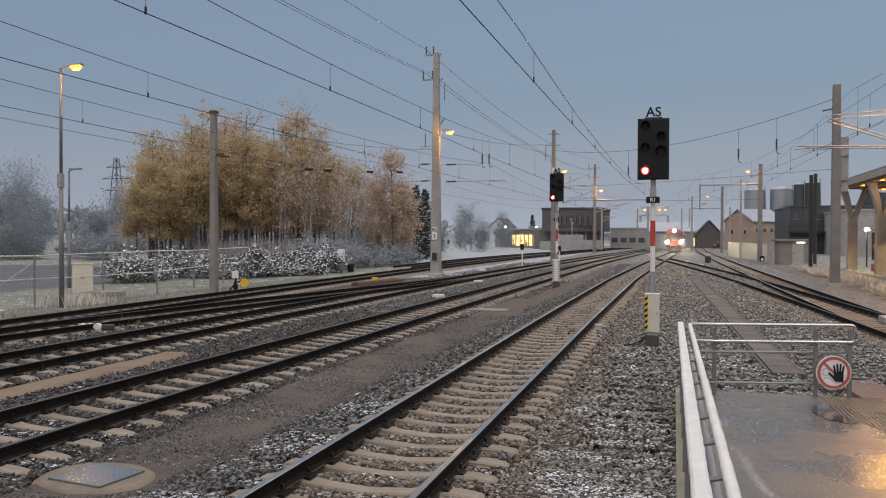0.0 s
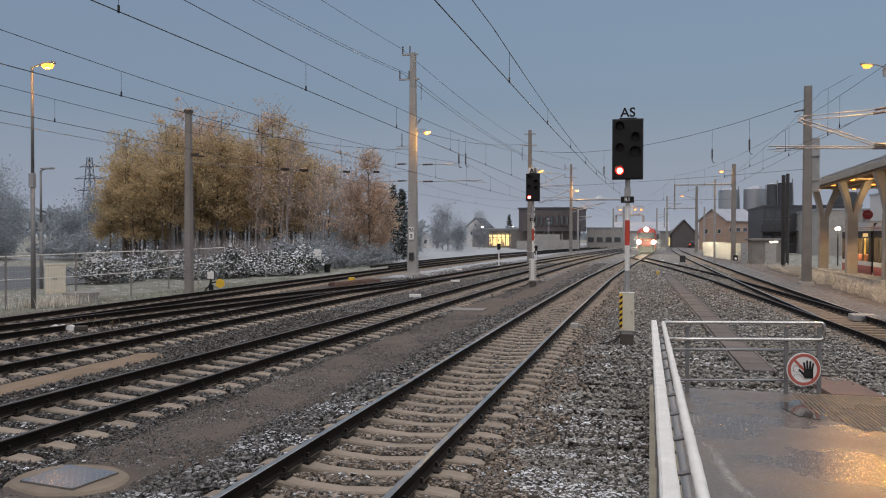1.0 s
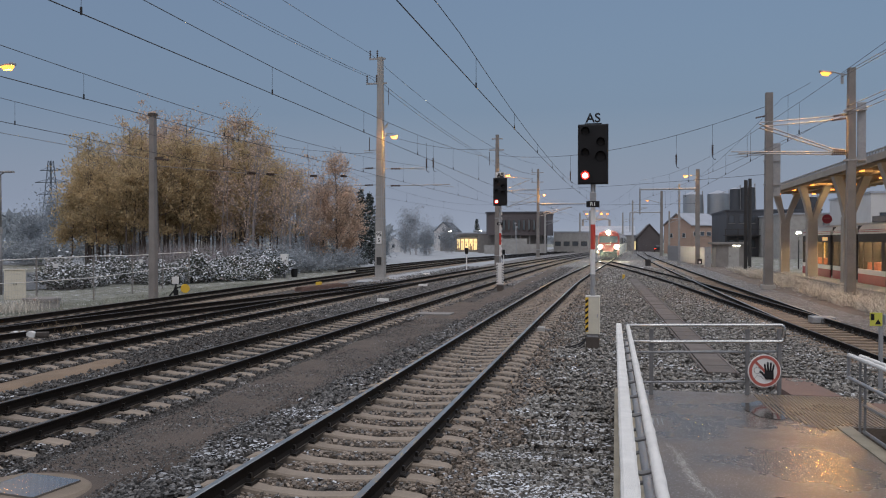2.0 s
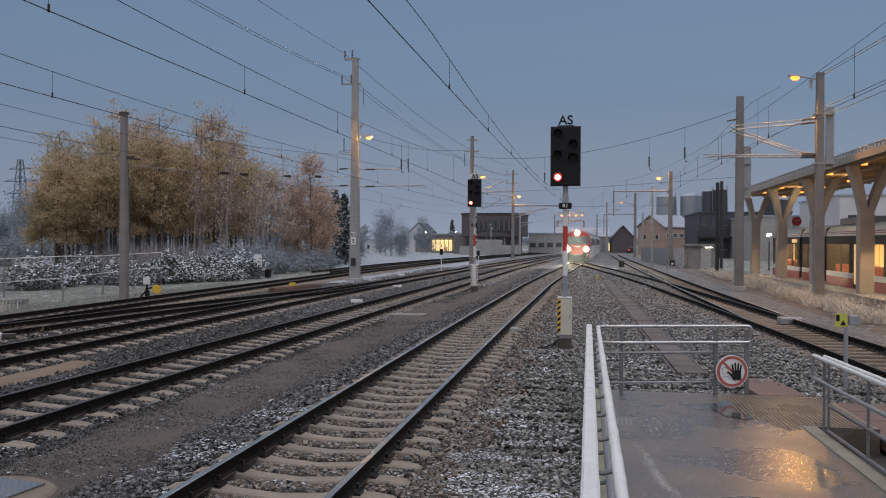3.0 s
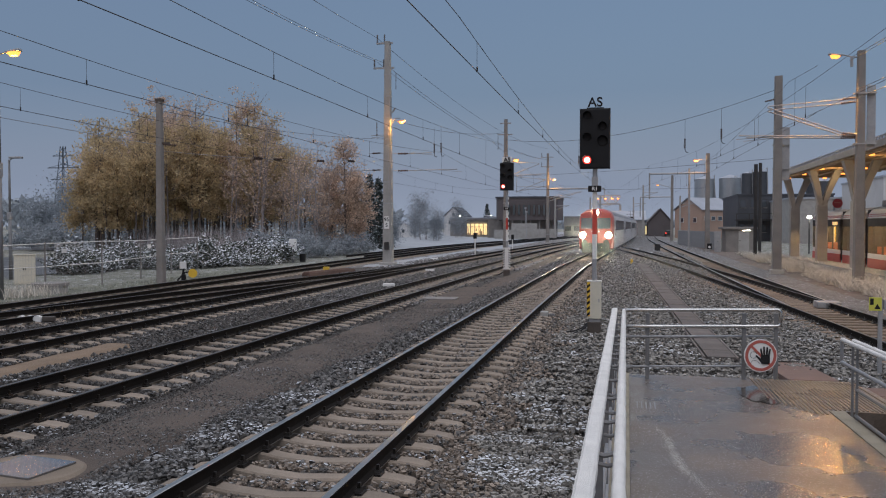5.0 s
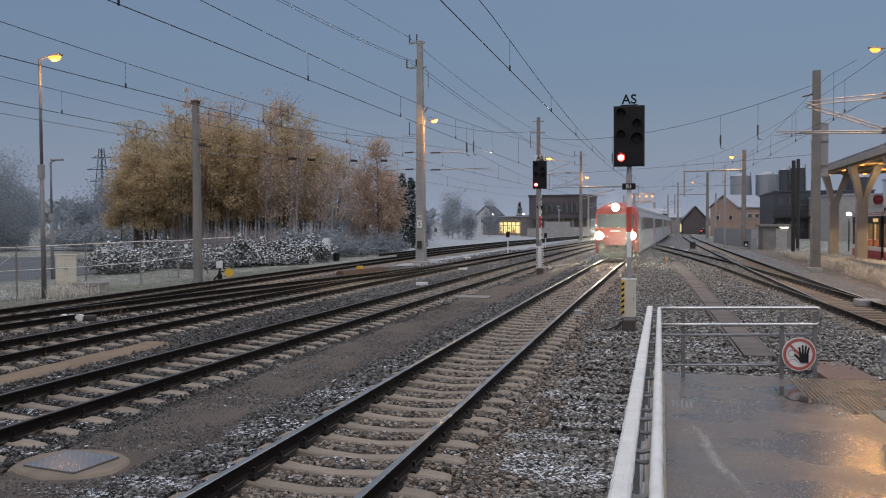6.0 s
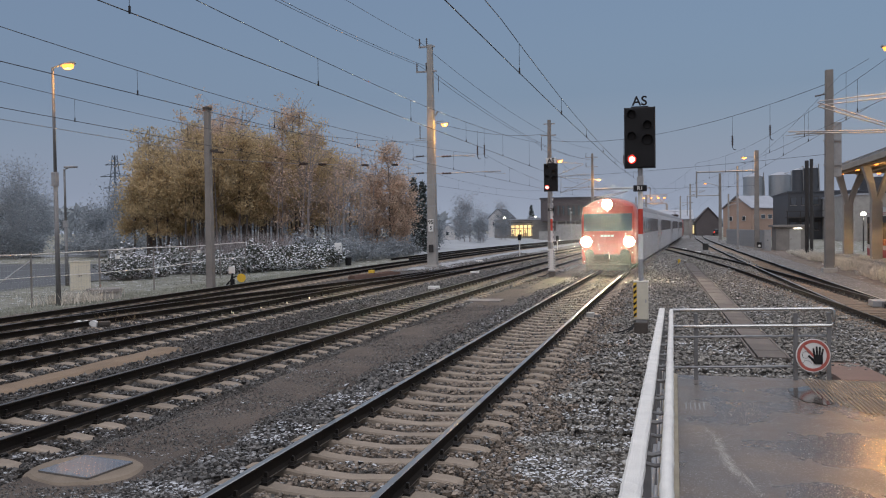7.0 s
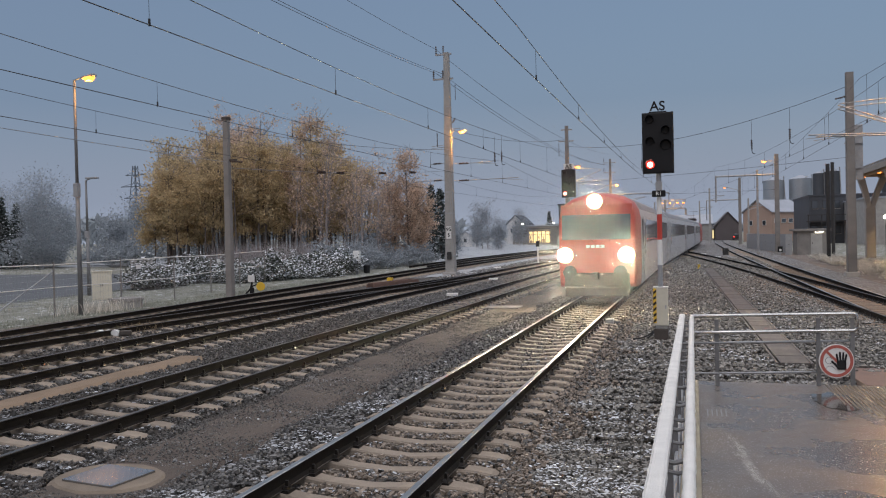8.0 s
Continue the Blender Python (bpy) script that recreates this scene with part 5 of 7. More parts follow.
def tree(x, y, h, label, leaf, bark, seed, spread=0.20, base=0.18, leaves=2600, size=0.13, name="tree", limbs=34, fuzz=0.55, stems=1, lean=0.0, category="tree", group="", rise=(0.35, 1.1), apart=0.5, clump=False):
    """Tapered trunk, rising limbs with twigs, and a crown of many small leaves with gaps."""
    rng = np.random.default_rng(seed)
    t = thing(name, label, category, at=pose(x, y, -0.1), group=group)
    geos, tips = [], []
    for s in range(stems):
        ox, oy = (rng.normal(size=2) * apart if stems > 1 else (0, 0))
        hh = h * (1 if s == 0 else rng.uniform(0.62, 0.97))
        lx, ly = rng.normal(size=2) * 0.035 * hh + (lean * hh, 0)
        n = 8
        P = [Vector((ox + lx * (k / n) ** 1.5 + rng.normal() * 0.04, oy + ly * (k / n) ** 1.5 + rng.normal() * 0.04, hh * k / n)) for k in range(n + 1)]
        r = 0.0078 * hh + 0.02
        for k in range(n):
            bm_v, bm_f = tube([P[k], P[k + 1]], r * (1 - k / n * 0.9), 6)
            geos.append((bm_v, bm_f))
        for _ in range(limbs // stems):
            u = rng.uniform(base, 0.97)
            k = min(int(u * n), n - 1)
            p = P[k].lerp(P[k + 1], u * n - k)
            az = rng.uniform(0, 2 * math.pi)
            ln = spread * hh * (1.15 - 0.75 * abs(u - 0.45) / 0.55) * rng.uniform(0.55, 1.15)
            q = p + Vector((math.cos(az) * ln, math.sin(az) * ln, ln * rng.uniform(*rise)))
            mid = p.lerp(q, 0.5) + Vector((0, 0, -0.06 * ln))
            geos.append(tube([p, mid, q], max(0.012, r * 0.22 * (1 - u * 0.5)), 4))
            for _ in range(4):
                w = p.lerp(q, rng.uniform(0.35, 1.0))
                e = w + Vector(rng.normal(size=3)) * 0.09 * hh * 0.5 + Vector((0, 0, 0.04 * hh))
                geos.append(tube([w, e], 0.009, 3))
                tips += [w, e, w.lerp(e, 0.5)]
    part("trunk", joined(*geos), M[bark], t, "trunk with rising limbs and bare twigs")
    if leaves:
        T = np.array([tuple(v) for v in tips])
        if clump:
            # leaves gather in uneven clumps, with bare twigs between them
            T = T[rng.uniform(size=len(T)) < 0.42] + rng.normal(size=3) * 0.1
            share = rng.gamma(1.6, 1.0, len(T)) * np.clip(1.25 - 0.75 * T[:, 2] / h, 0.25, 1)
            pick = rng.choice(len(T), leaves, p=share / share.sum())
            reach = rng.uniform(0.5, 1.5, len(T))[pick][:, None]
            c = T[pick] + rng.normal(size=(leaves, 3)) * fuzz * reach * np.array([1.15, 1.15, 0.7])
        else:
            c = T[rng.integers(0, len(T), leaves)] + rng.normal(size=(leaves, 3)) * fuzz * np.array([1, 1, 0.8])
        c = c[c[:, 2] > h * base * 0.5]
        part("crown", quads(c, rng.uniform(0.55, 1.3, len(c)) * size, rng), M[leaf], t, "crown of small leaves with gaps")
    return t


GROVE = [(-43.3, 62, 11.0), (-44.8, 66, 12.8), (-40.3, 60, 10.0), (-45.8, 70, 13.9), (-45.3, 72, 15.8), (-39.0, 64, 12.0), (-41.0, 70, 15.0), (-37.0, 66, 12.5), (-39.7, 74, 14.7), (-36.7, 72, 15.6),
         (-32.1, 66, 12.3), (-32.7, 70, 12.3), (-33.1, 74, 13.6), (-29.1, 68, 10.6), (-29.6, 72, 9.8), (-51.9, 80, 14.0), (-48.9, 82, 15.6), (-44.3, 84, 16.0), (-38.7, 82, 14.0)]
for i, (x, y, h) in enumerate(GROVE):
    h *= 0.95
    bare = x > -32.5
    tree(x, y, h, "tall autumn aspen with thin rusty leaves and bare twigs" if bare else "tall autumn aspen with dense golden-brown leaves",
         "leaf_rust" if (bare or h > 14.2) else "leaf_gold", "twig_dark" if bare else "bark", 100 + i, spread=0.17, base=0.29, leaves=1500 if bare else 14500, size=0.113, stems=6, group="aspen grove", limbs=108, fuzz=0.33, rise=(0.45, 1.3), lean=0.07 if bare else 0.0, apart=1.2, clump=True)
for i, (x, y, h) in enumerate([(-27.4, 74, 8.0), (-26.1, 74, 10.8), (-26.3, 78, 7.6)]):
    tree(x, y, h, "slim copper-leaved young tree beside the yard", "leaf_rust", "bark", 140 + i, spread=0.17, base=0.12, leaves=6500, size=0.10, group="young trees", limbs=52, fuzz=0.3, rise=(0.6, 1.5), clump=True)
for i, (x, y, h) in enumerate([(-81.8, 80, 9.4), (-68.3, 72, 9.9), (-86.2, 95, 8.5), (-96.9, 90, 9.5), (-37.6, 95, 5.3), (-34.9, 110, 5.3), (-29.5, 100, 3.9), (-37.5, 150, 8.7), (-35.1, 170, 7.2), (-41.8, 160, 5.9), (-32.4, 140, 5.0)]):
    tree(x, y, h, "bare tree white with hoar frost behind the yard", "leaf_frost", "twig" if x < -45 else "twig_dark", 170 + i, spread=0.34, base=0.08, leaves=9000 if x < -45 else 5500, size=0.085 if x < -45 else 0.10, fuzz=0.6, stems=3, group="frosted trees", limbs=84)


def conifer(x, y, h, seed):
    rng = np.random.default_rng(seed)
    t = thing("conifer", "dark green spruce dusted with frost", "tree", at=pose(x, y, -0.1), group="spruces")
    part("trunk", cones(((0, 0, 0), (0, 0, h), 0.16, 0.02), seg=8), M["bark"], t)
    C = []
    for k in range(26):
        u = 0.06 + 0.92 * k / 26
        R = (1 - u) * h * 0.26 + 0.1
        for a in rng.uniform(0, 2 * math.pi, 11):
            for s in np.linspace(0.15, 1, 9):
                C.append((math.cos(a) * R * s, math.sin(a) * R * s, h * u - 0.35 * R * s + rng.normal() * 0.05))
    C = np.array(C) + rng.normal(size=(len(C), 3)) * 0.08
    part("crown", quads(C, rng.uniform(0.12, 0.26, len(C)), rng, 0.5), M["leaf_pine"], t, "drooping boughs of dark needles")


for i, (x, y, h) in enumerate([(-28.9, 90, 8.9), (-28.4, 92, 8.5), (-36.6, 216, 8.8), (-30.9, 90, 8.0), (-31.6, 93, 6.8), (-76.6, 75, 8.6), (-75.2, 76, 7.7), (-78.5, 77, 8.2)]):
    conifer(x, y, h, 200 + i)


def bush(x, y, w, h, leaf, label, seed, leaves=4600, size=0.088, twigs=60, stem="twig_dark"):
    rng = np.random.default_rng(seed)
    t = thing("bush", label, "bush", at=pose(x, y, -0.05), group="bushes")
    geos, cl = [], []
    for _ in range(twigs):
        a, r = rng.uniform(0, 2 * math.pi), math.sqrt(rng.uniform(0, 1))
        p = Vector((math.cos(a) * r * w * 0.35, math.sin(a) * r * w * 0.25, 0))
        q = Vector((math.cos(a) * r * w * 0.55, math.sin(a) * r * w * 0.4, h * rng.uniform(0.6, 1.1) * (1.08 - 0.5 * r)))
        m = p.lerp(q, 0.5) + Vector((0, 0, 0.12 * h))
        geos.append(tube([p, m, q], 0.010, 3))
        cl += [q, m, p.lerp(m, 0.6), m.lerp(q, 0.5)]
    part("stem_clump", joined(*geos), M[stem], t, "thin woody stems")
    C = np.array([tuple(v) for v in cl])
    c = C[rng.integers(0, len(C), leaves)] + rng.normal(size=(leaves, 3)) * np.array([0.24, 0.24, 0.15])
    c[:, 2] = np.abs(c[:, 2])
    lump = np.array([noise.noise((v[0] * 1.1 + seed, v[1] * 1.1, v[2] * 1.4)) for v in c.tolist()])
    c[:, 2] *= 1 + 0.45 * lump
    c, leaves = c[lump > -0.28], int((lump > -0.28).sum())
    part("foliage", quads(c, rng.uniform(0.6, 1.4, leaves) * size, rng, 0.55), M[leaf], t, "leaves capped with frost" if leaf == "leaf_dark" else "rimed fine twigs")


for i, (x, y, h) in enumerate([(-29.5, 43, 1.7), (-28.6, 44, 1.6), (-26.6, 44, 1.7), (-26.0, 45, 1.8), (-25.4, 46, 1.6), (-24.9, 48, 1.2), (-24.2, 50, 1.3), (-24.2, 53, 1.5), (-28.5, 38, 1.9), (-28.9, 40, 1.7), (-25.6, 51, 1.6)]):
    bush(x, y, 3.4 * (0.8 + 0.45 * math.sin(i * 2.4) ** 2), h * (0.82 + 0.34 * math.sin(i * 1.9 + 0.5)), "leaf_dark", "dark evergreen bush capped with snow and frost", 300 + i, leaves=6200, size=0.075)
for i, (x, y, h) in enumerate([(-25.0, 58, 2.1), (-24.7, 62, 1.6), (-24.4, 66, 1.6), (-24.0, 70, 1.7), (-26.2, 56, 2.3), (-28.8, 70, 2.8), (-28.5, 75, 2.5), (-28.6, 82, 3.1), (-26.5, 63, 2.2)] ):
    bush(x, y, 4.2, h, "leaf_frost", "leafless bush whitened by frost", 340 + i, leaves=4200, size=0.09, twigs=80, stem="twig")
rng = np.random.default_rng(5)
for i in range(30):
    # low frosted scrub behind the road, in front of the far woods
    x = -105 + i * 2.7
    y = 62 + 0.35 * (x + 105) + rng.uniform(-5, 8)
    if x < -47:
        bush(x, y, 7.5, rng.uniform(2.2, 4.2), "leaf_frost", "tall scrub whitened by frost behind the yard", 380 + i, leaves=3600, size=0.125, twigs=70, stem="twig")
for i in range(15):
    x = -104 + i * 4.4
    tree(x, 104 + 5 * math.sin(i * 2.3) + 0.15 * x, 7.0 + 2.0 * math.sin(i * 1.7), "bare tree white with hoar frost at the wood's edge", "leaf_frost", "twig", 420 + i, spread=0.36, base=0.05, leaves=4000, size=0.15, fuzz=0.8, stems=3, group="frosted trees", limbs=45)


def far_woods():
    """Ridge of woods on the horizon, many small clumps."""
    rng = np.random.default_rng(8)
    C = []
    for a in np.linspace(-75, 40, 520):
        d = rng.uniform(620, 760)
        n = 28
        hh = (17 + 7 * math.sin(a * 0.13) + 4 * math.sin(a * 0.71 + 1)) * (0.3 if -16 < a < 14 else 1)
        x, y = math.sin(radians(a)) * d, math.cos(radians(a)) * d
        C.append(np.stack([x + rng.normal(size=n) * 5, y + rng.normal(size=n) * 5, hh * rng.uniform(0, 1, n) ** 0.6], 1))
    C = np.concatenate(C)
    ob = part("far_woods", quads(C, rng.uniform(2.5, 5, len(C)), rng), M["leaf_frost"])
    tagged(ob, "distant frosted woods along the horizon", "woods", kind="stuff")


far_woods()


def blades(name, label, spots, h, material, seed, wide=0.012, lean=0.6):
    """Thin grass blades at the spots (x, y, z)."""
    rng = np.random.default_rng(seed)
    n = len(spots)
    p = np.asarray(spots, float)
    az = rng.uniform(0, 2 * math.pi, n)
    ln = rng.uniform(0.4, 1.1, n) * h
    tilt = rng.uniform(0.05, lean, n)
    d = np.stack([np.cos(az) * tilt, np.sin(az) * tilt, np.ones(n)], 1) * ln[:, None]
    s = np.stack([-np.sin(az), np.cos(az), np.zeros(n)], 1) * wide
    V = np.stack([p - s, p + s, p + d * 0.6 + s * 0.7, p + d * 0.6 - s * 0.7, p + d * np.array([1.5, 1.5, 0.95])], 1).reshape(-1, 3)
    k = np.arange(n)[:, None] * 5
    F = (k + np.array([0, 1, 2, 3])).tolist() + (k + np.array([3, 2, 4])).tolist()
    return tagged(part(name, (V.tolist(), F), M[material]), label, "grass", kind="stuff")


rng = np.random.default_rng(11)
S = []
while len(S) < 17000:
    y = rng.uniform(27, 75)
    x = 8.6 + 0.02 * (y - 30) + abs(rng.normal()) * 1.6
    if noise.noise((x * 0.9, y * 0.9, 1)) * 1.4 + 0.12 > rng.uniform(0, 1) * 0.6 and x < 13.0:
        S.append((x, y, -0.02))
blades("dry_grass", "tall pale dry grass at the foot of the masts", S, 0.46, "straw", 12, 0.0065, 1.5)
S = [(rng.uniform(-21.9, -19.6), rng.uniform(18, 46), -0.03) for _ in range(16000)] + [(rng.uniform(-30, -22), rng.uniform(20, 50), -0.05) for _ in range(16000)]
blades("frosted_grass", "short frosted grass on the verge", S, 0.085, "blade", 13, 0.006)
S = [(-15.1 + rng.normal() * 0.3, 19.9 + rng.normal() * 0.35, 0) for _ in range(110)]
blades("grass_tuft", "tuft of dry brown grass beside a rail", S, 0.28, "tuft", 14, 0.005)
S = [(-21.2 + rng.normal() * 0.5, 25.3 + rng.normal() * 0.8, 0) for _ in range(600)]
blades("grass_tuft", "tuft of frosted dry grass by the lamp", S, 0.5, "straw", 15, 0.008)
S = [(rng.uniform(-31, -27), rng.uniform(46, 62), 0) for _ in range(2600)]
blades("dry_stalks", "thicket of bare upright stalks behind the bushes", S, 2.6, "twig_dark", 16, 0.016)


# ---- fence and clutter along the verge ----
def fence():
    t = thing("wire_fence", "sagging wire mesh fence with steel posts and frosted top rail", "fence")
    line = [(-21.2, 12.0), (-21.6, 20.0), (-21.8, 23.7), (-22.05, 27.6), (-22.3, 31.5), (-23.0, 35.5), (-23.9, 39.7), (-24.7, 43.9)]
    for x, y in line:
        part("post", cones(((x, y, -0.1), (x, y, 1.92), 0.035, 0.035), seg=8), M["concrete_dark"], t)
    part("top_rail", tube([(x, y, 1.85 + 0.03 * math.sin(i * 2.1)) for i, (x, y) in enumerate(line)], 0.022, 6), M["frosty"], t, "frosted top rail")
    part("mid_rail", tube([(x, y, 0.98 + 0.05 * math.sin(i * 1.3)) for i, (x, y) in enumerate(line)], 0.018, 6), M["frosty"], t, "frosted middle wire")
    part("brace", tube([(-21.82, 23.7, 1.6), (-21.65, 20.5, 0.1)], 0.025, 6), M["galv"], t)
    geos = []
    for (xa, ya), (xb, yb) in zip(line[:-1], line[1:]):
        for z in np.arange(0.08, 1.85, 0.2):
            geos.append(tube([(xa, ya, z), (xb, yb, z)], 0.0035, 3))
        n = int(math.hypot(xb - xa, yb - ya) / 0.16)
        for k in range(n):
            u = k / n
            geos.append(tube([(xa + (xb - xa) * u, ya + (yb - ya) * u, 0), (xa + (xb - xa) * u, ya + (yb - ya) * u, 1.84)], 0.003, 3))
    part("mesh", joined(*geos), M["galv"], t, "thin galvanised wire mesh")
    for x, y in ((-22.1, 28.6), (-23.1, 36.2)):
        part("tag", boxes((x + 0.02, x + 0.03, y, y + 0.3, 1.45, 1.62)), M["white"], t, "small white tag")


fence()


def cabinet(x, y, w, d, h, label, material, turn=0):
    t = thing("cable_cabinet", label, "cabinet", at=pose(x, y, -0.08, 0, 0, turn))
    b = part("body", boxes((-w / 2, w / 2, -d / 2, d / 2, 0, h), bevel=0.02), M[material], t)
    part("lid", boxes((-w / 2 - 0.03, w / 2 + 0.03, -d / 2 - 0.03, d / 2 + 0.03, h, h + 0.05), bevel=0.015), M[material], t)
    for s in (-1, 1):
        dr = part("door", boxes((s * w * 0.25 - w * 0.235, s * w * 0.25 + w * 0.235, -d / 2 - 0.012, -d / 2 + 0.01, 0.1, h - 0.06), bevel=0.006), M[material], b)
        part("handle", boxes((s * w * 0.05 - 0.015, s * w * 0.05 + 0.015, -d / 2 - 0.03, -d / 2 - 0.01, h * 0.5, h * 0.5 + 0.1)), M["black"], dr)
    return t


cabinet(-26.0, 31.2, 0.86, 0.4, 1.32, "cream weathered cable cabinet behind the fence", "cream", 38)
cabinet(-30.5, 40.0, 1.3, 0.5, 1.6, "grey-green cable cabinet half hidden by bushes", "concrete", 30)
t = thing("well_ring", "low concrete well ring with a dark lid on the verge", "well", at=pose(-21.35, 27.0, -0.05))
part("ring", cones(((0, 0, 0), (0, 0, 0.3), 0.62, 0.62), seg=28), M["concrete"], t)
part("lid", cones(((0, 0, 0.3), (0, 0, 0.42), 0.68, 0.66), seg=28), M["concrete_dark"], t, "dark lid")


def point_lever(x, y, turn):
    t = thing("switch_lever", "hand switch lever with an orange weight disc and white marker", "switch lever", at=pose(x, y, 0, 0, 0, turn))
    part("stand", boxes((-0.3, 0.3, -0.08, 0.08, -0.05, 0.06), (-0.1, 0.1, -0.07, 0.07, 0.06, 0.34), bevel=0.012), M["black"], t, "black iron stand")
    part("lever", joined(tube([(-0.28, 0, 0.06), (0.05, 0, 0.42), (0.40, 0, 0.5)], 0.04, 6), tube([(-0.05, 0, 0.3), (0.02, 0, 0.62)], 0.05, 6)), M["black"], t)
    part("weight", cones(((0.40, -0.07, 0.38), (0.40, 0.07, 0.38), 0.2, 0.2), seg=20), M["yellow"], t, "orange round weight")
    m = part("marker", boxes((-0.17, 0.13, -0.05, 0.05, 0.6, 0.92), bevel=0.012), M["white"], t, "white marker box")
    part("edge", boxes((0.131, 0.17, -0.055, 0.055, 0.58, 0.93)), M["black"], m)
    return t


point_lever(-19.45, 33.4, 35)
point_lever(-25.0, 66.0, 20)
t = thing("marker_box", "small yellow point-heater box beside a rail", "track box", at=pose(-15.85, 42.0, -0.02))
part("body", boxes((-0.15, 0.15, -0.12, 0.12, 0, 0.32), bevel=0.02), M["yellow"], t)
part("foot", boxes((-0.22, 0.22, -0.17, 0.17, -0.05, 0.04)), M["clip"], t)
t = thing("rodding_cover", "rust-brown slatted cover over point rods between two rails", "track box", at=pose(-15.75, 38.84, 0.02, 0, 0, 80.4))
for e in (-0.2, 0.2):
    part("side_bar", boxes((0, 4.84, e - 0.03, e + 0.03, -0.05, 0.12), bevel=0.01), M["rubber"], t)
for k in range(10):
    part("slat", boxes((-0.03, 0.03, -0.22, 0.22, 0.0, 0.05), bevel=0.008), M["rubber"], t, at=pose(0.2 + k * 0.42, 0, 0.12, 0, 0, 28))
t = thing("fouling_marker", "white concrete fouling-point marker lying between two tracks", "track marker", at=pose(-15.2, 18.5, 0, 0, 0, 25))
for k in range(3):
    part("block", cones(((-0.22 + k * 0.2, -0.12, 0.06), (-0.22 + k * 0.2, 0.12, 0.06), 0.115, 0.115), seg=14), M["white"], t)
part("rod", boxes((0.3, 0.62, -0.07, 0.07, 0.0, 0.14), bevel=0.03), M["clip"], t)
for x, y in ((-16.0, 40.2), (-10.6, 44.5), (-14.0, 60.0), (1.2, 88.0), (2.3, 78.0), (-9.6, 33.0)):
    t = thing("fouling_marker", "white painted block lying beside a rail", "track marker", at=pose(x, y, 0, 0, 0, 10), group="white markers")
    part("block", boxes((-0.25, 0.25, -0.08, 0.08, -0.03, 0.11), bevel=0.03), M["white"], t)
t = thing("relay_box", "tall white relay box on a post beside the bushes", "cabinet", at=pose(-22.7, 53.4, 0))
part("post", boxes((-0.08, 0.08, -0.06, 0.06, -0.1, 0.8)), M["galv"], t)
part("box", boxes((-0.24, 0.24, -0.15, 0.15, 0.75, 1.62), bevel=0.02), M["white"], t)
t = thing("black_bin", "black round bin standing beside a white relay box", "bin", at=pose(-22.3, 54.2, 0))
part("body", cones(((0, 0, -0.02), (0, 0, 0.5), 0.2, 0.24), seg=18), M["hole"], t)
part("lid", cones(((0, 0, 0.5), (0, 0, 0.56), 0.26, 0.24), seg=18), M["hole"], t)
for x, y, h in ((-12.85, 70.5, 1.5), (-11.4, 84, 1.2)):
    t = thing("shunting_signal", "small black shunting signal on a white post", "railway signal", at=pose(x, y, 0))
    part("post", cones(((0, 0, -0.1), (0, 0, h), 0.05, 0.05), seg=10), M["white"], t)
    part("head", boxes((-0.14, 0.14, -0.1, 0.1, h - 0.1, h + 0.42), bevel=0.03), M["black"], t)
t = thing("manhole", "steel chequer-plate manhole cover in a sandy concrete collar", "manhole", at=pose(-5.85, 7.17, 0.0, 0, 0, -8))
V, F = [(0, 0, 0.022)], []
for k in range(40):
    a = 2 * math.pi * k / 40
    r = 1 + 0.05 * noise.noise((math.cos(a) * 2, math.sin(a) * 2, 7))
    V += [(0.60 * r * math.cos(a), 0.49 * r * math.sin(a), 0.02), (0.68 * r * math.cos(a), 0.56 * r * math.sin(a), -0.03)]
for k in range(40):
    a, b = 1 + 2 * k, 1 + 2 * ((k + 1) % 40)
    F += [(0, a, b), (a, a + 1, b + 1, b)]
part("collar", (V, F), M["collar"], t, "orange-brown sandy concrete collar")
cov = part("cover", boxes((-0.36, 0.36, -0.31, 0.31, 0.0, 0.045), bevel=0.006), M["steelplate"], t, "wet steel chequer plate")
geos = []
for i in range(17):
    for j in range(15):
        cx, cy, s = -0.32 + i * 0.04, -0.28 + j * 0.04, (1 if (i + j) % 2 else -1)
        geos.append(([(cx - 0.013, cy - 0.013 * s - 0.003, 0.045), (cx - 0.010, cy - 0.013 * s + 0.004, 0.045), (cx + 0.013, cy + 0.013 * s + 0.003, 0.045), (cx + 0.010, cy + 0.013 * s - 0.004, 0.045), (cx, cy, 0.0485)], [(0, 1, 4), (1, 2, 4), (2, 3, 4), (3, 0, 4)]))
tagged(part("tread", joined(*geos), M["steelplate"], cov), kind="stuff")
for x, y in ((-6.1, 27.5),):
    t = thing("pit_cover", "flat concrete pit cover in the gravel walkway", "manhole", at=pose(x, y, 0.02))
    part("slab", boxes((-0.6, 0.6, -0.4, 0.4, -0.04, 0.025), bevel=0.01), M["concrete_dark"], t)
t = thing("rail_lubricator", "pale metal box clamped beside the main rail", "track box", at=pose(-2.08, 23.1, 0))
part("box", boxes((-0.06, 0.16, -0.16, 0.16, -0.03, 0.11), bevel=0.02), M["concrete"], t)
part("plate", boxes((0.16, 0.34, -0.07, 0.07, -0.03, 0.05), bevel=0.01), M["post"], t)


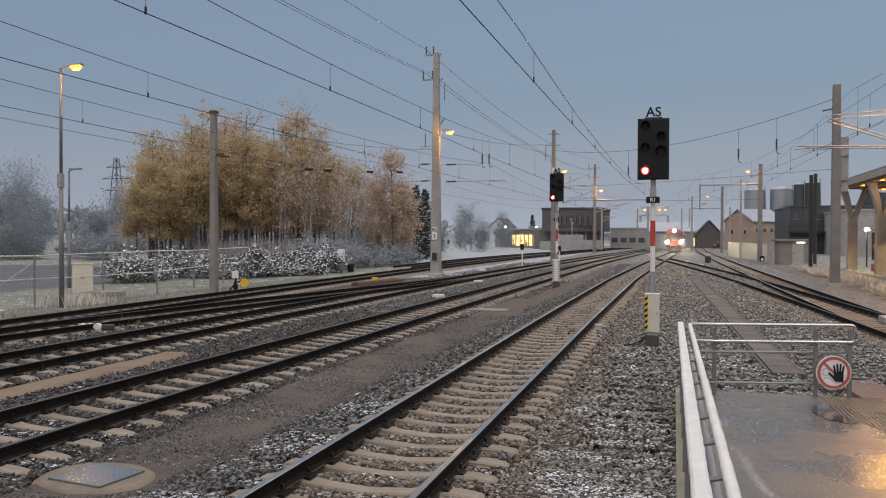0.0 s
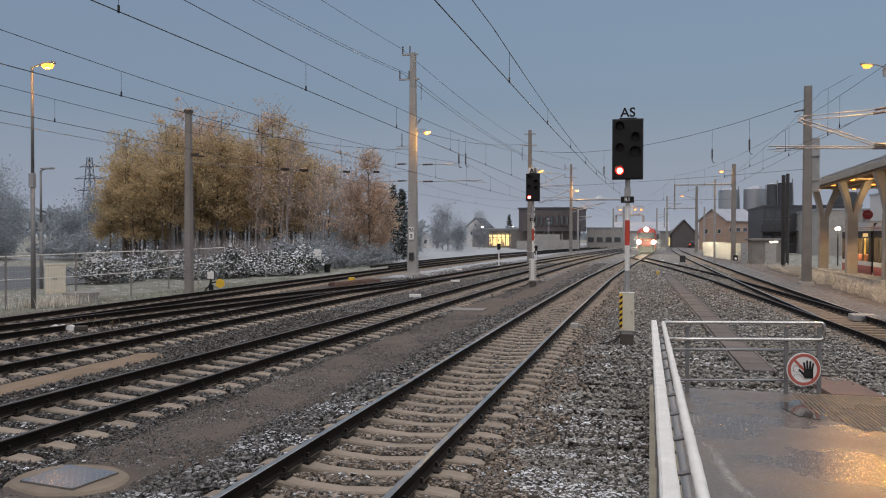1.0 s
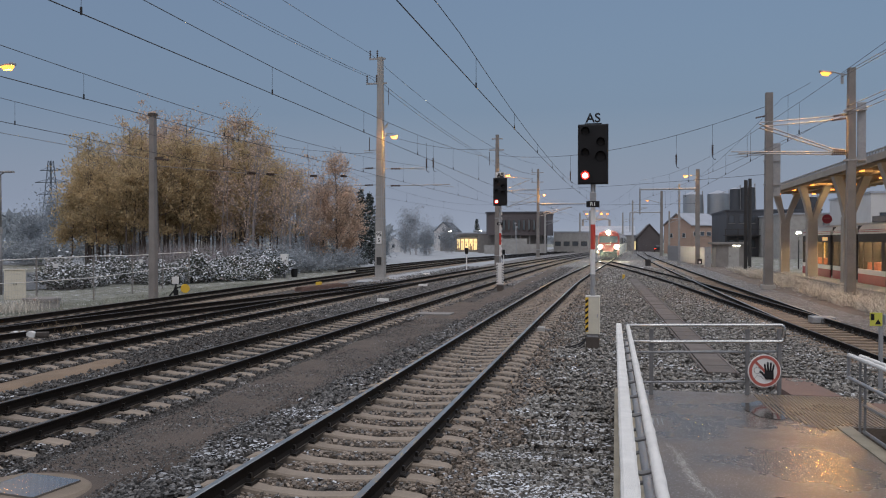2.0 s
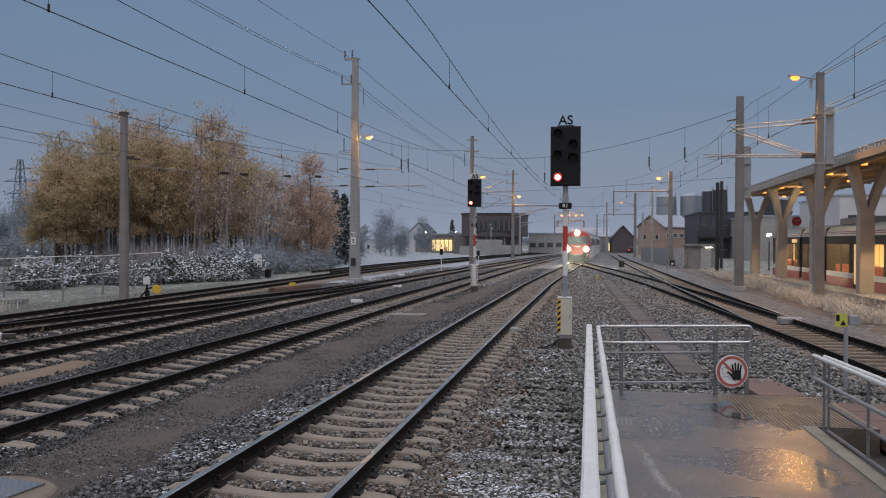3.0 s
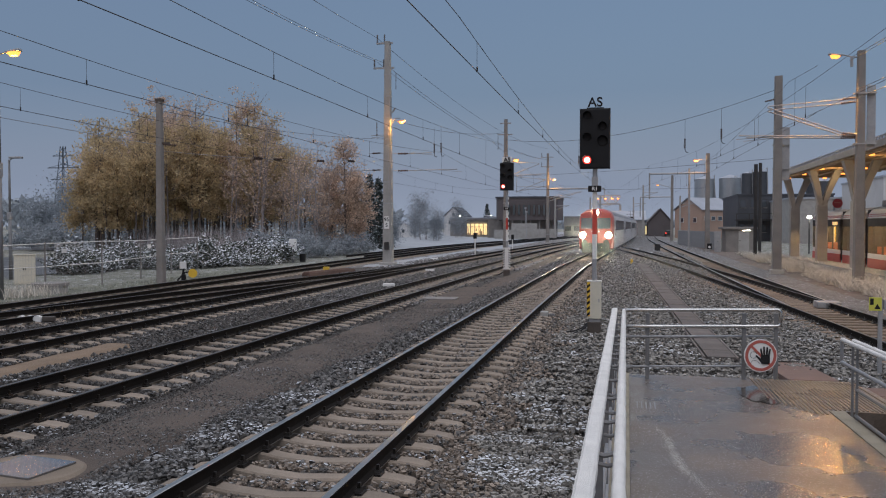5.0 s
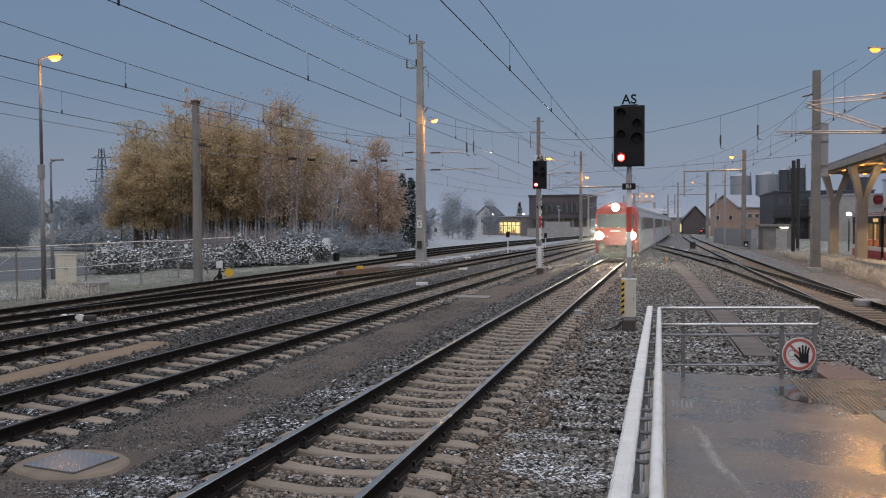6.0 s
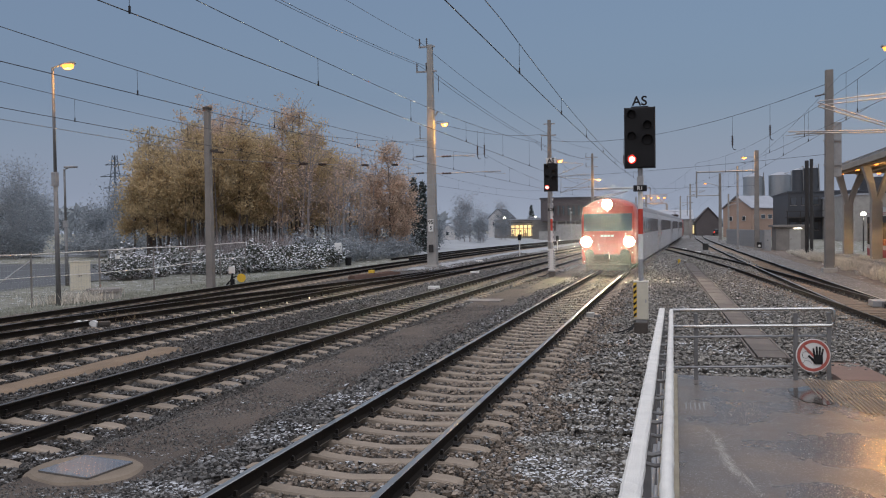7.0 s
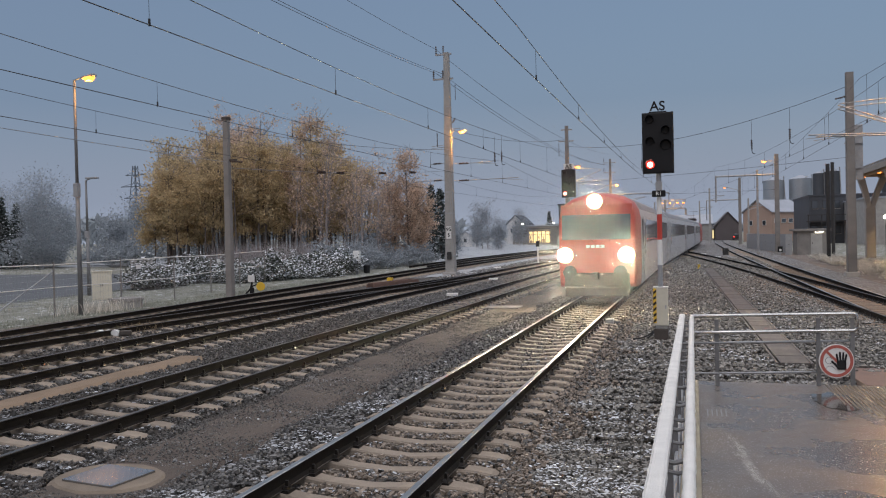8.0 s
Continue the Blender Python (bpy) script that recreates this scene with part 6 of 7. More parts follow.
def trough():
    t = thing("cable_trough", "line of grey concrete cable trough lids", "cable trough", kind="structure")
    for k in range(44):
        y = 16.8 + k * 0.9
        x = 2.05 - 0.9 * (y - 16.8) / 39
        part("lid", boxes((-0.26, 0.26, -0.44, 0.44, -0.06, 0.02), bevel=0.008), M["trough"], t, at=pose(x, y, 0.0 + 0.006 * math.sin(k * 2.7), 0, 0, 1.3 + 0.5 * math.sin(k * 1.7)))
    for s in (-0.31, 0.31):
        part("edge", tube([(2.05 + s, 16.3, 0.0), (1.15 + s, 56, 0.0)], 0.03, 6), M["trough"], t)


trough()
t = thing("ground_sign", "yellow and green sign with a grey box on a slim post", "sign", at=pose(4.5, 15.1, 0))
part("post", boxes((-0.03, 0.03, -0.03, 0.03, -0.1, 1.3)), M["galv"], t)
pl = part("plate", boxes((-0.19, 0.01, -0.05, -0.035, 1.10, 1.33), bevel=0.005), M["lime"], t, "lime yellow plate")
part("figure", boxes((-0.175, -0.12, -0.056, -0.051, 1.2, 1.31)), M["black"], pl, "dark figure on the plate")
part("triangle", ([(-0.11, -0.055, 1.13), (-0.01, -0.055, 1.13), (-0.06, -0.055, 1.22), (-0.11, -0.049, 1.13), (-0.01, -0.049, 1.13), (-0.06, -0.049, 1.22)], [(0, 1, 2), (3, 5, 4), (0, 3, 4, 1), (1, 4, 5, 2), (2, 5, 3, 0)]), M["black"], pl, "black warning triangle")
part("box", boxes((0.04, 0.22, -0.06, 0.06, 1.13, 1.3), bevel=0.015), M["galv"], t)
t = thing("point_machine", "grey point machine box between the rails", "track box", at=pose(6.35, 27.2, 0))
part("box", boxes((-0.35, 0.35, -0.3, 0.3, 0, 0.2), bevel=0.03), M["galv"], t)
part("cover", boxes((-0.1, 0.25, -0.35, -0.3, 0.02, 0.16), bevel=0.01), M["post"], t)
t = thing("yellow_post", "short yellow marker post in the ballast", "track marker", at=pose(0.55, 56.5, 0))
part("post", boxes((-0.08, 0.08, -0.07, 0.07, -0.05, 0.27), bevel=0.02), M["yellow"], t)
t = thing("dwarf_box", "small dark box standing between two tracks", "track box", at=pose(3.3, 87.5, 0))
part("box", boxes((-0.28, 0.28, -0.2, 0.2, -0.05, 0.62), bevel=0.03), M["train_dark"], t)
t = thing("dwarf_signal", "dwarf signal with a round white lamp beside a grey cabinet", "railway signal", at=pose(8.1, 83.6, 0))
part("post", boxes((-0.05, 0.05, -0.05, 0.05, -0.1, 0.3)), M["galv"], t)
part("head", boxes((-0.22, 0.22, -0.12, 0.12, 0.25, 0.8), bevel=0.05), M["black"], t)
part("lens", cones(((0, -0.125, 0.45), (0, -0.14, 0.45), 0.12, 0.11), seg=16), M["white"], t)
cabinet(8.9, 84.2, 0.6, 0.4, 2.0, "pale grey trackside cabinet", "galv")


# ---- the train ----
def loft(stations, section):
    """Body through stations of (y, width scale, top scale, bottom lift); section is a list of (x, z)."""
    V, F = [], []
    n = len(section)
    for y, ws, ts, bl in stations:
        for x, z in section:
            zz = z if z < 1.2 else 1.2 + (z - 1.2) * ts
            V.append((x * ws, y, max(zz, bl) if z < 1.2 else zz))
    for j in range(len(stations) - 1):
        for k in range(n):
            F.append((j * n + k, (j + 1) * n + k, (j + 1) * n + (k + 1) % n, j * n + (k + 1) % n))
    F += [tuple(range(n)), tuple((len(stations) - 1) * n + k for k in range(n))[::-1]]
    return V, F


SIDE = [(-1.38, 0.42), (-1.41, 1.0), (-1.41, 2.0), (-1.40, 2.9), (-1.34, 3.2), (-1.18, 3.48), (-0.85, 3.68), (-0.45, 3.79), (0, 3.82)]
SECTION = SIDE + [(-x, z) for x, z in SIDE[::-1][1:]]


def bogie(t, y):
    b = part("bogie", boxes((-1.05, -0.93, y - 1.8, y + 1.8, 0.35, 0.62), (0.93, 1.05, y - 1.8, y + 1.8, 0.35, 0.62), (-1.0, 1.0, y - 0.3, y + 0.3, 0.35, 0.6), bevel=0.03), M["train_dark"], t, "dark running gear")
    for dy in (-1.25, 1.25):
        for s in (-1, 1):
            part("wheel", cones(((s * 0.69, y + dy, 0.46), (s * 0.82, y + dy, 0.46), 0.46, 0.46), seg=24), M["rail_dull"], b)


def coach(first):
    """A coach 26.2 m long; its front end lies at the origin on the rail tops, its body runs towards +y."""
    L = 26.1
    t = thing("control_car" if first else "coach", "red-fronted control car with glowing headlights and grey sides" if first else "light grey passenger coach with a dark window band", "train", group="train")
    if first:
        st = [(0.16, 0.90, 0.90, 0.6), (0.24, 0.945, 0.94, 0.5), (0.5, 0.975, 0.968, 0.42), (1.0, 0.99, 0.985, 0.42), (1.6, 1.0, 1.0, 0.42), (2.2, 1.0, 1.0, 0.42)]
        V, F = loft(st, SECTION)
        part("cab", (V, F), M["train_red"], t, "rounded red driver's cab", smooth=True)
        y0 = 2.2
    else:
        y0 = 0.25
    part("body", loft([(y0, 1, 1, 0.42), (L, 1, 1, 0.42)], SECTION), M["train_grey"], t, "light grey coach body", smooth=False)
    top = [(x * 1.004, z + 0.008) for x, z in SECTION if z > 3.15]
    V, F = [], []
    for y in (y0 + 0.02, L - 0.02):
        V += [(x, y, z) for x, z in top]
    n = len(top)
    F = [(k, k + 1, n + k + 1, n + k) for k in range(n - 1)]
    part("roof", (V, F), M["train_roof"], t, "grey roof")
    for s in (-1, 1):
        xs = s * 1.413
        a, b = sorted((xs, xs + s * 0.012))
        part("window_band", boxes((a, b, y0 + 0.6, L - 0.5, 1.95, 2.85)), M["pane"], t, "dark window band")
        for k in range(10):
            yy = y0 + 2.4 + k * 2.05
            if yy + 1.5 < L - 1:
                a2, b2 = sorted((xs + s * 0.012, xs + s * 0.018))
                part("window", boxes((a2, b2, yy, yy + 1.5, 2.02, 2.75), bevel=0.002), M["screen"], t)
        for yy in (y0 + 1.0, L - 2.0):
            a3, b3 = sorted((xs + s * 0.013, xs + s * 0.035))
            d = part("door", boxes((a3, b3, yy, yy + 1.2, 0.55, 2.95), bevel=0.008), M["train_grey"], t)
            a4, b4 = sorted((xs + s * 0.036, xs + s * 0.04))
            part("pane", boxes((a4, b4, yy + 0.25, yy + 0.95, 1.5, 2.7)), M["pane"], d)
    part("underframe", boxes((-1.2, 1.2, y0 + 5.5, L - 5.5, 0.3, 0.6), bevel=0.03), M["train_dark"], t)
    part("gangway", boxes((-0.75, 0.75, L, L + 0.28, 0.7, 3.2), bevel=0.05), M["hole"], t)
    for yy in (3.6, L - 3.6):
        bogie(t, yy)
    if first:
        front_of(t)
    return t


def hood(x, z, r0=0.285, r1=0.31, y0=-0.05, y1=-0.17, seg=32):
    """A short tube added to shade a headlamp sideways, off the face and low flakes."""
    V, F = [], []
    for k in range(seg):
        a = 2 * math.pi * k / seg
        for r, y in ((r0, y0), (r1, y0), (r1, y1), (r0, y1)):
            V.append((x + r * math.cos(a), y, z + r * math.sin(a)))
    for k in range(seg):
        p, q = k * 4, (k + 1) % seg * 4
        F += [(p + i, q + i, q + (i + 1) % 4, p + (i + 1) % 4) for i in range(4)]
    return V, F


def front_of(t):
    # windscreen: a wide band set into the nose
    def face(xa, xb, za, zb, lift, n=10):
        V, F = [], []
        for j, z in enumerate((za, (za + zb) / 2, zb)):
            for i in range(n + 1):
                x = xa + (xb - xa) * i / n
                bulge = 0.22 * (abs(x) / 1.3) ** 3
                slope = 0.10 * max(0, z - 2.0)
                V.append((x, bulge + slope - lift, z))
        m = n + 1
        for j in range(2):
            for i in range(n):
                F.append((j * m + i, j * m + i + 1, (j + 1) * m + i + 1, (j + 1) * m + i))
        o = len(V)
        V2 = [(x, y + 0.3, z) for x, y, z in V]
        ring = list(range(m)) + [2 * m - 1, 3 * m - 1] + list(range(3 * m - 2, 2 * m - 1, -1)) + [m]
        for k in range(len(ring)):
            a, b = ring[k], ring[(k + 1) % len(ring)]
            F.append((b, a, a + o, b + o))
        return V + V2, F
    part("nose_panel", face(-1.25, 1.25, 0.95, 3.36, 0.10, 14), M["train_red"], t, "curved red nose panel", smooth=False)
    w = part("windscreen", face(-1.2, 1.2, 2.12, 3.0, 0.13, 14), M["screen"], t, "wide reflecting windscreen")
    part("wiper", tube([(-0.1, -0.1, 2.05), (-0.55, -0.02, 2.85)], 0.012, 5), M["black"], w)
    part("wiper", tube([(0.5, -0.08, 2.05), (0.1, -0.03, 2.85)], 0.012, 5), M["black"], w)
    for x in (-1.06, 1.06):
        h = part("headlight", cones(((x, 0.3, 1.58), (x, -0.06, 1.58), 0.28, 0.28), seg=28), M["black"], t, "round headlight")
        part("reflector", cones(((x, -0.055, 1.58), (x, -0.075, 1.58), 0.29, 0.26), seg=28), M["reflector"], h, "glowing ring that imitates the lamp's warm halo")
        part("lamp", cones(((x, -0.07, 1.58), (x, -0.10, 1.58), 0.22, 0.20), seg=28), M["head"], h, "glowing warm white headlamp")
        part("rim", hood(x, 1.58), M["train_red"], h, "added red tube that shades the lamp sideways")
    h = part("headlight", cones(((0, 0.6, 3.46), (0, -0.06, 3.46), 0.28, 0.28), seg=28), M["black"], t, "round top headlight")
    part("reflector", cones(((0, -0.055, 3.46), (0, -0.075, 3.46), 0.28, 0.25), seg=28), M["reflector"], h, "glowing ring that imitates the lamp's warm halo")
    part("lamp", cones(((0, -0.07, 3.46), (0, -0.10, 3.46), 0.22, 0.20), seg=28), M["head"], h, "glowing warm white headlamp")
    part("rim", hood(0, 3.46), M["train_red"], h, "added red tube that shades the lamp sideways")
    for k in range(4):
        part("badge_bar", boxes((-0.33 + k * 0.17, -0.20 + k * 0.17, -0.125, -0.09, 1.83, 1.93)), M["white"], t, "plain white bar of the maker's badge")
    part("apron", boxes((-1.15, 1.15, 0.12, 0.5, 0.22, 0.95), bevel=0.08), M["train_dark"], t, "dark front apron")
    for x in (-0.875, 0.875):
        b = part("buffer", cones(((x, 0.3, 0.98), (x, -0.32, 0.98), 0.11, 0.11), seg=16), M["train_dark"], t)
        part("buffer_plate", cones(((x, -0.32, 0.98), (x, -0.36, 0.98), 0.24, 0.24), seg=20), M["train_dark"], b)
    part("coupling", boxes((-0.09, 0.09, -0.3, 0.2, 0.72, 0.98), bevel=0.02), M["train_dark"], t)
    part("snow_plough", boxes((-1.1, 1.1, -0.05, 0.15, 0.12, 0.45), bevel=0.03), M["train_dark"], t)


def locomotive():
    t = thing("locomotive", "red electric locomotive pushing at the rear of the train", "train", group="train")
    part("body", loft([(0, 0.86, 0.9, 0.6), (0.8, 1, 0.98, 0.45), (18.2, 1, 0.98, 0.45), (19, 0.86, 0.9, 0.6)], SECTION), M["train_red"], t)
    for s in (-1, 1):
        a, b = sorted((s * 1.412, s * 1.425))
        for yy in (1.2, 16.9):
            part("window", boxes((a, b, yy, yy + 0.9, 2.2, 2.9)), M["pane"], t)
    for yy in (3.5, 15.5):
        bogie(t, yy)
        pan = part("pantograph", joined(tube([(0, yy - 0.8, 4.1), (0, yy + 0.8, 4.7), (0, yy - 0.2, 5.6 if yy > 9 else 4.75)], 0.03, 6), tube([(-0.8, yy - 0.2, 5.6 if yy > 9 else 4.75), (0.8, yy - 0.2, 5.6 if yy > 9 else 4.75)], 0.025, 6)), M["clip"], t, "dark folding pantograph")
    part("roof_gear", boxes((-0.6, 0.6, 6, 13, 3.95, 4.3), bevel=0.05), M["train_dark"], t)
    return t


TRAIN = [(coach(True), 0.0, 26.4), (coach(False), 26.4, 26.4), (coach(False), 52.8, 26.4), (coach(False), 79.2, 26.4), (locomotive(), 105.6, 19.0)]


def powder():
    """Fine snow whirled up round the train's front and sides, plus added glare haze."""
    r = np.random.default_rng(61)
    n, k, m, w = 120000, 26000, 60000, 90000
    low = np.stack([r.normal(size=n) * 1.15, -1.3 + r.gamma(1.5, 1.4, n), r.gamma(1.6, 0.40, n) - 0.1], 1)
    # flakes clustered at the lamps and spread wide imitate headlamp glare and haze
    lamps = np.array([(-1.06, 1.58), (1.06, 1.58), (0, 3.4)])[r.integers(0, 3, k)]
    near = np.stack([lamps[:, 0] + r.normal(size=k) * 0.55, -0.3 - r.gamma(1.3, 0.8, k), lamps[:, 1] + r.normal(size=k) * 0.5], 1)
    side = np.stack([np.where(r.uniform(size=m) < 0.5, -1, 1) * (1.5 + np.abs(r.normal(size=m)) * 0.5), r.uniform(0.5, 34, m), r.gamma(1.5, 0.7, m) - 0.1], 1)
    wide = np.stack([r.normal(size=w) * 2.0, r.uniform(-6, 5, w), np.abs(r.normal(size=w)) * 1.9], 1)
    c = np.concatenate([low, near, side, wide])
    inside = (np.abs(c[:, 0]) < 1.45) & (c[:, 1] > -0.15) & (c[:, 2] > 0.2) & (c[:, 2] < 3.9)
    c = c[~inside & (c[:, 2] > -0.12)]
    a, b = r.normal(size=c.shape), r.normal(size=c.shape)
    a, b = a / np.linalg.norm(a, axis=1)[:, None] * 0.016, b / np.linalg.norm(b, axis=1)[:, None] * 0.016
    V = np.stack([c - a * 0.6, c + a * 0.6, c + b], 1).reshape(-1, 3)
    ob = part("snow_powder", (V.tolist(), np.arange(len(V)).reshape(-1, 3).tolist()), M["powder"])
    return tagged(ob, "whirled snow round the moving train, with flakes added to imitate lamp glare and haze", "snow", kind="stuff")


POWDER = powder()


def front_at(t):
    """How far down the line the train's front stands at t seconds."""
    return 140.0 - 15.1 * t + 0.15 * t * t


# ---- tram stop ----
def y_column(y):
    t = thing("canopy_column", "pale concrete column forking into two arms below the canopy", "column", at=pose(12.6, y, 0), group="canopy columns")
    bm = bmesh.new()
    box(bm, -0.32, 0.32, -0.3, 0.3, -0.1, 3.9, bevel=0.03)
    part("stem", bm, M["concrete_warm"], t)
    for s, m, nm in ((-1, "concrete_warm", "arm"), (1, "concrete_warm", "arm")):
        x0, x1 = s * 0.08, (-0.6 if s < 0 else 0.95)
        V = []
        for z, xc, w in ((3.8, x0 + s * 0.0, 0.30), (5.0, x1 * 0.5, 0.36), (6.12, x1, 0.46)):
            V += [(xc - w / 2, -0.29, z), (xc + w / 2, -0.29, z), (xc + w / 2, 0.29, z), (xc - w / 2, 0.29, z)]
        F = [(3, 2, 1, 0), (8, 9, 10, 11)]
        for j in (0, 4):
            F += [(j + k, j + (k + 1) % 4, j + 4 + (k + 1) % 4, j + 4 + k) for k in range(4)]
        part(nm, (V, F), M[m], t)
    return t


for y in (66, 57.2, 48.6, 40.4, 32.2):
    y_column(y)


def canopy():
    t = thing("platform_canopy", "long tram platform canopy with timber soffit and glowing downlights", "canopy")
    y0, y1 = 14, 67.4
    part("roof_slab", boxes((11.75, 17.2, y0, y1, 6.34, 6.52), bevel=0.02), M["concrete_warm"], t)
    part("fascia", boxes((11.63, 11.74, y0, y1, 6.22, 6.55), bevel=0.01), M["concrete_warm"], t)
    for x in (12.0, 13.5, 15.6):
        part("beam", boxes((x - 0.14, x + 0.14, y0, y1 - 0.2, 6.12, 6.32)), M["timber"], t)
    for k, y in enumerate(np.arange(y0 + 0.5, y1, 1.35)):
        part("joist", boxes((11.78, 17.0, y - 0.07, y + 0.07, 6.2, 6.335)), M["timber"], t)
    part("gutter_rail", tube([(11.68, y0, 6.72), (11.68, y1, 6.72)], 0.045, 8), M["galv"], t)
    for y in np.arange(y0, y1, 0.45):
        part("gutter_bracket", boxes((11.65, 11.71, y, y + 0.16, 6.55, 6.7)), M["galv"], t)
    for y in np.arange(18, 67, 5.4):
        for x in (12.3, 14.8):
            part("downlight", cones(((x, y, 6.1), (x, y, 6.19), 0.13, 0.13), seg=14), M["sodium"], t, "glowing warm downlight")
    return t


canopy()
for y in (26, 36, 46, 56):
    lamp_light("canopy_downlight", (13.0, y, 5.9), 40, (1.0, 0.68, 0.30), 0.3)
plat = thing("tram_platform", "low concrete tram platform under the canopy", "platform", kind="structure")
part("slab", boxes((11.9, 13.4, 14, 69, -0.15, 0.22), bevel=0.02), M["concrete_dark"], plat)


def tram():
    t = thing("tram", "white and red tram with warmly lit windows at the stop", "tram", at=pose(14.95, 44, 0))
    secs = [(-26, -15.2), (-14.6, -4.0), (-3.4, 6.6), (7.2, 12.2), (12.8, 20.8)]
    roof = [(-1.30, 2.96), (-1.27, 3.2), (-1.1, 3.45), (-0.6, 3.62), (0, 3.65), (0.6, 3.62), (1.1, 3.45), (1.27, 3.2), (1.30, 2.96)]
    for a, b in secs:
        n = len(roof)
        V = [(x, y, z) for y in (a, b) for x, z in roof]
        F = [(k, n + k, n + k + 1, k + 1) for k in range(n - 1)] + [tuple(range(n)), tuple(range(2 * n - 1, n - 1, -1)), (0, n - 1, 2 * n - 1, n)]
        body = part("body_section", (V, F), M["tram_white"], t, "white tram roof")
        for z in (3.06, 3.16):
            part("stripe", boxes((-1.306, -1.27, a + 0.03, b - 0.03, z, z + 0.035)), M["tram_red"], body, "thin red line")
        part("far_wall", boxes((1.22, 1.30, a, b, 0.3, 2.96)), M["tram_wall"], body, "cream inner wall")
        part("floor", boxes((-1.25, 1.22, a, b, 0.3, 0.4)), M["train_dark"], body)
        for y in (a, b - 0.06):
            part("end_wall", boxes((-1.29, 1.22, y, y + 0.06, 0.4, 2.95)), M["train_dark"], body)
        part("upper_band", boxes((-1.308, -1.24, a, b, 2.5, 2.955)), M["train_dark"], body, "dark band above the windows")
        part("lower_panel", boxes((-1.31, -1.24, a, b, 0.12, 0.70)), M["tram_red"], body, "dark red lower panel")
        part("waist_panel", boxes((-1.306, -1.24, a, b, 0.702, 0.98)), M["tram_white"], body, "white waist panel")
        part("ceiling_lamp", boxes((-0.25, -0.1, a + 0.4, b - 0.4, 2.86, 2.9)), M["tramlamp"], body, "glowing ceiling strip")
        y, k = a + 0.06, 0
        while y < b - 0.3:
            w = 0.5 if k % 3 == 0 else 0.1
            part("pillar", boxes((-1.307, -1.23, y, min(y + w, b - 0.06), 0.98, 2.5)), M["train_dark"], body, "dark window pillar")
            y += w + 1.5
            k += 1
        for y in np.arange(a + 0.9, b - 1.0, 1.55):
            s = part("seat", boxes((-1.15, -0.3, y, y + 0.12, 0.75, 1.38), (-1.15, -0.3, y - 0.42, y, 0.75, 0.87), bevel=0.03), M["tram_seat"], body, "red upholstered seat")
            part("grab_pole", cones(((-0.22, y + 0.5, 0.4), (-0.22, y + 0.5, 2.85), 0.02, 0.02), seg=8), M["yellow"], body, "yellow grab pole")
    for (a, b), (c, d) in zip(secs[:-1], secs[1:]):
        part("gangway", boxes((-1.18, 1.18, b, c, 0.3, 3.45), bevel=0.05), M["hole"], t, "black bellows")
    for y in (-10.2, 0.2):
        d = part("door", boxes((-1.335, -1.312, y, y + 1.36, 0.25, 0.42), (-1.335, -1.312, y, y + 1.36, 2.5, 2.7), (-1.335, -1.312, y, y + 0.09, 0.42, 2.5), (-1.335, -1.312, y + 0.63, y + 0.73, 0.42, 2.5), (-1.335, -1.312, y + 1.27, y + 1.36, 0.42, 2.5)), M["train_dark"], t, "dark door frame")
        for k in (0.09, 0.73):
            part("pane", boxes((-1.326, -1.32, y + k, y + k + 0.54, 0.42, 2.5)), M["lit"], d, "warmly lit door pane")
    for y in (-12, 0):
        part("roof_box", boxes((-0.9, 0.9, y, y + 5.5, 3.6, 3.95), bevel=0.06), M["train_roof"], t)
    part("pantograph", joined(tube([(0, -3.5, 3.7), (0, -5.2, 4.6), (0, -3.6, 5.5)], 0.05, 6), tube([(-0.8, -3.6, 5.5), (0.8, -3.6, 5.5)], 0.04, 6), tube([(-0.5, -3.5, 3.7), (-0.35, -5.2, 4.6)], 0.035, 6)), M["clip"], t, "dark folding pantograph")
    part("destination", boxes((-1.325, -1.31, 13.5, 14.8, 2.58, 2.8)), M["lit"], t, "glowing destination display")


tram()
t = thing("stop_sign", "round dark red stop sign on a grey post", "sign", at=pose(14.33, 61.5, 0))
part("post", cones(((0, 0, 0), (0, 0, 4.4), 0.06, 0.06), seg=10), M["galv"], t)
part("disc", cones(((0.2, -0.05, 4.1), (0.2, -0.1, 4.1), 0.33, 0.33), seg=28), M["tram_red"], t, "dark red disc")
part("bar", boxes((0.0, 0.4, -0.106, -0.1, 4.12, 4.19)), M["signred"], t, "pale red bar")
t = thing("platform_lamp", "cold white lamp on a dark post beside the tram tracks", "street lamp", at=pose(16.27, 79, 0))
part("post", cones(((0, 0, 0), (0, 0, 3.2), 0.06, 0.06), seg=10), M["train_dark"], t)
part("bowl", cones(((0, 0, 3.2), (0, 0, 3.45), 0.22, 0.16), seg=16), M["coldlamp"], t, "glowing white bowl")
lamp_light("platform_lamp_light", (16.17, 78.6, 3.2), 60, (1, 0.95, 0.8))


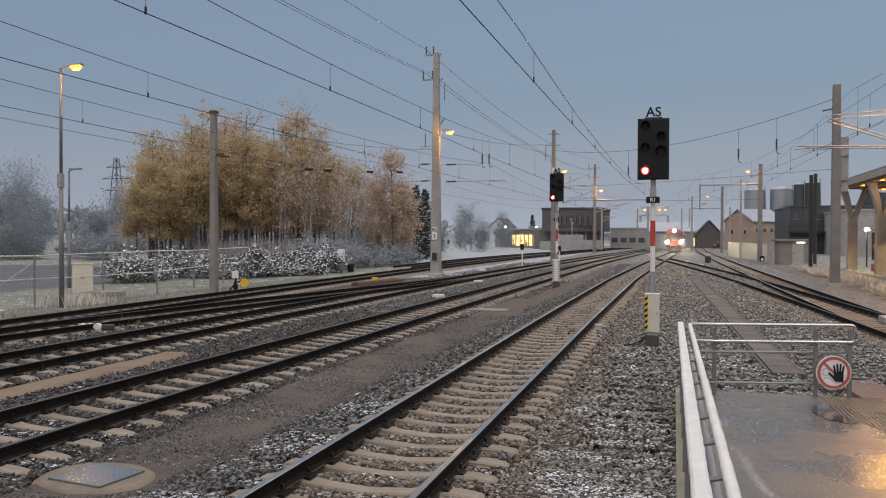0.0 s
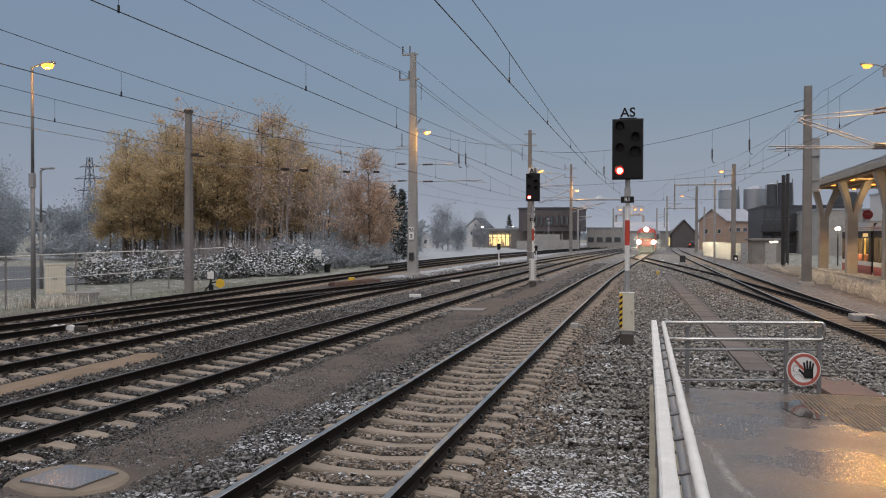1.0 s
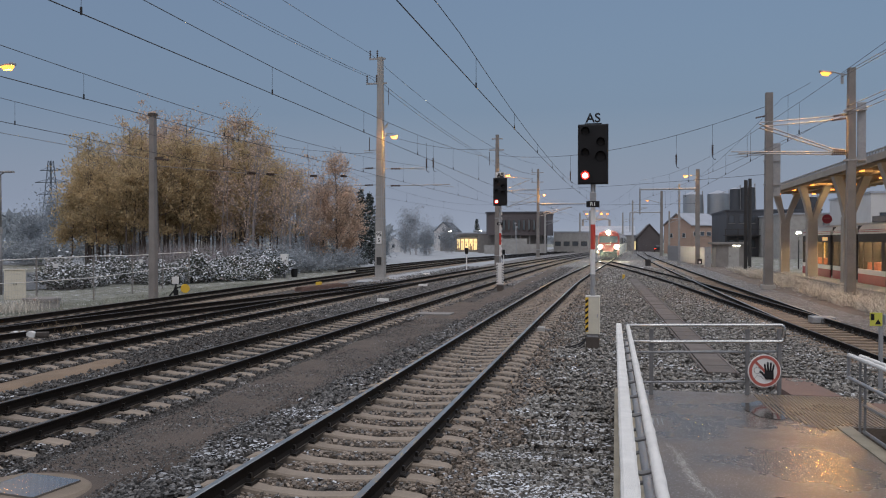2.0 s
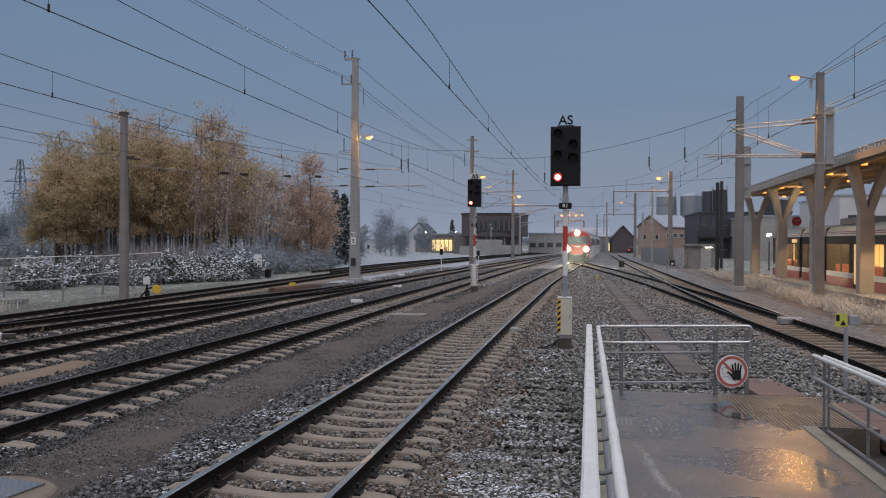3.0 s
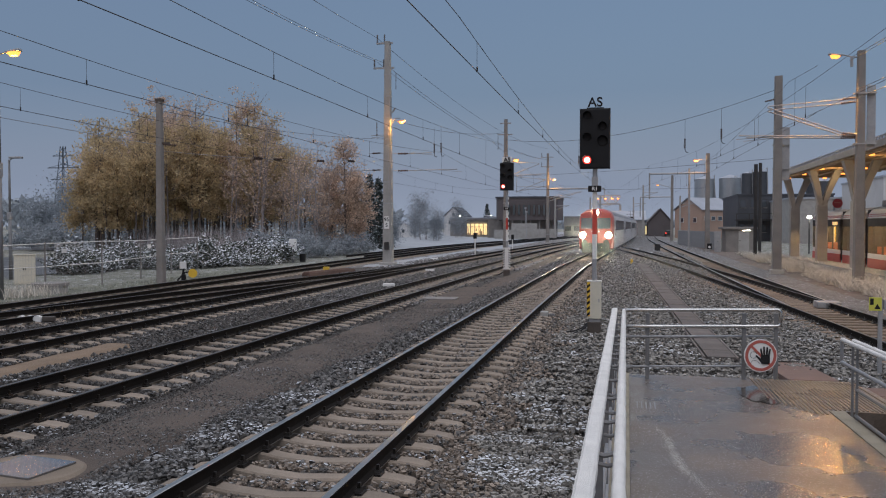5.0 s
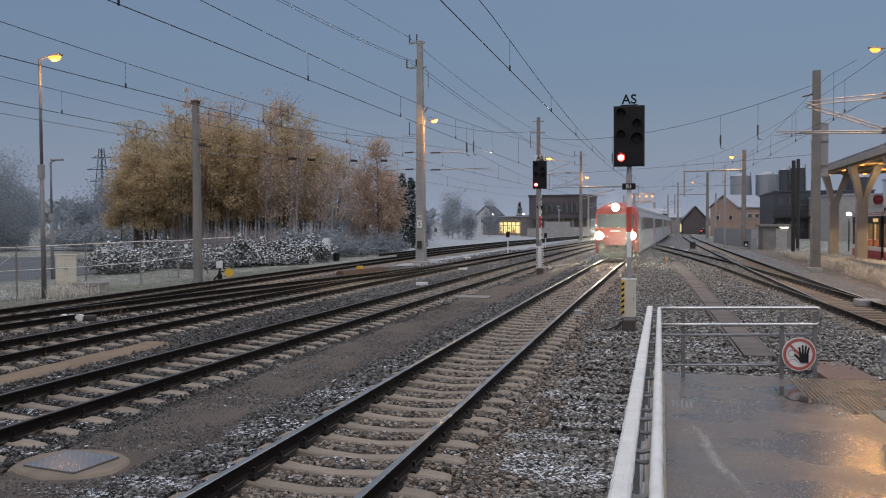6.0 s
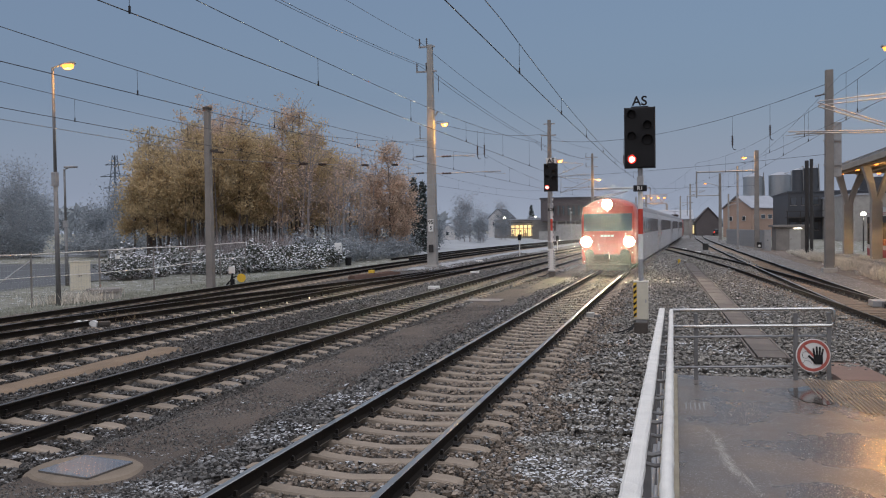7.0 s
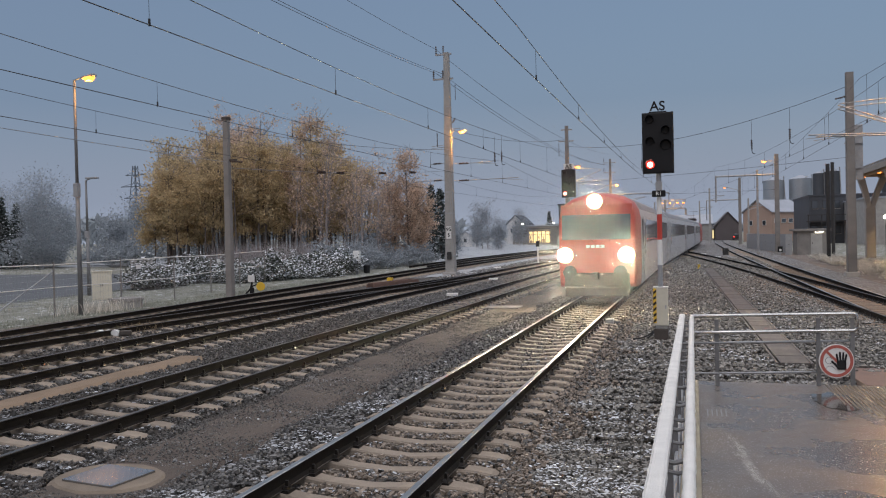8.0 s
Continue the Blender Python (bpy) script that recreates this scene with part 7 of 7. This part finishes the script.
# ---- buildings ----
def window_of(parent, x, y, z, w, h, face="y", lit=False, frame_m="white"):
    """A window set in a wall: frame, pane and sill. face: the axis of the wall's outward normal, -y or -x."""
    if face == "y":
        q = part("window", boxes((x - w / 2, x + w / 2, y - 0.06, y + 0.02, z, z + h)), M[frame_m], parent)
        part("pane", boxes((x - w / 2 + 0.06, x + w / 2 - 0.06, y - 0.075, y - 0.062, z + 0.06, z + h - 0.06)), M["shop" if lit else "pane"], q)
        part("sill", boxes((x - w / 2 - 0.05, x + w / 2 + 0.05, y - 0.12, y - 0.062, z - 0.06, z)), M["concrete"], q)
    else:
        q = part("window", boxes((x - 0.06, x + 0.02, y - w / 2, y + w / 2, z, z + h)), M[frame_m], parent)
        part("pane", boxes((x - 0.075, x - 0.062, y - w / 2 + 0.06, y + w / 2 - 0.06, z + 0.06, z + h - 0.06)), M["shop" if lit else "pane"], q)
        part("sill", boxes((x - 0.12, x - 0.062, y - w / 2 - 0.05, y + w / 2 + 0.05, z - 0.06, z)), M["concrete"], q)


def gabled(name, label, x0, x1, y0, y1, eave, ridge, wall, roof, along="x", windows=(), at=None):
    t = thing(name, label, "building", at=at)
    w = part("wall", boxes((x0, x1, y0, y1, -0.3, eave)), M[wall], t)
    V, F = [], []
    o = 0.35
    if along == "x":
        ym = (y0 + y1) / 2
        V = [(x0, y0, eave), (x0, y1, eave), (x0, ym, ridge - 0.1), (x1, y0, eave), (x1, y1, eave), (x1, ym, ridge - 0.1)]
        R = [(x0 - o, y0 - o, eave - 0.1), (x1 + o, y0 - o, eave - 0.1), (x1 + o, ym, ridge), (x0 - o, ym, ridge), (x0 - o, y1 + o, eave - 0.1), (x1 + o, y1 + o, eave - 0.1)]
    else:
        xm = (x0 + x1) / 2
        V = [(x0, y0, eave), (x1, y0, eave), (xm, y0, ridge - 0.1), (x0, y1, eave), (x1, y1, eave), (xm, y1, ridge - 0.1)]
        R = [(x0 - o, y0 - o, eave - 0.1), (x0 - o, y1 + o, eave - 0.1), (xm, y1 + o, ridge), (xm, y0 - o, ridge), (x1 + o, y0 - o, eave - 0.1), (x1 + o, y1 + o, eave - 0.1)]
    part("gable", (V, [(0, 1, 2), (3, 5, 4), (0, 2, 5, 3), (1, 4, 5, 2)]), M[wall], t)
    RV = R + [(a, b, c + 0.18) for a, b, c in R]
    part("roof", (RV, [(0, 1, 2, 3), (3, 2, 5, 4), (6, 9, 8, 7), (9, 10, 11, 8), (0, 6, 7, 1), (1, 7, 8, 2), (2, 8, 11, 5), (4, 10, 9, 3), (3, 9, 6, 0), (5, 11, 10, 4)]), M[roof], t, "snow-dusted roof")
    for f, x, y, z, ww, hh, l in windows:
        window_of(w, x, y, z, ww, hh, f, l)
    return t


gabled("goods_shed", "pink plastered goods shed with a snowy grey roof", 0, 9.6, 0, 7.2, 5.8, 8.3, "plaster", "snowroof", "x",
       [("x", 0, 1.8, 3.2, 0.9, 1.0, False), ("x", 0, 5.2, 3.2, 0.9, 1.0, False)] + [("y", 1.4 + k * 2.1, 0, 3.6, 1.3, 0.9, False) for k in range(4)], at=pose(15.2, 176, 0, 0, 0, 45))
gabled("brown_shed", "dark gabled shed behind the platforms", 5.2, 10.8, 205, 225, 3.2, 6.6, "brownclad", "brownclad", "y")
gabled("long_hall", "long station hall with a broad snowy roof", -9, 4.6, 215, 240, 4.0, 6.4, "concrete", "snowroof", "x")
gabled("white_hut", "small white hut with a frosty roof beyond the yard", -50.6, -47.6, 177, 181, 2.3, 3.3, "plaster_w", "snowroof", "y", [("y", -49.1, 177, 0.9, 0.8, 0.9, False)])
gabled("white_house", "white house with a steep dark roof among frosted trees", -47.9, -43.0, 214, 226, 5.0, 7.5, "plaster_w", "cladding", "y", [("y", -46.4, 214, 2.9, 0.8, 1.1, False), ("y", -44.4, 214, 2.9, 0.8, 1.1, False), ("y", -45.4, 214, 5.2, 0.7, 0.8, False)])


def block(name, label, x0, x1, y0, y1, h, wall, rows=(), cols=0, wz=1.2, lit=(), parapet=True, ww=1.3):
    t = thing(name, label, "building")
    w = part("wall", boxes((x0, x1, y0, y1, -0.3, h)), M[wall], t)
    part("roof", boxes((x0 - 0.15, x1 + 0.15, y0 - 0.15, y1 + 0.15, h, h + 0.25)), M["snowroof" if parapet else wall], t, "flat frosted roof")
    for r, z in enumerate(rows):
        for k in range(cols):
            window_of(w, x0 + (x1 - x0) * (k + 0.5) / cols, y0, z, ww, wz, "y", (r, k) in lit, "train_dark")
    return t


def rounded(x0, x1, y0, y1, z0, z1, r, bow=0.0):
    """A storey with rounded front corners and a slightly bowed front."""
    P = [(x0 + r - r * math.cos(a), y0 + r - r * math.sin(a)) for a in np.linspace(0, math.pi / 2, 8)]
    P += [(x0 + r + (x1 - x0 - 2 * r) * u, y0 - bow * math.sin(math.pi * u)) for u in np.linspace(0.1, 0.9, 9)]
    P += [(x1 - r + r * math.sin(a), y0 + r - r * math.cos(a)) for a in np.linspace(0, math.pi / 2, 8)]
    P += [(x1, y1), (x0, y1)]
    n = len(P)
    V = [(x, y, z) for z in (z0, z1) for x, y in P]
    return V, [(k, (k + 1) % n, n + (k + 1) % n, n + k) for k in range(n)] + [tuple(range(n - 1, -1, -1)), tuple(range(n, 2 * n))]


def office():
    t = thing("dark_office", "dark brown office block with an overhanging rounded upper storey", "building")
    w = part("upper_storey", rounded(-27.1, -14.0, 170, 186, 3.7, 8.35, 2.2, 0.5), M["brownclad"], t, "dark brown clad upper storey")
    part("roof", rounded(-27.3, -13.8, 169.8, 186.2, 8.35, 8.65, 2.2, 0.5), M["cladding"], t, "flat dark roof edge")
    part("lower_storey", boxes((-24.5, -15.2, 172.5, 185, -0.3, 3.7)), M["concrete_dark"], t, "set-back grey lower storey")
    for k in range(9):
        x = -24.0 + k * 1.05
        q = part("window", boxes((x - 0.25, x + 0.25, 169.3, 169.62, 4.8, 6.9)), M["clip"], w)
        part("pane", boxes((x - 0.2, x + 0.2, 169.26, 169.3, 4.86, 6.84)), M["screen"], q)
    for x0, x1, y, z in ((-22.6, -17.4, 163, 3.0), (-25.6, -21.4, 160, 1.7), (-18.0, -13.4, 161, 1.9)):
        part("terrace_wall", boxes((x0, x1, y, y + 0.4, -0.2, z)), M["concrete"], t, "pale terrace wall")
    for k in range(5):
        part("column", boxes((-23.6 + k * 1.9, -23.3 + k * 1.9, 170.6, 170.9, -0.2, 3.7)), M["concrete"], t)
    # a wing with a sloping snowy roof beside it
    part("wing", boxes((-29.6, -25.4, 176, 184, -0.3, 4.0)), M["concrete_dark"], t)
    V = [(-30.2, 175.5, 4.6), (-25.0, 175.5, 3.8), (-25.0, 184.5, 3.8), (-30.2, 184.5, 4.6)]
    part("wing_roof", (V + [(x, y, z + 0.25) for x, y, z in V], [(3, 2, 1, 0), (4, 5, 6, 7), (0, 1, 5, 4), (1, 2, 6, 5), (2, 3, 7, 6), (3, 0, 4, 7)]), M["snowroof"], t, "snowy mono-pitch roof")


office()
block("low_annex", "low grey annex beside the office block", -13.7, -6.0, 184, 194, 4.4, "concrete", (1.4,), 4, 1.0)
block("side_wing", "grey flat wing behind the lit station", -42.8, -30.4, 198, 210, 4.3, "concrete_dark", (2.4,), 6, 1.1)
sh = thing("lit_station", "low glazed station building with brightly lit windows", "building")
w = part("wall", boxes((-37.4, -30.0, 190, 196, -0.3, 3.5)), M["concrete_dark"], sh)
part("roof", boxes((-37.8, -29.6, 189.4, 196.4, 3.5, 3.8)), M["cladding"], sh)
for k in range(7):
    q = part("window", boxes((-37.1 + k * 1.0, -36.98 + k * 1.0, 189.86, 190.02, 0.3, 3.1), (-36.98 + k * 1.0, -36.2 + k * 1.0, 189.86, 190.02, 2.2, 2.3), (-36.6 + k * 1.0, -36.54 + k * 1.0, 189.86, 190.02, 0.3, 2.2)), M["train_dark"], w, "dark glazing bars")
    part("pane", boxes((-36.98 + k * 1.0, -36.2 + k * 1.0, 189.88, 189.895, 0.4, 3.0)), M["shop"], q, "brightly lit pane")
    if k % 3 != 1:
        part("shelf", boxes((-36.9 + k * 1.0, -36.3 + k * 1.0, 189.84, 189.87, 0.4, 0.9 + 0.35 * (k % 2))), M["timber"], q, "shelf at the glass")
        part("poster", boxes((-36.85 + k * 1.0, -36.62 + k * 1.0, 189.84, 189.87, 1.3, 1.9)), M["timber"], q, "dark poster at the glass")
lamp_light("station_light", (-34, 188, 2.5), 120, (1.0, 0.8, 0.45), 0.4)
for x, y, z in ((-36.6, 180, 4.6), (-29.6, 180, 4.6), (-20, 165, 6.0), (-18, 150, 5.0)):
    q = thing("yard_lamp", "small yard lamp on a slim post near the station", "street lamp", at=pose(x, y, 0), group="yard lamps")
    part("post", cones(((0, 0, -0.1), (0, 0, z), 0.07, 0.05), seg=8), M["galv"], q)
    part("bowl", cones(((0, 0, z), (0, 0, z + 0.25), 0.25, 0.2), seg=12), M["coldlamp"] if z < 4.8 else M["galv"], q)

block("factory", "dark clad factory hall with open steel decks", 18.7, 34, 148, 170, 7.7, "cladding", (1.4, 5.6), 9, 1.4, parapet=False, ww=1.0)
t = thing("factory_deck", "dark steel deck with railings on the factory front", "building")
part("deck", boxes((18.2, 33, 146.2, 147.9, 3.4, 3.6)), M["train_dark"], t)
for k in range(8):
    part("post", boxes((18.3 + k * 2, 18.45 + k * 2, 146.3, 146.45, -0.1, 4.6)), M["train_dark"], t)
part("rail", boxes((18.2, 33, 146.25, 146.33, 4.5, 4.6)), M["train_dark"], t)
block("white_hall", "white hall with a flat roof behind the tram stop", 31, 75, 110, 130, 8.5, "plaster_w", (4.5,), 10, 1.6, ww=2.4)
block("far_hall", "pale industrial hall beyond the tram stop", 24, 60, 130, 150, 6.5, "concrete", (), 0)


def silo(x, y, r, h, material, label):
    t = thing("silo", label, "silo", at=pose(x, y, 0), group="silos")
    geo = []
    bm = bmesh.new()
    bmesh.ops.create_cone(bm, cap_ends=True, segments=28, radius1=r, radius2=r, depth=h, matrix=Matrix.Translation((0, 0, h / 2)))
    part("shell", bm, M[material], t)
    for k in range(1, 7):
        part("hoop", cones(((0, 0, h * k / 7), (0, 0, h * k / 7 + 0.12), r + 0.05, r + 0.05), seg=28), M[material], t)
    part("cap", cones(((0, 0, h), (0, 0, h + r * 0.35), r + 0.1, r * 0.15), seg=28), M["snowroof"], t, "snow-dusted conical cap")
    part("pipe", tube([(r * 0.3, -r * 0.9, h + 0.3), (r * 0.9, -r * 0.5, h + 1.2), (r * 1.1, -r * 0.4, h * 0.4)], 0.15, 6), M["galv"], t)


silo(23.0, 260, 2.95, 16.6, "silo", "tall ribbed grey steel silo")
silo(30.4, 260, 3.2, 16.8, "silo", "tall ribbed grey steel silo")
silo(33.9, 250, 1.45, 17.6, "cladding", "dark steel silo with a snowy cap")
silo(37.3, 250, 2.1, 18.0, "cladding", "dark steel silo with a snowy cap")
silo(53.0, 250, 3.2, 15.0, "cladding", "dark steel silo with a snowy cap")
t = thing("relay_hut", "flat-roofed concrete relay hut with a steel door", "hut")
part("wall", boxes((9.7, 12.4, 84.4, 88, -0.1, 2.2)), M["concrete_dark"], t)
part("roof", boxes((9.4, 12.7, 84.1, 88.3, 2.2, 2.42), bevel=0.03), M["concrete_dark"], t)
d = part("door", boxes((10.9, 11.9, 84.36, 84.41, 0.0, 2.0)), M["concrete"], t)
part("handle", boxes((11.0, 11.06, 84.3, 84.36, 1.0, 1.12)), M["black"], d)
part("lamp", boxes((11.3, 12.0, 84.32, 84.38, 2.06, 2.09)), M["coldlamp"], t, "thin glowing strip lamp")
t = thing("sheet_fence", "grey corrugated sheet fence beside the branch track", "fence")
for k in range(26):
    u = k / 26
    x, y = 7.2 + 2.3 * u, 118 - 30 * u
    part("sheet", boxes((-0.03, 0.03, -0.58, 0.58, -0.1, 1.9), bevel=0.01), M["galv"], t, at=pose(x, y, 0, 0, 0, 4.5))
lt = thing("lit_gantry", "steel signal gantry lit by orange lamps over the far platforms", "gantry")
part("deck", boxes((-9.2, -1.8, 232, 234, 8.4, 8.7)), M["galv"], lt)
for k in range(6):
    part("truss_bar", tube([(-9 + k * 1.2, 232, 8.7), (-7.8 + k * 1.2, 232, 10.8)] if k % 2 else [(-9 + k * 1.2, 232, 10.8), (-7.8 + k * 1.2, 232, 8.7)], 0.1, 5), M["galv"], lt)
part("top_chord", boxes((-9.2, -1.8, 231.9, 232.1, 10.8, 11.0)), M["galv"], lt)
for x in (-9.2, -1.8):
    part("pier", boxes((x - 0.3, x + 0.3, 232.5, 233.5, -0.2, 8.4)), M["concrete"], lt)
for x in (-8, -6, -4, -2.4):
    part("lamp", cones(((x, 231.5, 9.9), (x, 231.5, 10.2), 0.35, 0.3), seg=10), M["sodium"], lt, "glowing orange lamp")
lamp_light("gantry_light", (-5.5, 230.5, 9.8), 350, size=0.5)
t = thing("parked_car", "car with red tail lights in front of a lit shed", "car", at=pose(9.6, 197, 0))
part("body", boxes((-0.9, 0.9, -2, 2, 0.35, 0.95), bevel=0.12), M["train_dark"], t)
part("cabin", boxes((-0.75, 0.75, -1.2, 1.0, 0.95, 1.45), bevel=0.15), M["pane"], t)
for x in (-0.7, 0.7):
    part("tail_light", boxes((x - 0.14, x + 0.14, -2.05, -1.99, 0.7, 0.86)), M["redlight"], t, "glowing red tail light")
for x in (-0.8, 0.8):
    for y in (-1.3, 1.3):
        part("wheel", cones(((x - 0.1, y, 0.32), (x + 0.1, y, 0.32), 0.32, 0.32), seg=16), M["hole"], t)
sh2 = thing("lit_shed", "open shed with a bright white interior beyond the platforms", "building")
part("wall", boxes((3.9, 8.2, 236, 240, -0.2, 2.9)), M["concrete_dark"], sh2)
part("roof", boxes((3.6, 8.5, 235.5, 240.4, 2.9, 3.2)), M["snowroof"], sh2)
part("opening", boxes((4.2, 7.9, 235.95, 235.99, 0.1, 2.4)), M["shop"], sh2, "brightly lit opening")
# transmission pylon far behind the trees
t = thing("lattice_pylon", "grey lattice transmission pylon far behind the woods", "pylon", at=pose(-232, 300, 0))
geos = []
for sx in (-1, 1):
    for sy in (-1, 1):
        geos.append(tube([(sx * 3.2, sy * 3.2, 0), (sx * 0.7, sy * 0.7, 36)], 0.2, 4))
for k in range(12):
    w0, w1 = 3.2 - 2.5 * k / 12, 3.2 - 2.5 * (k + 1) / 12
    for s in (-1, 1):
        geos.append(tube([(-w0, s * w0, k * 3), (w1, s * w1, k * 3 + 3)], 0.1, 3))
        geos.append(tube([(w0, s * w0, k * 3), (-w1, s * w1, k * 3 + 3)], 0.1, 3))
part("tower", joined(*geos), M["steelgrey"], t)
for z, w in ((22, 6), (27, 7.5), (32, 5)):
    part("arm", joined(tube([(-w, 0, z), (w, 0, z)], 0.18, 4), tube([(-w, 0, z), (0, 0, z + 1.6)], 0.1, 3), tube([(w, 0, z), (0, 0, z + 1.6)], 0.1, 3)), M["steelgrey"], t)


# ---- loose ballast ----
def ballast():
    """Crushed stones round the near tracks, each an uneven lump."""
    rng = np.random.default_rng(21)
    cube = np.array([(a, b, c) for c in (-1, 1) for b in (-1, 1) for a in (-1, 1)]) * 0.62
    ctri = np.array([(0, 2, 1), (1, 2, 3), (4, 5, 6), (5, 7, 6), (0, 1, 4), (1, 5, 4), (2, 6, 3), (3, 6, 7), (0, 4, 2), (2, 4, 6), (1, 3, 5), (3, 7, 5)])
    octa = np.array([(1, 0, 0), (0, 1, 0), (-1, 0, 0), (0, -1, 0), (0, 0, 1), (0, 0, -1)], float)
    otri = np.array([(0, 1, 4), (1, 2, 4), (2, 3, 4), (3, 0, 4), (1, 0, 5), (2, 1, 5), (3, 2, 5), (0, 3, 5)])

    def scatter(N, y_lo, y_hi, body, tris, small, large, name, walkway=False):
        y = y_lo * (y_hi / y_lo) ** rng.uniform(0, 1, N)
        lo = np.maximum(-15.0, -2.2 - y * 0.92)
        x = lo + (0.5 - lo) * rng.uniform(0, 1, N)
        right = rng.uniform(0, 1, N) < 0.25
        x = np.where(right & (y > 13.3), rng.uniform(0.5, 5.2, N), x)
        if walkway:
            x = rng.uniform(-6.6, -4.9, N)
        keep = np.ones(N, bool)
        if not walkway:
            keep &= ~((x > -6.5 + 0.2 * np.sin(y)) & (x < -5.0 + 0.15 * np.sin(y * 1.7)) & (rng.uniform(0, 1, N) < 0.95))
        keep &= ~((x > -10.9) & (x < -10.1) & (y < 15.5))
        keep &= ~((((x + 5.85) / 0.72) ** 2 + ((y - 7.17) / 0.6) ** 2) < 1)
        keep &= ~((x > 0.4) & (y < 13.4))
        z = np.full(N, 0.004 if walkway else -0.03) + rng.normal(size=N) * (0.004 if walkway else 0.014)
        keep &= ~((np.abs(x - 2.05 + 0.9 * (y - 16.8) / 39) < 0.37) & (y > 16.2) & (y < 57))
        # low ridges where an old track lay
        z = np.where((x > -1.2) & (y > 10), z + 0.045 * np.sin(y * 10.2 + 0.8 * np.sin(x * 1.3)), z)
        for c in (-3.05, -8.0, -12.3):
            d = np.abs(x - c)
            ph = np.abs((y / 0.6 + 0.5) % 1 - 0.5) * 0.6
            keep &= ~((d < 1.29) & (ph < 0.16))
            keep &= ~(np.abs(d - 0.7525) < 0.09)
            z = np.where(d < 0.75, -0.06 + rng.normal(size=N) * 0.01, z)
        x, y, z = x[keep], y[keep], z[keep]
        n, m = len(x), len(body)
        s = rng.uniform(small, large, n) * (1 + np.clip(y - 9, 0, 30) * 0.008)
        P = body[None] * rng.uniform(0.62, 1.28, (n, m, 1)) * (s[:, None] * rng.uniform(0.7, 1.35, (n, 3)) * np.array([1.1, 1.1, 0.85]))[:, None, :]
        a, c = rng.uniform(0, 2 * np.pi, n), rng.uniform(-0.6, 0.6, n)
        ca, sa, cc, sc = np.cos(a)[:, None], np.sin(a)[:, None], np.cos(c)[:, None], np.sin(c)[:, None]
        P = np.stack([P[..., 0], P[..., 1] * cc - P[..., 2] * sc, P[..., 1] * sc + P[..., 2] * cc], -1)
        Q = np.stack([P[..., 0] * ca - P[..., 1] * sa, P[..., 0] * sa + P[..., 1] * ca, P[..., 2]], -1) + np.stack([x, y, z], 1)[:, None, :]
        T = (tris[None] + (np.arange(n) * m)[:, None, None]).reshape(-1, 3)
        me = bpy.data.meshes.new(name)
        me.vertices.add(n * m)
        me.vertices.foreach_set("co", Q.reshape(-1).astype(np.float32))
        me.loops.add(len(T) * 3)
        me.loops.foreach_set("vertex_index", T.reshape(-1).astype(np.int32))
        me.polygons.add(len(T))
        me.polygons.foreach_set("loop_start", (np.arange(len(T)) * 3).astype(np.int32))
        me.update(calc_edges=True)
        me.polygons.foreach_set("use_smooth", np.zeros(len(T), dtype=bool))
        me.materials.append(M["stone"])
        # more frost lies on the trackless strip
        me.materials.append(M["stone_frost"])
        me.materials.append(M["stone_brown"])
        me.materials.append(M["stone_dark"])
        edge = 0.22 * np.sin(y * 1.9) + 0.15 * np.sin(y * 5.1)
        kind = np.where(x > -1.25 + edge, 1, np.where((x > -3.85) & (rng.uniform(0, 1, n) < 0.8), 2, np.where((x < -6.3 + edge) & (y < 26) & (rng.uniform(0, 1, n) < 0.75), 3, 0)))
        me.polygons.foreach_set("material_index", np.repeat(kind, len(tris)).astype(np.int32))
        return new(name, me)
    tagged(scatter(62000, 5.2, 11.5, cube, ctri, 0.016, 0.034, "ballast_stones"), "crushed grey ballast stones with frost on their tops", "ballast", kind="stuff")
    tagged(scatter(100000, 11.5, 48.0, octa, otri, 0.023, 0.043, "ballast_stones"), "crushed grey ballast stones with frost on their tops", "ballast", kind="stuff")
    tagged(scatter(24000, 46.0, 80.0, octa, otri, 0.035, 0.065, "ballast_stones"), "crushed grey ballast stones with frost on their tops", "ballast", kind="stuff")
    tagged(scatter(19000, 5.2, 26.0, octa, otri, 0.006, 0.015, "pebbles", True), "small brown pebbles on the trodden walkway", "gravel", kind="stuff")


ballast()
lay_sleepers()


# ---- what moves ----
def motions():
    fn = TRACKS["t1"]
    times = [k * 0.25 for k in range(33)]
    for car, back, long_ in TRAIN:
        rows = []
        for t in times:
            y = front_at(t) + back
            a, b = y + long_ * 0.14, y + long_ * 0.86
            turn = math.atan2(-(fn(b) - fn(a)), b - a)
            x = fn(a) + math.sin(turn) * long_ * 0.14
            rows.append((t, pose(x, y, RAIL_TOP, 0, 0, math.degrees(turn))))
        walk(car, rows)
        if back == 0:
            walk(POWDER, rows)


motions()
